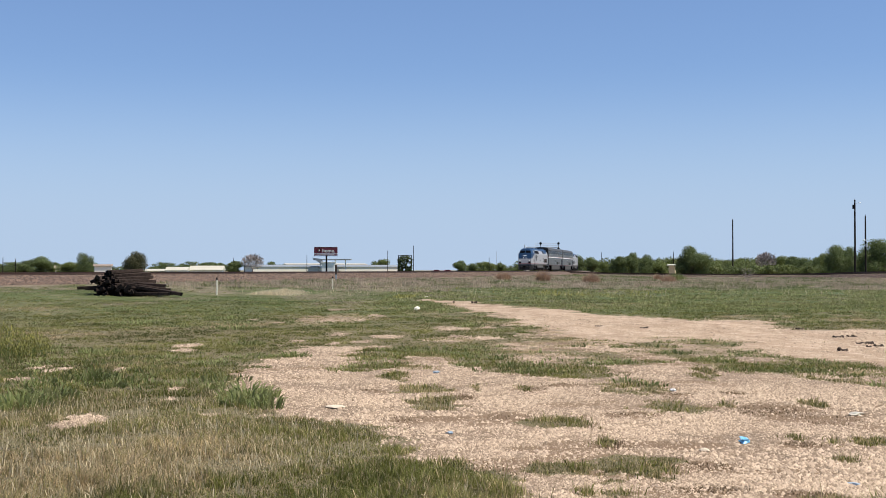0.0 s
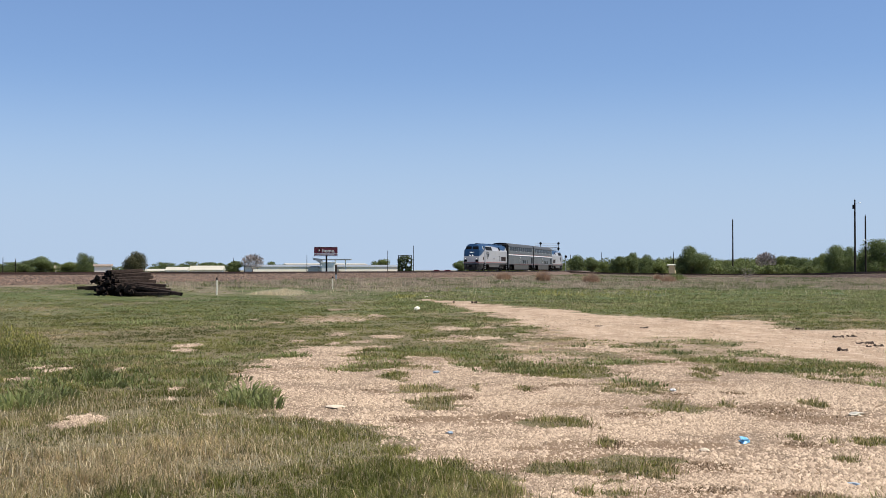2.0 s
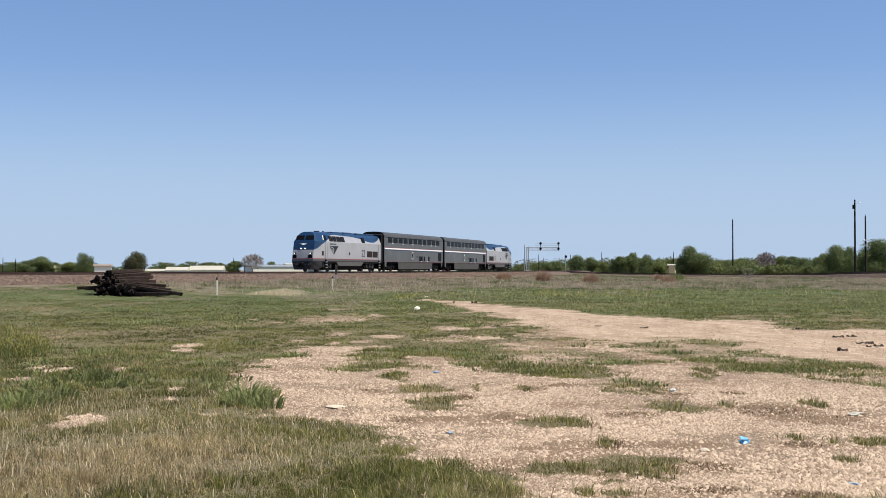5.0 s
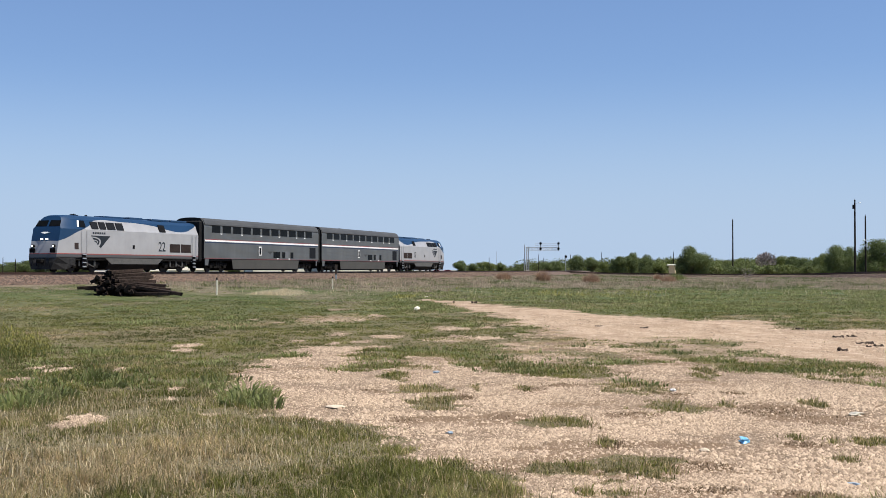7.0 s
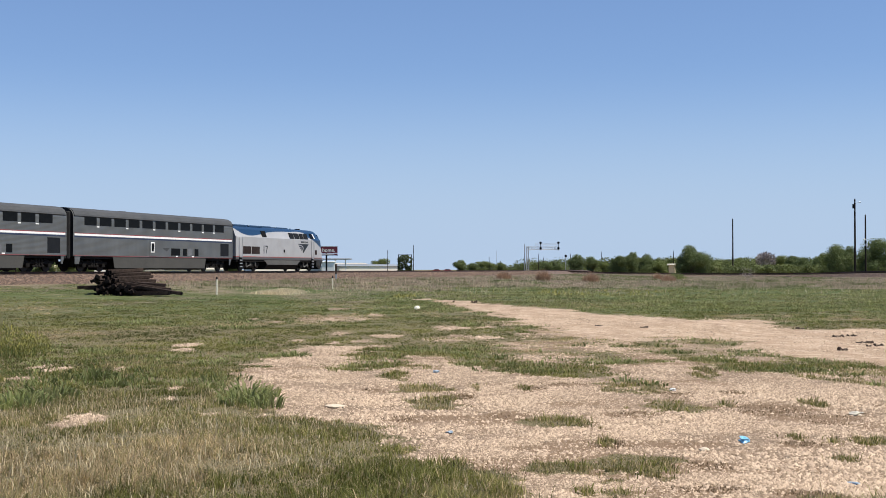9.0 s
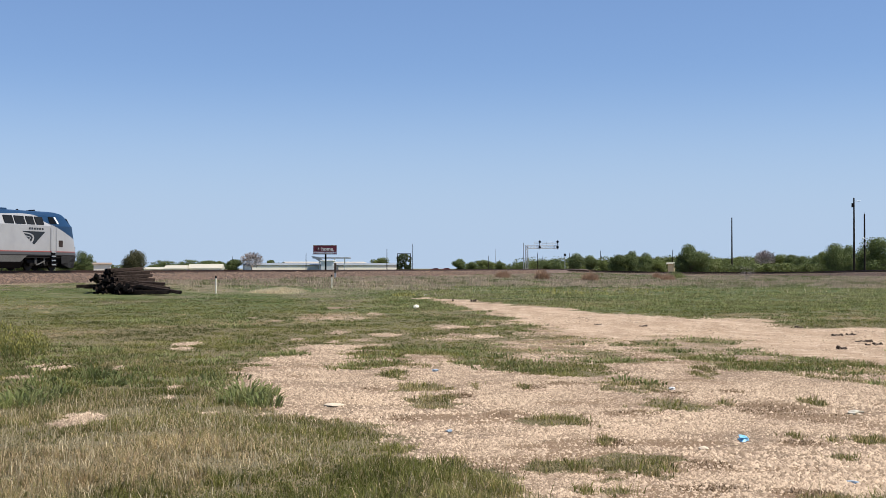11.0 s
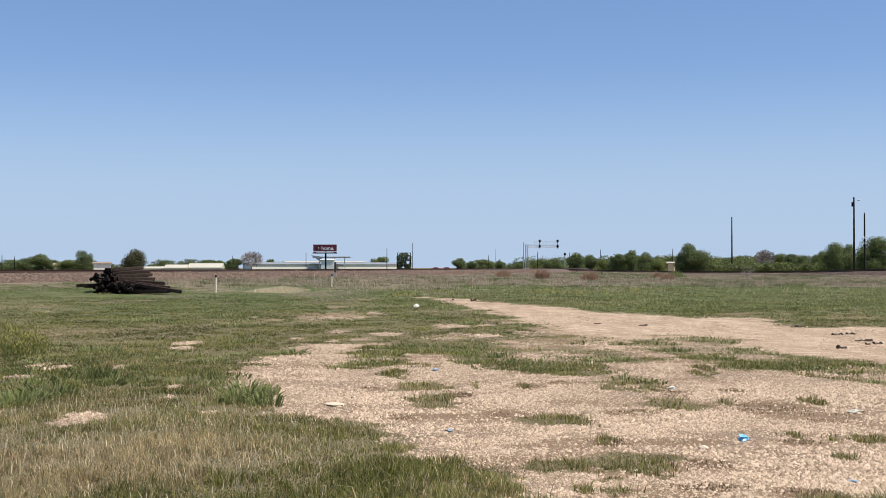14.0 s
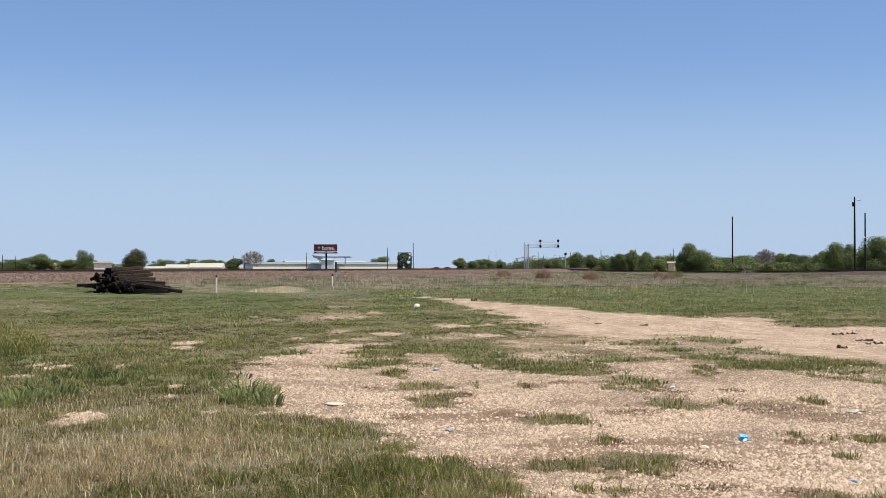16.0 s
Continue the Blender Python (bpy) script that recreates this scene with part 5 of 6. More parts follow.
def tree_meshes(seed, lobes, spreading, leaves, leaf, airy, foliage=None, core=0.27):
    """Bark and crown meshes of a tree of unit height and unit width."""
    rs = np.random.RandomState(seed)
    bm = bmesh.new()
    tube(bm, (0, 0, -0.06), (0.01, 0, 0.35), 0.035, 0.022, 8)
    mids = []
    for k in range(lobes):
        a = 6.28 * k / lobes + rs.uniform(-0.4, 0.4)
        r = rs.uniform(0.08, 0.32) * spreading
        c = np.array([r * math.cos(a), r * math.sin(a), rs.uniform(0.22, 0.78)])
        size = rs.uniform(0.10, 0.25) * (1.25 - 0.5 * abs(c[2] - 0.5))
        mids.append((c, size))
        tube(bm, (0.01, 0, 0.18 + 0.15 * rs.rand()), tuple(c), 0.016, 0.005, 5)
    mids.append((np.array([0.02, 0, 0.87 - core]), core))
    mids.append((np.array([0.05, 0.03, 0.80]), 0.17))
    me = bpy.data.meshes.new("trunk")
    bm.to_mesh(me)
    bm.free()
    me.materials.append(M_BARK)
    pts, tones, outward = [], [], []
    for c, size in mids:
        n = int(leaves * (size / 0.2) ** 2 / lobes)
        v = rs.normal(size=(n, 3))
        v /= np.linalg.norm(v, axis=1)[:, None]
        rad = size * (rs.uniform(0, 1, n) ** (0.33 if airy < 0.5 else 0.6)) * rs.uniform(0.82, 1.02, n)
        p = c + v * rad[:, None] * np.array([1.15, 1.15, 0.95])
        pts.append(p)
        outward.append(v)
        tones.append(np.clip(rs.uniform(0.25, 0.55) + rs.uniform(-0.18, 0.22, n), 0, 1))
    p, tone, way = np.concatenate(pts), np.concatenate(tones), np.concatenate(outward)
    keep = p[:, 2] > 0.02
    p, tone, way = p[keep], tone[keep], way[keep]
    n = len(p)
    v = leaf_triangles(rs, p, way, leaf * rs.uniform(0.6, 1.3, n))
    me2 = bpy.data.meshes.new("crown")
    me2.from_pydata(v.reshape(-1, 3).tolist(), [], np.arange(3 * n).reshape(-1, 3).tolist())
    me2.attributes.new("tone", "FLOAT", "POINT").data.foreach_set("value", np.repeat(tone, 3).astype(np.float32))
    me2.attributes.new("dry", "FLOAT", "POINT").data.foreach_set("value", np.repeat(rs.uniform(0, 0.45, n) ** 1.5, 3).astype(np.float32))
    me2.materials.append(foliage or M_LEAF)
    return me, me2


KINDS = [tree_meshes(11, 9, 1.0, 8200, 0.019, 0), tree_meshes(12, 12, 1.15, 9000, 0.018, 0), tree_meshes(13, 7, 0.9, 7800, 0.019, 0), tree_meshes(14, 14, 1.25, 7600, 0.018, 1), tree_meshes(15, 8, 0.7, 8000, 0.019, 0)]
PALE = [tree_meshes(18, 9, 1.1, 8200, 0.019, 0, M_LEAF_PALE), tree_meshes(19, 12, 1.2, 9000, 0.018, 0, M_LEAF_PALE)]
BUSHY = [tree_meshes(16, 10, 1.1, 12000, 0.018, 0), tree_meshes(17, 11, 1.2, 9000, 0.017, 1)]
DOME = tree_meshes(23, 14, 0.85, 11000, 0.018, 0, M_LEAF_OLIVE, 0.42)


def tree(x, y, h, w, kind, turn, label, group="trees beyond the railway"):
    bark, crown = kind
    e = thing("tree", Matrix.LocRotScale((x, y, -0.10 * h), Euler((0, 0, turn)), (w * 1.08, w * 1.08, h * 1.10)), label, "tree", group)
    for nm, me in (("trunk", bark), ("crown", crown)):
        o = new(nm, me)
        o.parent = e
    return e


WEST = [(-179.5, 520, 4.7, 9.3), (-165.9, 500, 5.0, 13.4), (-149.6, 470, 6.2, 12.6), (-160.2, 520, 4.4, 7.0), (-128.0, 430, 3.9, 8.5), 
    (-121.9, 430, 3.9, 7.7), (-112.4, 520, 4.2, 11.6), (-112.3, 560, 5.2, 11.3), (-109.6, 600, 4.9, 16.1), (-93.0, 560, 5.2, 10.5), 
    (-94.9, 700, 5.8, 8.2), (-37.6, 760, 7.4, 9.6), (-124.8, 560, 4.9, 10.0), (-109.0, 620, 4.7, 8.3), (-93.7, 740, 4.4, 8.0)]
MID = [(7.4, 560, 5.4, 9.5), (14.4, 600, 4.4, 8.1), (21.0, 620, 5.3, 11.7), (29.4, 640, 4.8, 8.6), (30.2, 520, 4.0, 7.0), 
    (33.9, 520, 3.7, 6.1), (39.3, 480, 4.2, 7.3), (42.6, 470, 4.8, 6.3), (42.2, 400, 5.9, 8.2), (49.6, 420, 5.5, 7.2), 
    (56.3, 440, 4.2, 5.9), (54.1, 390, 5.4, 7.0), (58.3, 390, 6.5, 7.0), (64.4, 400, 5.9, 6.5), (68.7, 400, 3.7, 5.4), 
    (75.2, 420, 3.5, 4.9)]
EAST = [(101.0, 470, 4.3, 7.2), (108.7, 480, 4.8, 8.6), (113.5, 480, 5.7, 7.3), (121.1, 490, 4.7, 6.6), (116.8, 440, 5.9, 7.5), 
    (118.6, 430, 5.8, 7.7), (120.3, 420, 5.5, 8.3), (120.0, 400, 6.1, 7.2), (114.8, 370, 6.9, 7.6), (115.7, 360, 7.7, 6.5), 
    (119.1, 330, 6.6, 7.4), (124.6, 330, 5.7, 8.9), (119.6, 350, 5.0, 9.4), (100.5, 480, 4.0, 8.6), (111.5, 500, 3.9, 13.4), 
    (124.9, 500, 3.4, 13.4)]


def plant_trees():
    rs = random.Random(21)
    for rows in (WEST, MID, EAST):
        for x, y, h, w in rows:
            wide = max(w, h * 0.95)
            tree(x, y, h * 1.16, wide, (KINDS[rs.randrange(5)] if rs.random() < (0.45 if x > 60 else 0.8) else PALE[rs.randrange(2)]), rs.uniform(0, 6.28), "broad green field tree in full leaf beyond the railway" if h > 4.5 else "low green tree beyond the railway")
    tree(-85.5, 350, 7.3, 7.6, DOME, 1.0, "rounded olive-green tree with a dense crown")
    tree(-121.8, 430, 7.9, 6.0, KINDS[1], 2.0, "small dark tree with an uneven top")
    tree(59.0, 300, 7.9, 8.8, BUSHY[0], 3.1, "large dense dark green tree beside the second track")
    tree(112.0, 325, 10.4, 12.0, BUSHY[1], 0.4, "tall airy tree with open spreading branches")
    tree(103.0, 330, 8.8, 8.0, BUSHY[1], 2.4, "tall airy tree with open spreading branches")


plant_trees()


def bare_tree(x, y, h, w, label, seed):
    """Leafless: branches that fork down to fine twigs."""
    rs = random.Random(seed)
    t = thing("bare_tree", pose(x, y, 0), label, "tree")
    bm = bmesh.new()

    def grow(a, d, length, r, depth):
        b = a + d * length
        tube(bm, a, b, max(r, h * 0.0075), max(r * 0.65, h * 0.005), 5 if depth < 2 else 3)
        if depth == (5 if h > 4 else 4):
            return
        for _ in range(3):
            nd = (d + Vector((rs.uniform(-1, 1), rs.uniform(-1, 1), rs.uniform(-0.25, 0.7))) * 0.75).normalized()
            grow(b, Vector((nd.x * w / h, nd.y * w / h, nd.z)).normalized(), length * 0.74, r * 0.62, depth + 1)

    grow(Vector((0, 0, -0.2)), Vector((0, 0, 1)), h * 0.27, h * 0.03, 0)
    part("branches", bm, M_TWIG, t)
    nr = np.random.RandomState(seed)
    k = 2600 if h > 4 else 240
    v = nr.normal(size=(k, 3))
    v /= np.linalg.norm(v, axis=1)[:, None]
    c = v * (nr.uniform(0.15, 1, (k, 1)) ** 0.5) * np.array([w * 0.48, w * 0.48, h * 0.38]) + np.array([0, 0, h * 0.60])
    d = (v + nr.normal(size=(k, 3)) * 0.5 + np.array([0, 0, 0.5])) * h * 0.06
    e = nr.normal(size=(k, 3)) * h * 0.0075
    tri = np.stack([c - e, c + e, c + d], 1)
    tagged(raw_mesh("twigs", tri.reshape(-1, 3), np.arange(3 * k), 3, M_TWIG, t), kind="stuff")


bare_tree(-84.5, 560, 8.6, 10.5, "leafless greyish brown tree with a round crown", 4)
bare_tree(110, 430, 7.6, 7.0, "greyish tree with few leaves at the wood's edge", 6)
bare_tree(34.5, 143, 1.9, 2.0, "small leafless shrub in the dry grass", 9)


def overgrown_frame():
    """A steel frame wrapped in creeper."""
    t = thing("overgrown_tower", pose(-15.4, 510, 0), "square steel frame overgrown with dark creeper", "tower")
    bm = bmesh.new()
    for a in (-2.6, 2.6):
        for b in (-1.5, 1.5):
            tube(bm, (a, b, 0), (a, b, 7.6), 0.12, 0.12, 6)
    for z in (2.5, 5, 7.5):
        for b in (-1.5, 1.5):
            tube(bm, (-2.6, b, z), (2.6, b, z), 0.09, 0.09, 6)
    part("frame", bm, M_UNDER, t)
    rs = np.random.RandomState(3)
    n = 2600
    p = np.stack([rs.uniform(-2.9, 2.9, n), rs.uniform(-1.8, 1.8, n), rs.uniform(0.2, 7.4, n) + rs.normal(0, 0.2, n)], 1)
    hole = (np.hypot(p[:, 0] - 1.6, p[:, 2] - 3.6) < 0.8) | (np.hypot(p[:, 0] + 0.4, p[:, 2] - 1.6) < 0.6) | (np.abs(p[:, 0]) > 2.9 - 1.1 * np.maximum(0, p[:, 2] - 5.9)) | (np.hypot(p[:, 0] - 1.9, p[:, 2] - 5.4) < 0.55) | (np.hypot(p[:, 0] + 1.2, p[:, 2] - 4.4) < 0.4)
    p = p[~hole]
    n = len(p)
    tri = rs.normal(size=(n, 3, 3)) * 0.26
    v = p[:, None, :] + tri
    tagged(raw_mesh("creeper", v.reshape(-1, 3), np.arange(3 * n), 3, M_LEAF, t, tone=np.repeat(rs.uniform(0, 0.3, n), 3), dry=np.repeat(rs.uniform(0.0, 0.35, n), 3)), kind="stuff")


overgrown_frame()


def far_woods():
    """The low line of woods along the horizon."""
    rs = np.random.RandomState(31)
    out, tones = [], []
    for x0, x1, y, h, n in ((-360, -120, 640, 3.6, 110), (-120, -40, 800, 4.6, 30), (8, 60, 640, 4.2, 34), (40, 420, 640, 7.6, 280), (60, 260, 480, 6.0, 260), (75, 250, 400, 3.2, 200)):
        for k in range(n):
            c = np.array([rs.uniform(x0, x1), y + rs.uniform(-30, 30), 0])
            hh, ww = h * rs.uniform(0.6, 1.15), h * rs.uniform(0.5, 1.1)
            m = 240
            v = rs.normal(size=(m, 3))
            v /= np.linalg.norm(v, axis=1)[:, None]
            p = c + v * rs.uniform(0.5, 0.97, (m, 1)) * np.array([ww, ww, hh * 0.5]) + np.array([0, 0, hh * 0.5])
            up = p[:, 2] > 0
            p = p[up]
            out.append(leaf_triangles(rs, p, v[up], rs.uniform(0.25, 0.55, len(p))))
            tones.append(np.clip(rs.uniform(0.3, 0.7) + rs.uniform(-0.2, 0.2, len(p)), 0, 1))
    v, tone = np.concatenate(out), np.concatenate(tones)
    n = len(v)
    tagged(raw_mesh("distant_woods", v.reshape(-1, 3), np.arange(3 * n), 3, M_LEAF_PALE, None, tone=np.repeat(tone * 0.5, 3), dry=np.repeat(rs.uniform(0, 0.4, n), 3)),
           "low distant belt of green trees along the horizon", "woods", kind="stuff")


far_woods()


# ---------------------------------------------------------------- heap of old sleepers
def sleeper_heap():
    t = thing("sleeper_heap", pose(-17.1, 68.5, float(land(np.array([-17.1]), np.array([68.5]))[0])), "heap of old dark creosoted railway sleepers in the grass", "timber heap")
    rs = random.Random(12)
    bm = bmesh.new()
    box(bm, -1.22, 1.22, -0.112, 0.112, -0.085, 0.085, 0.012)
    first = part("sleeper", bm, M_OLDTIE, t)
    first.data.materials.append(M_TARRED_SHADED)
    for f in first.data.polygons:              # tarred end grain, its black deepened to stand for shade
        f.material_index = int(abs(f.normal.x) > 0.5)
    used = [False]

    def lay(x, y, z, rz, ry=0.0, rx=0.0):
        m = pose(x, y, z, rx, ry, rz)
        if not used[0]:
            first.matrix_basis = m
            used[0] = True
        else:
            o = new("sleeper", first.data)
            o.parent = t
            o.matrix_basis = m

    for row in range(8):                       # the stack, its black ends towards the open field
        left, right = -1.62 + 0.075 * row, 0.42 - 0.155 * row
        count = max(2, round((right - left) / 0.235))
        for k in range(count):
            axis = radians(54 + rs.uniform(-8, 8))
            ex, ey = left + (right - left) * (k + rs.uniform(0.2, 0.8)) / count, -1.15 - 0.30 * k / count + 0.07 * row + rs.uniform(-0.22, 0.16)
            lay(ex + 1.22 * math.cos(axis), ey + 1.22 * math.sin(axis), 0.09 + 0.170 * row + rs.uniform(-0.015, 0.015), math.degrees(axis), rs.uniform(-3, 3), rs.uniform(-14, 14))
    for k in range(38):                        # tumbled forward, ends to the open field
        u = rs.uniform(0, 1)
        lay(-1.5 + 1.9 * u + rs.uniform(-0.15, 0.15), -0.2 - 0.35 * u + rs.uniform(-0.3, 0.2), 0.12 + 1.05 * rs.random() * (1 - 0.9 * u), 104 + rs.uniform(-20, 16), rs.uniform(-8, 8), rs.uniform(-40, 40))
    for k in range(9):                         # loose ones that slid off
        lay(0.72 + 0.10 * k + rs.uniform(-0.12, 0.12), -0.35 - 0.09 * k + rs.uniform(-0.1, 0.1), 0.62 - 0.055 * k + rs.uniform(-0.03, 0.03), 22 - 3 * k + rs.uniform(-8, 8), 4 + rs.uniform(-3, 5), rs.uniform(-8, 8))
    lay(2.08, -1.45, 0.26, -9, 8.5)
    lay(1.92, -1.20, 0.28, -5, 8)
    lay(1.45, -1.55, 0.10, -12, 0)
    lay(-1.75, 0.9, 0.42, 4, -2)
    lay(-1.45, 1.15, 0.30, -4, 2)


sleeper_heap()


# ---------------------------------------------------------------- litter, stones and scraps on the open ground
def floor_at(x, y):
    return float(land(np.array([float(x)]), np.array([float(y)]))[0])


def lump(name, x, y, sx, sy, sz, mat_, label, category, seed, sub=2, rough=0.25, sink=0.25):
    rs = random.Random(seed)
    bm = bmesh.new()
    bmesh.ops.create_icosphere(bm, subdivisions=sub, radius=1)
    for v in bm.verts:
        k = 1 + rs.uniform(-rough, rough)
        v.co = Vector((v.co.x * sx * k, v.co.y * sy * k, v.co.z * sz * k))
    ob = part(name, bm, mat_)
    ob.matrix_basis = pose(x, y, floor_at(x, y) + sz * (1 - sink), 0, 0, rs.uniform(0, 360))
    return tagged(ob, label, category)


lump("plastic_bag", 2.78, 11.7, 0.055, 0.05, 0.032, M_BAG, "crumpled bright blue plastic bag on the gravel", "litter", 1, 2, 0.45)
lump("plastic_wrapper", 3.07, 9.45, 0.07, 0.03, 0.010, M_DULLBAG, "flattened blue plastic wrapper on the gravel", "litter", 2, 2, 0.5)
lump("plastic_wrapper", 0.06, 12.3, 0.035, 0.03, 0.015, M_DULLBAG, "small blue plastic scrap on the gravel", "litter", 3, 2, 0.5)
lump("plastic_wrapper", -0.1, 19.6, 0.05, 0.04, 0.02, M_DULLBAG, "small pale blue plastic scrap", "litter", 4, 2, 0.5)
lump("paper_scrap", 3.02, 16.6, 0.045, 0.03, 0.02, M_WHITE, "crumpled white paper scrap by a grass tuft", "litter", 5, 2, 0.4)
lump("white_rock", -1.02, 50.0, 0.19, 0.13, 0.09, M_CREAM, "pale block of limestone beside the sandy track", "rock", 6, 1, 0.25)
lump("flat_stone", -1.25, 14.7, 0.14, 0.12, 0.018, M_TAN, "flat pale limestone slab in the gravel", "rock", 7, 2, 0.15)
def scrap(x, y, w, d, h, turn, seed):
    """A torn tyre strip: a bent ribbon of rubber, frayed along its edges."""
    rs = random.Random(seed)
    bm = bmesh.new()
    rings = []
    for k in range(9):
        u = k / 8 - 0.5
        lift = h * (0.25 + 0.75 * abs(math.sin(2.3 * u + rs.uniform(-0.5, 0.5)))) * rs.uniform(0.6, 1.2)
        half = d / 2 * rs.uniform(0.5, 1.1) * (1 - 0.8 * abs(u))
        rings.append([(u * w, -half, 0.0), (u * w, -half * 0.8, lift * 0.5), (u * w, 0, lift), (u * w, half * 0.8, lift * 0.6), (u * w, half, 0.0)])
    rows = skin(bm, rings)
    bm.faces.new(rows[0])
    bm.faces.new(rows[-1])
    ob = part("rubber_scrap", bm, M_SCRAP)
    ob.matrix_basis = pose(x, y, floor_at(x, y), 0, 0, turn)
    return tagged(ob, "torn black rubber scrap lying on the sandy track", "litter")


for i, (x, y, w, d, h, turn) in enumerate(((9.43, 30.1, 0.24, 0.35, 0.07, 5), (9.80, 30.3, 0.22, 0.25, 0.05, 20), (9.11, 27.3, 0.36, 0.30, 0.06, -6), (9.07, 26.3, 0.18, 0.22, 0.06, 10), (8.80, 26.1, 0.10, 0.15, 0.05, 0),
                                           (7.85, 24.8, 0.18, 0.24, 0.07, 12), (5.48, 34.4, 0.22, 0.25, 0.05, 0), (4.42, 35.8, 0.20, 0.20, 0.04, 8), (1.50, 60.5, 0.28, 0.25, 0.16, 4), (9.69, 34.1, 0.3, 0.3, 0.06, 0), (0.52, 61.5, 0.09, 0.1, 0.14, 0))):
    scrap(x, y, w, d, h, turn, 20 + i)
lump("paper_scrap", -0.95, 73.0, 0.12, 0.08, 0.035, M_CREAM, "crumpled white scrap beside the sandy track", "litter", 41, 2, 0.4)
lump("plastic_wrapper", 4.55, 13.9, 0.09, 0.07, 0.02, M_PALEROOF, "grey plastic sheet half buried in the gravel", "litter", 42, 2, 0.5)
lump("flat_stone", 2.29, 11.1, 0.05, 0.05, 0.022, M_TAN, "pale limestone piece in the gravel", "rock", 43, 2, 0.2)


def scatter_stones():
    rs = np.random.RandomState(44)
    n = 460000
    y = 8.2 * (46 / 8.2) ** rs.uniform(0, 1, n)
    x = y * rs.uniform(-0.37, 0.40, n)
    bare, road = cover(x, y)
    keep = rs.uniform(0, 1, n) < bare ** 1.4 * (1 - 0.72 * road) * (1 - 0.88 * thatch(x, y)) * (0.25 + 0.75 * smooth(ripple(x, y, 0.4, 5), -0.7, 0.5))
    x, y = x[keep], y[keep]
    size = (0.008 + 0.017 * rs.uniform(0, 1, len(x)) ** 4) * (0.85 + 0.4 * ripple(x, y, 0.5, 3)) + 0.00028 * y
    c = np.stack([x, y, land(x, y) + size * 0.22], 1)
    ex, ey, es = [], [], []
    for cx, cy, rx, ry, k in ((9.0, 39.6, 0.75, 1.1, 420), (4.5, 40.4, 0.45, 0.9, 240), (10.6, 31.5, 0.7, 0.8, 260), (2.6, 35.8, 0.8, 1.0, 260), (0.3, 34.2, 0.5, 1.0, 160), (1.0, 29.6, 0.36, 0.5, 160)):
        ex.append(rs.normal(cx, rx * 0.6, k))
        ey.append(rs.normal(cy, ry * 0.6, k))
        es.append(0.012 + 0.035 * rs.uniform(0, 1, k) ** 3)
    ex, ey, es = np.concatenate(ex), np.concatenate(ey), np.concatenate(es)     # pale rubble along the track
    c, size = np.concatenate([c, np.stack([ex, ey, land(ex, ey) + es * 0.3], 1)]), np.concatenate([size, es])
    stones("gravel", c, size, rs, M_STONE, "pale limestone gravel chips on bare ground")


scatter_stones()


# ---------------------------------------------------------------- grass and weeds
def blades(name, x, y, height, width, tone, dry, rs, material, label, bend=0.45, joints=2, rise=0.0, way=None, least=0.1):
    """Many blades as one mesh; each is a bent tapering strip."""
    n = len(x)
    a = rs.uniform(0, 6.283, n) if way is None else way + rs.uniform(-0.7, 0.7, n)
    z = land(x, y) - 0.01 + rise
    lean = rs.uniform(least, 1, n) * bend
    face = rs.uniform(0, 6.283, n)
    dx, dy, wx, wy = np.cos(a) * lean, np.sin(a) * lean, np.cos(face) * width / 2, np.sin(face) * width / 2
    root = np.stack([x, y, z], 1)
    side = np.stack([wx, wy, 0 * wx], 1)
    tip = root + np.stack([dx * height, dy * height, height * np.sqrt(np.maximum(0.15, 1 - lean ** 2))], 1)
    if joints == 1:
        v = np.stack([root - side, root + side, tip], 1)
        f = (np.arange(3)[None] + (np.arange(n) * 3)[:, None]).ravel()
        k = 3
    else:
        mid = root + np.stack([dx * height * 0.3, dy * height * 0.3, height * 0.58], 1)
        v = np.stack([root - side, root + side, mid + side * 0.8, mid - side * 0.8, tip], 1)
        tri = np.array([(0, 1, 2), (0, 2, 3), (3, 2, 4)])
        f = (tri[None] + (np.arange(n) * 5)[:, None, None]).ravel()
        k = 5
    ob = raw_mesh(name, v.reshape(-1, 3), f, 3, material, None, tone=np.repeat(np.clip(tone, 0, 1), k), dry=np.repeat(np.clip(dry, 0, 1), k))
    return tagged(ob, label, "grass", kind="stuff")


def field_points(rs, n, near, far, lo=-0.40, hi=0.40):
    y = near * (far / near) ** rs.uniform(0, 1, n)
    return y * rs.uniform(lo, hi, n), y


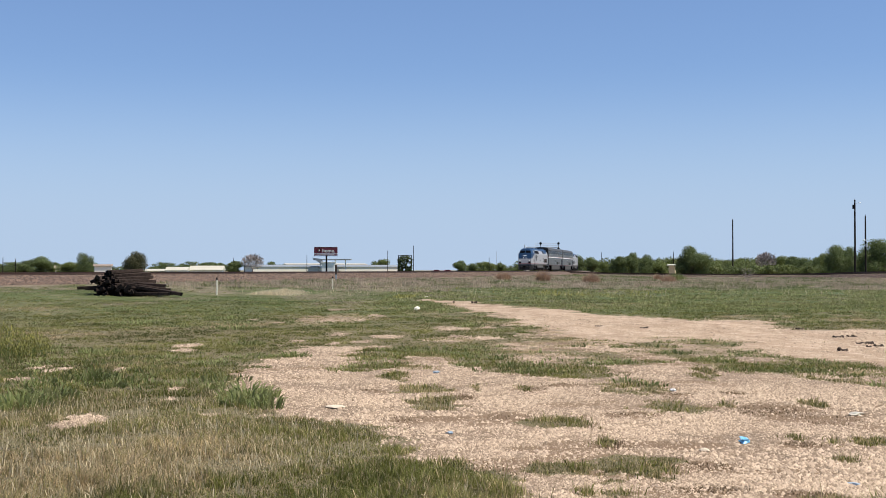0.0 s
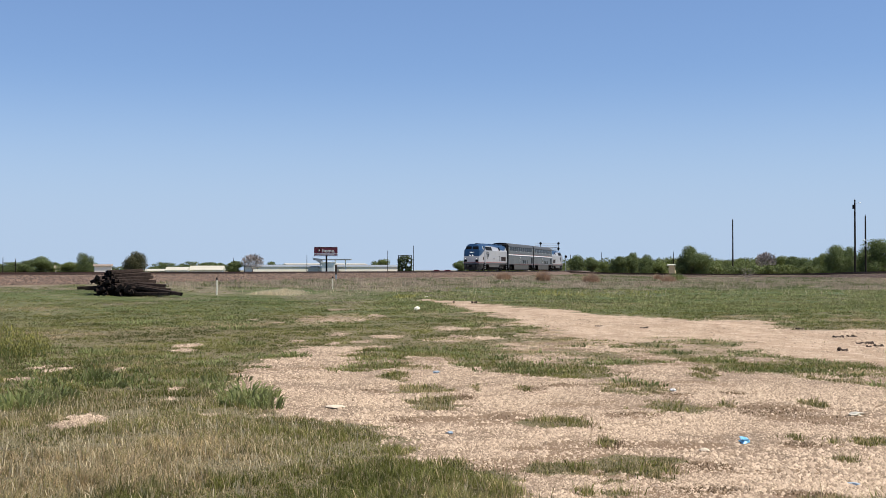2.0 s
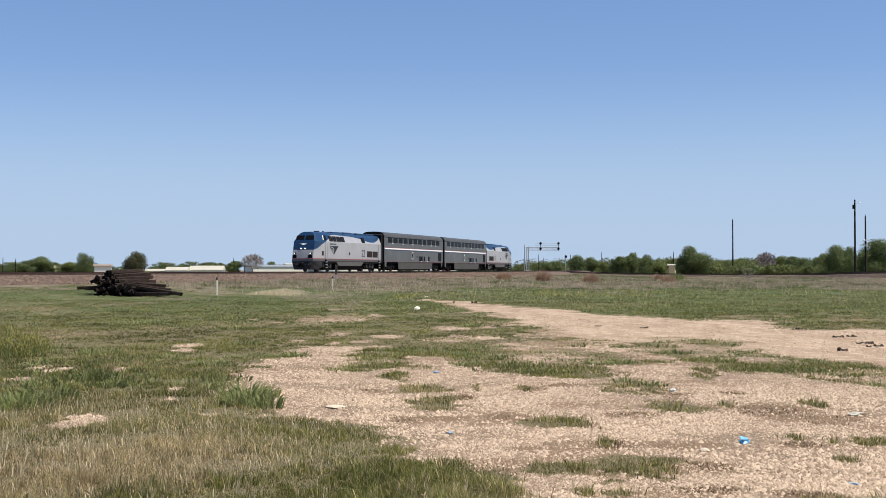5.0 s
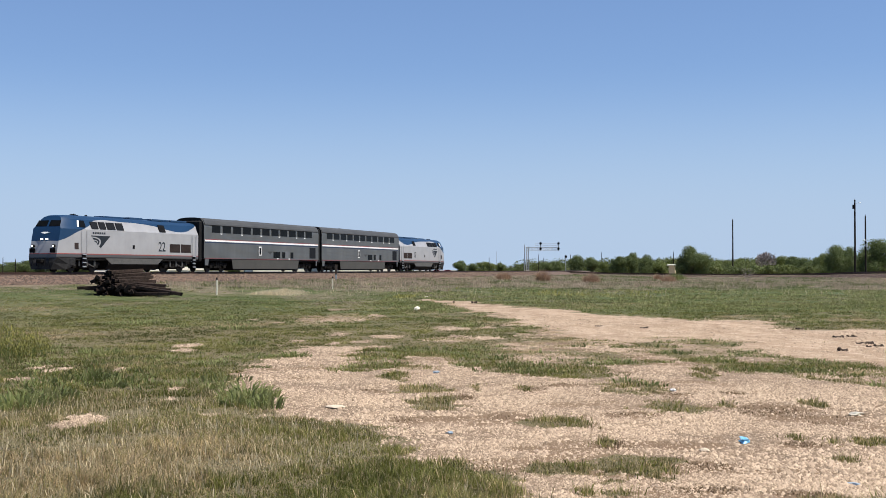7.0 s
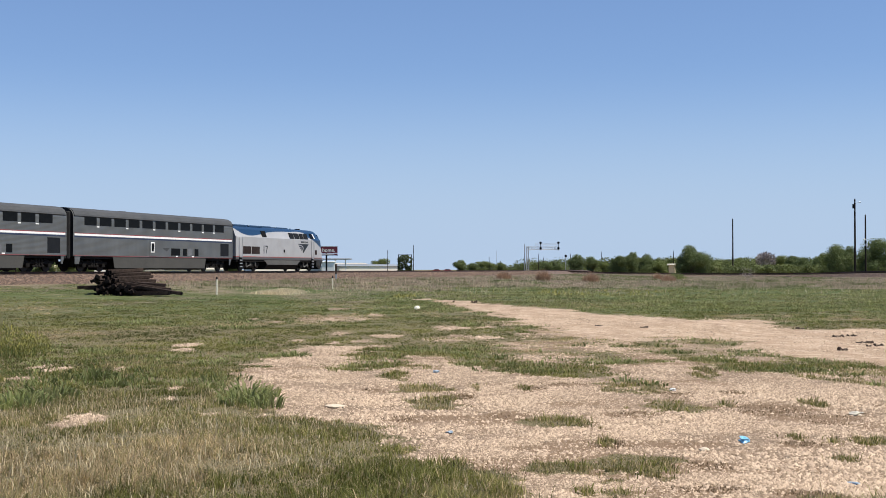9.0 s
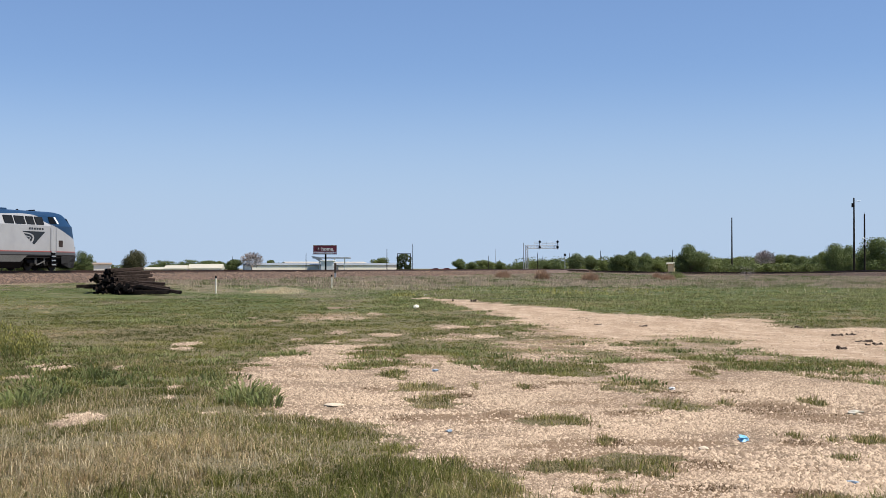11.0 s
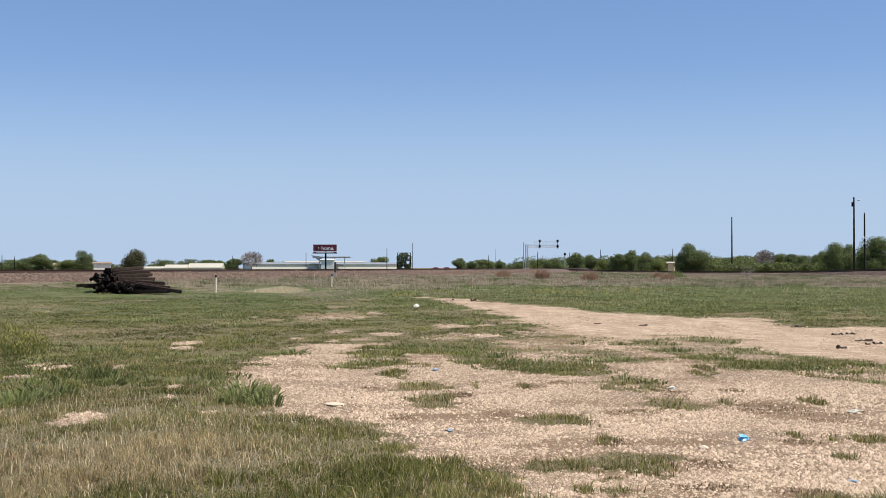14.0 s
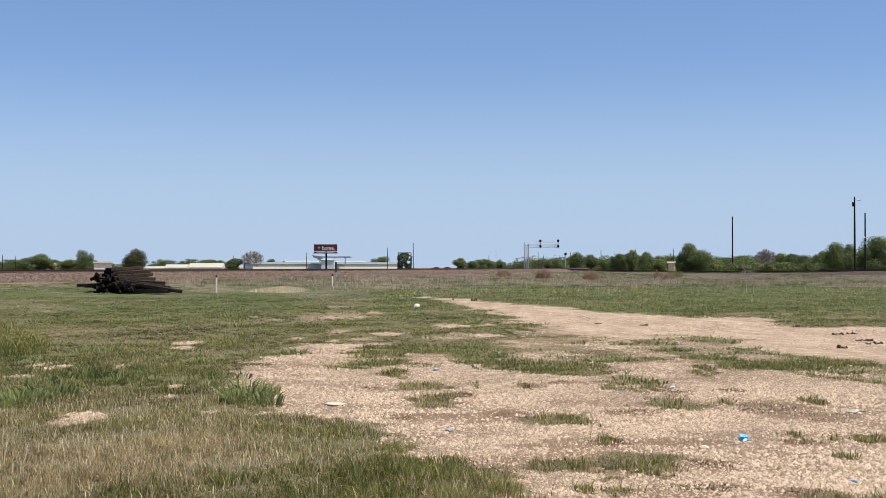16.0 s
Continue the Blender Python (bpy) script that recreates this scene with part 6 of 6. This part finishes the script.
def sow():
    rs = np.random.RandomState(77)
    # near: single blades
    x, y = field_points(rs, 430000, 7.9, 21, -0.37, 0.37)
    bare, road = cover(x, y)
    clump = smooth(ripple(x, y, 0.30, 3) + 0.6 * ripple(x, y, 0.09, 8), -0.8, 0.9)
    keep = rs.uniform(0, 1, len(x)) < np.clip((0.72 - bare) / 0.5, 0.0012, 1) * (0.35 + 0.65 * clump)
    x, y, clump, bare = x[keep], y[keep], clump[keep], bare[keep]
    open_yard = smooth(inside(x, y, YARD), -0.3, 0.5)
    d = dryness(x, y)
    k = len(x)
    knot = ripple(x, y, 0.05, 9)                # leaves of one tuft share tone, height and lean
    h = (0.022 + (0.10 - 0.025 * open_yard) * clump * np.clip(0.65 + 0.55 * knot, 0.15, 1.5) * rs.uniform(0.25, 1.1, k)) * (1.0 - 0.6 * bare) * (1 + 0.35 * smooth(-y, -13, -9))
    h = h * np.where(rs.uniform(0, 1, k) < 0.04, 1.7, 1.0)
    dry = (rs.uniform(0, 1, k) < 0.16 + 0.55 * d) * rs.uniform(0.3, 1, k) + 0.25 * d + (0.5 * smooth(bare, 0.08, 0.5) + 0.35 * open_yard) * rs.uniform(0, 1, k)
    tone = rs.uniform(0, 1, k) * 0.55 + 0.12 * clump + 0.25 * knot + 0.22 * ripple(x, y, 0.6, 10)
    blades("near_grass", x, y, h, (0.0042 + 0.00022 * y) * rs.uniform(0.6, 1.4, k), tone, dry, rs, M_GRASS, "short patchy green and straw-coloured grass", 0.99, way=6.283 * ripple(x, y, 0.07, 12) + rs.uniform(-1.2, 1.2, k))
    # bleached stalks among the near grass
    x, y = field_points(rs, 5500, 8.2, 17, -0.37, 0.05)
    keep = (cover(x, y)[0] < 0.3) & (dryness(x, y) + rs.uniform(-0.3, 0.3, len(x)) > 0.25)
    x, y = x[keep], y[keep]
    k = len(x)
    blades("bleached_stalks", x, y, rs.uniform(0.05, 0.17, k), 0.0055 + 0 * x, rs.uniform(0.3, 1, k), rs.uniform(0.8, 1, k), rs, M_STRAW, "thin bleached stalks standing in the grass", 0.95)
    # tufts that stand in the gravel
    spots = []
    for rows, dense in ((TUFTS, 800), (SPRIGS, 600)):
        for cx, cy, rx, ry in rows:
            k = int(dense * (rx * ry) ** 0.7) + 50
            knots = max(3, int(30 * (rx * ry) ** 0.6))
            kx, ky = rs.normal(0, 0.52, knots), rs.normal(0, 0.52, knots)
            pick = rs.randint(0, knots, k)
            a, q = rs.uniform(0, 6.28, k), np.abs(rs.normal(0, 0.07, k))
            spots.append(np.stack([cx + rx * kx[pick] + q * np.cos(a), cy + ry * ky[pick] + q * np.sin(a), a, np.exp(-(kx[pick] ** 2 + ky[pick] ** 2)), (pick * 0.37) % 1.0], 1))
    p = np.concatenate(spots)
    k = len(p)
    blades("gravel_tufts", p[:, 0], p[:, 1], (0.02 + 0.10 * p[:, 3]) * rs.uniform(0.2, 1.15, k) ** 1.3, (0.0045 + 0.0003 * p[:, 1]) * rs.uniform(0.6, 1.4, k), 0.5 * p[:, 4] + rs.uniform(0, 0.55, k),
           (rs.uniform(0, 1, k) < 0.32 + 0.35 * (1 - p[:, 3])) * rs.uniform(0.4, 1, k), rs, M_GRASS, "tufts of green grass standing in the gravel", 0.99, way=p[:, 2])
    # flattened dead litter on the gravel
    lx, ly = [], []
    for cx, cy, rx, ry in LITTER:
        k = int(2600 * rx * ry) + 260
        a, q = rs.uniform(0, 6.28, k), np.sqrt(rs.uniform(0, 1, k)) * rs.uniform(0.6, 1.25, k)
        lx.append(cx + rx * q * np.cos(a))
        ly.append(cy + ry * q * np.sin(a))
    lx, ly = np.concatenate(lx), np.concatenate(ly)
    keep = ripple(lx, ly, 0.22, 6) + rs.uniform(-0.6, 0.6, len(lx)) > -0.2
    lx, ly = lx[keep], ly[keep]
    k = len(lx)
    blades("dead_litter", lx, ly, rs.uniform(0.012, 0.04, k), 0.010 + 0 * lx, rs.uniform(0.2, 1, k), rs.uniform(0.6, 1, k), rs, M_LITTER, "flattened brown dead grass on the gravel", 0.99)
    # behind and beside the standpoint
    a, r = rs.uniform(0, 6.283, 150000), 0.8 * (45 / 0.8) ** rs.uniform(0.1, 1, 150000)
    x, y = r * np.sin(a), r * np.cos(a)
    keep = (np.abs(x) > 0.385 * y) | (y < 7.5)
    x, y, r = x[keep], y[keep], r[keep]
    bare, road = cover(x, y)
    keep = rs.uniform(0, 1, len(x)) > bare
    x, y, r = x[keep], y[keep], r[keep]
    dry = (rs.uniform(0, 1, len(x)) < 0.35) * rs.uniform(0.5, 1, len(x))
    blades("surrounding_grass", x, y, 0.03 + 0.07 * rs.uniform(0, 1, len(x)), 0.006 + 0.0006 * r, rs.uniform(0, 0.9, len(x)), dry, rs, M_GRASS, "patchy grass round the standpoint", 0.95, 1)
    # middle: low tufts of leaf
    cx, cy = field_points(rs, 52000, 18.5, 62, -0.38, 0.38)
    bare, road = cover(cx, cy)
    clump = smooth(ripple(cx, cy, 0.7, 3) + 0.6 * ripple(cx, cy, 0.2, 8), -0.9, 0.9)
    keep = rs.uniform(0, 1, len(cx)) < np.clip((0.74 - bare) / 0.5, 0.001, 1) * (0.7 + 0.3 * clump)
    cx, cy, clump = cx[keep], cy[keep], clump[keep]
    d = dryness(cx, cy)
    m = 10
    each = len(cx)
    big = (0.35 + 0.65 * clump) * rs.uniform(0.4, 1.2, each)
    tall = (0.018 + 0.058 * big) * np.where(rs.uniform(0, 1, each) < 0.05, 1.5, 1)
    tone = 0.34 + 0.12 * rs.normal(size=each) + 0.25 * ripple(cx, cy, 1.2, 10) + 0.30 * ripple(cx, cy, 0.18 + 0.004 * cy, 13) + 0.1 * smooth(cy, 45, 58)
    dry = np.clip(0.9 * smooth(d + 0.45 * ripple(cx, cy, 0.16 + 0.004 * cy, 5) + 0.16 * rs.normal(size=each), 0.22, 0.85) + 0.1 * d, 0, 1)
    cx, cy, big, tall, tone, dry = (np.repeat(v, m) for v in (cx, cy, big, tall, tone, dry))
    k = len(cx)
    a, q = rs.uniform(0, 6.283, k), np.sqrt(rs.uniform(0, 1, k)) * (0.03 + 0.07 * big)
    blades("field_grass", cx + q * np.cos(a), cy + q * np.sin(a), tall * rs.uniform(0.45, 1.25, k), (0.004 + 0.00055 * cy) * rs.uniform(0.5, 1.6, k), tone + rs.uniform(-0.13, 0.16, k),
           dry * rs.uniform(0.5, 1.2, k) + (rs.uniform(0, 1, k) < 0.1) * rs.uniform(0.2, 0.7, k), rs, M_GRASS, "rough green field grass with dry stalks", 0.99, 1, way=a, least=0.45)
    # far: taller dry weeds up to the embankments
    x, y = field_points(rs, 470000, 56, 300, -0.42, 0.42)
    o = off_track(x, y)
    bare, road = cover(x, y)
    keep = (o > 4.6 + rs.uniform(0, 2.0, len(x))) & (bare < 0.5)
    x, y, o = x[keep], y[keep], o[keep]
    d = dryness(x, y)
    clump = smooth(ripple(x, y, 2.5, 3) + 0.5 * ripple(x, y, 0.8, 8), -0.9, 0.8)
    tall = smooth(y, 85, 130)
    mottle = ripple(x, y, 0.5, 5)
    dry = 0.82 * smooth(d + 0.5 * mottle + 0.2 * rs.normal(size=len(x)), 0.25, 0.8) + 0.08 * d
    tone = 0.42 + 0.13 * rs.normal(size=len(x)) + 0.3 * ripple(x, y, 3.0, 10) + 0.35 * ripple(x, y, 0.6, 13)
    blades("dry_weeds", x, y, (0.06 + 0.15 * tall) * (0.25 + clump * np.clip(0.75 + 0.7 * ripple(x, y, 0.35, 14), 0.1, 1.6) * rs.uniform(0.5, 1.2, len(x))), (0.004 + 0.0006 * y) * rs.uniform(0.6, 1.4, len(x)), tone, dry, rs, M_DRY,
           "tall dry brown weeds below the railway", 0.97, 1, least=0.3)
    # tussocks of dead weed, some with green in them
    cx, cy = field_points(rs, 3600, 84, 250, -0.40, 0.40)
    keep = (off_track(cx, cy) > 5) & (dryness(cx, cy) > 0.35) & (ripple(cx, cy, 5.0, 2) > -0.5)
    cx, cy = cx[keep], cy[keep]
    green = np.repeat(rs.uniform(0, 1, len(cx)) < 0.34, 26)
    r = np.repeat(rs.uniform(0.25, 1.0, len(cx)), 26)
    cx, cy = np.repeat(cx, 26), np.repeat(cy, 26)
    a, q = rs.uniform(0, 6.28, len(cx)), np.sqrt(rs.uniform(0, 1, len(cx))) * r
    tone = np.repeat(rs.uniform(0, 0.7, len(cx) // 26), 26) + rs.uniform(-0.2, 0.3, len(cx))
    blades("weed_tussocks", cx + q * np.cos(a), cy + q * np.sin(a), (0.14 + 0.35 * r) * (1 - 0.5 * q / r) * rs.uniform(0.6, 1.3, len(cx)), 0.02 + 0.0004 * cy, tone,
           np.where(green, 0.15, 0.95) * rs.uniform(0.7, 1, len(cx)), rs, M_DRY, "tussocks of dead brown weed in the field", 0.85, 1, way=a)
    # pale dead stalks standing above the rest
    x, y = field_points(rs, 2600, 75, 230, -0.22, 0.40)
    keep = off_track(x, y) > 5
    x, y = x[keep], y[keep]
    blades("dead_stalks", x, y, rs.uniform(0.12, 0.5, len(x)), 0.00032 * y, rs.uniform(0, 1, len(x)), rs.uniform(0.8, 1, len(x)), rs, M_STRAW, "pale dead stalks standing in the field", 0.8, 1)
    # broad-leaved clumps
    spots = []
    for cx, cy, r, n in ((-2.45, 15.9, 0.38, 300), (-2.35, 15.0, 0.32, 260), (-2.05, 14.6, 0.2, 120), (-4.9, 15.6, 0.4, 260), (-5.0, 14.8, 0.42, 340), (-5.6, 14.2, 0.3, 160), (-5.0, 18.3, 0.3, 150), (-6.5, 24, 0.5, 200), (-4.2, 27, 0.4, 150), (-2.7, 23, 0.3, 120), (0.8, 35.0, 0.4, 160),
                         (-5.5, 34, 0.8, 260), (-9, 38, 1.2, 320), (-7, 42, 1.0, 260)):
        a, q = rs.uniform(0, 6.28, n), np.sqrt(rs.uniform(0, 1, n)) * r
        spots.append(np.stack([cx + q * np.cos(a), cy + q * np.sin(a), a, 1 - 0.55 * q / r], 1))
    cx, cy = field_points(rs, 2600, 17, 105)
    keep = (cover(cx, cy)[0] < 0.35) & (ripple(cx, cy, 6.0, 4) > -0.25) & (off_track(cx, cy) > 9)
    cx, cy = cx[keep], cy[keep]
    r = np.repeat(rs.uniform(0.10, 0.42, len(cx)), 34)
    cx, cy = np.repeat(cx, 34), np.repeat(cy, 34)
    a, q = rs.uniform(0, 6.28, len(cx)), np.sqrt(rs.uniform(0, 1, len(cx))) * r
    spots.append(np.stack([cx + q * np.cos(a), cy + q * np.sin(a), a, (0.35 + 0.9 * r) * (1 - 0.5 * q / r)], 1))
    cx, cy = field_points(rs, 1250, 48, 100, -0.05, 0.40)
    keep = (cover(cx, cy)[0] < 0.3) & (ripple(cx, cy, 4.0, 6) > -0.5)
    cx, cy = cx[keep], cy[keep]
    r = np.repeat(rs.uniform(0.15, 0.75, len(cx)), 30)
    cx, cy = np.repeat(cx, 30), np.repeat(cy, 30)
    a, q = rs.uniform(0, 6.28, len(cx)), np.sqrt(rs.uniform(0, 1, len(cx))) * r
    spots.append(np.stack([cx + q * np.cos(a), cy + q * np.sin(a), a, (0.4 + 0.9 * r) * (1 - 0.5 * q / r)], 1))
    p = np.concatenate(spots)
    blades("broad_weeds", p[:, 0], p[:, 1], rs.uniform(0.05, 0.33, len(p)) * p[:, 3] * np.where(p[:, 1] < 19, 1.25, 0.85), (0.011 + 0.0005 * p[:, 1] + 0.005 * (p[:, 1] < 19)) * rs.uniform(0.5, 1.3, len(p)), 0.42 + 0.5 * ripple(p[:, 0], p[:, 1], 0.3, 4) + rs.uniform(-0.22, 0.25, len(p)) + 0.2 * smooth(p[:, 1], 45, 60), rs.uniform(0, 0.25, len(p)) + 0.25 * smooth(p[:, 1], 45, 60) * rs.uniform(0, 1, len(p)), rs, M_WEED,
           "clumps of broad-leaved green weeds", 0.98, way=p[:, 2], least=0.5)
    # yellow flowers
    spots = []
    for cx, cy, rx, ry, n in ((-10.2, 29.5, 0.4, 2.4, 60), (7.6, 84, 2.0, 9.0, 260), (-2.2, 73, 0.7, 2.5, 150), (13, 90, 4, 10, 200), (3, 95, 5, 12, 70), (10.5, 78, 2.4, 5, 120)):
        a, q = rs.uniform(0, 6.28, n), np.sqrt(rs.uniform(0, 1, n))
        spots.append(np.stack([cx + rx * q * np.cos(a), cy + ry * q * np.sin(a)], 1))
    p = np.concatenate(spots)
    blades("yellow_weeds", p[:, 0], p[:, 1], rs.uniform(0.1, 0.3, len(p)), 0.01 + 0.0006 * p[:, 1], rs.uniform(0, 1, len(p)), rs.uniform(0, 0.4, len(p)), rs, M_FLOWER,
           "yellow-flowering weeds in the grass", 0.9, 1)
    n = 2500
    a, q = rs.uniform(0, 6.28, n), np.sqrt(rs.uniform(0, 1, n))
    left = rs.uniform(0, 1, n) < 0.72
    x, y = np.where(left, -7.86, -7.36) + np.where(left, 0.50, 0.24) * q * np.cos(a), 22.7 + 0.7 * q * np.sin(a)
    crown = ripple(x, y, 0.22, 4)
    lift = rs.uniform(0, 1, n) ** 0.6 * (0.60 + 0.10 * crown) * (1 - 0.45 * q) * np.where(left, 1, 0.85)
    top = smooth(lift, 0.2, 0.5)
    blades("flowering_clump", x, y, rs.uniform(0.03, 0.085, n), 0.022 + 0 * a, rs.uniform(0, 0.55, n) + 0.6 * top * (rs.uniform(0, 1, n) < 0.32), rs.uniform(0, 0.3, n), rs, M_FLOWER, "tall clump of yellow-flowering weed", 0.97, 1, rise=lift)
    blades("flower_stems", x[::10], y[::10], lift[::10] + 0.05, 0.008 + 0 * a[::10], rs.uniform(0, 0.4, n)[::10], 0 * a[::10], rs, M_WEED, "thin green flower stems", 0.25)
    # a pale patch of dead grass and reddish shrubs
    x, y = rs.normal(-10.15, 0.66, 5200), rs.uniform(74.5, 82, 5200)
    keep = (ripple(x, y, 0.5, 3) + 0.8 * ripple(x, y, 1.4, 6) + rs.uniform(-0.7, 0.7, 5200) > -0.45) & (np.abs(x + 10.15) < 1.6)
    x, y = x[keep], y[keep]
    n = len(x)
    blades("straw_patch", x, y, rs.uniform(0.05, 0.33, n) * (1.1 - 0.35 * np.abs(x + 10.15)), 0.06 + 0 * x, rs.uniform(0.5, 1, n), rs.uniform(0.8, 1, n), rs, M_STRAW,
           "pale patch of dead straw-coloured grass", 0.9, 1)


sow()


def dead_bush(x, y, w, h, seed, leaf=M_BUSH, dry=0.9, label="rounded reddish brown dead bush in the field"):
    rs = np.random.RandomState(seed)
    n = 760
    a, q = rs.uniform(0, 6.28, n), np.sqrt(rs.uniform(0, 1, n)) * w
    hh = h * (0.35 + 0.75 * np.sqrt(np.maximum(0, 1 - (q / w) ** 2))) * rs.uniform(0.7, 1.1, n)
    ob = blades("dead_bush", x + q * np.cos(a), y + q * np.sin(a), hh, 0.06 + 0 * a, rs.uniform(0.2, 1.0, n), dry * rs.uniform(0.8, 1.2, n), rs, leaf, label, 0.75, 1)
    ob["kind"], ob["category"], ob["group"] = "", "bush", "dead bushes"


for i, (x, y, w, h) in enumerate(((7.6, 158, 0.9, 1.1), (11.9, 150, 0.8, 1.5), (17.6, 150, 1.0, 1.3), (29.5, 165, 0.9, 1.1))):
    dead_bush(x, y, w, h, 60 + i)
dead_bush(34.0, 200, 0.6, 1.0, 70)
dead_bush(37.0, 200, 1.5, 1.2, 71, M_WEED, 0.1, "low spreading green bush in the dry grass")


# ---------------------------------------------------------------- a fly that crosses close by
def fly():
    t = thing("flying_insect", Matrix(), "tiny dark insect flying past in the air", "insect")
    bm = bmesh.new()
    bmesh.ops.create_uvsphere(bm, u_segments=8, v_segments=6, radius=1, matrix=Matrix.Diagonal((0.0026, 0.0014, 0.0014, 1)))
    part("body", bm, M_BLACK, t)
    for side in (-1, 1):
        bm = bmesh.new()
        slab(bm, [(0.001, side * 0.001, 0.0012), (0.0, side * 0.005, 0.003), (-0.003, side * 0.005, 0.003), (-0.003, side * 0.001, 0.0012)], (0, 0, 1), 0.0002)
        part("wing", bm, M_RUBBER, t)
    return t


FLY = fly()
PASSER = copy_thing(FLY, Matrix())


# ---------------------------------------------------------------- what moves
def motions():
    walk(FLY, [(s, pose(0.216 - 2.77 * (s - 3.5), 3.0, z, 0, 0, 180)) for s, z in ((0.0, 2.6), (3.0, 2.28), (3.5, 2.18), (4.0, 2.08), (6.0, 1.75), (10.0, 1.4), (16.0, 1.2))])
    walk(PASSER, [(s, pose(x, 3.0, z, 0, 0, 150)) for s, x, z in ((0.0, 9.0, 4.2), (7.7, 0.5, 2.45), (8.0, -0.317, 2.223), (8.3, -1.1, 2.45), (16.0, -9.0, 4.5))])
    for vehicle, behind, turned in TRAIN:
        for w in vehicle.children_recursive:          # wheels roll with the train, a step for each thirtieth of a second
            if w.name.split(".")[0] == "wheel":
                at = w.matrix_basis.translation.copy()
                roll = math.degrees(SPEED / FPS / at.z) * (-1 if turned else 1)
                walk(w, [(k / FPS, pose(*at, 0, (roll * k) % 360, 0)) for k in range(16 * FPS + 1)])
        walk(vehicle, [(k * 0.5, consist_pose(head_at(k * 0.5) + behind, turned)) for k in range(33)])


motions()
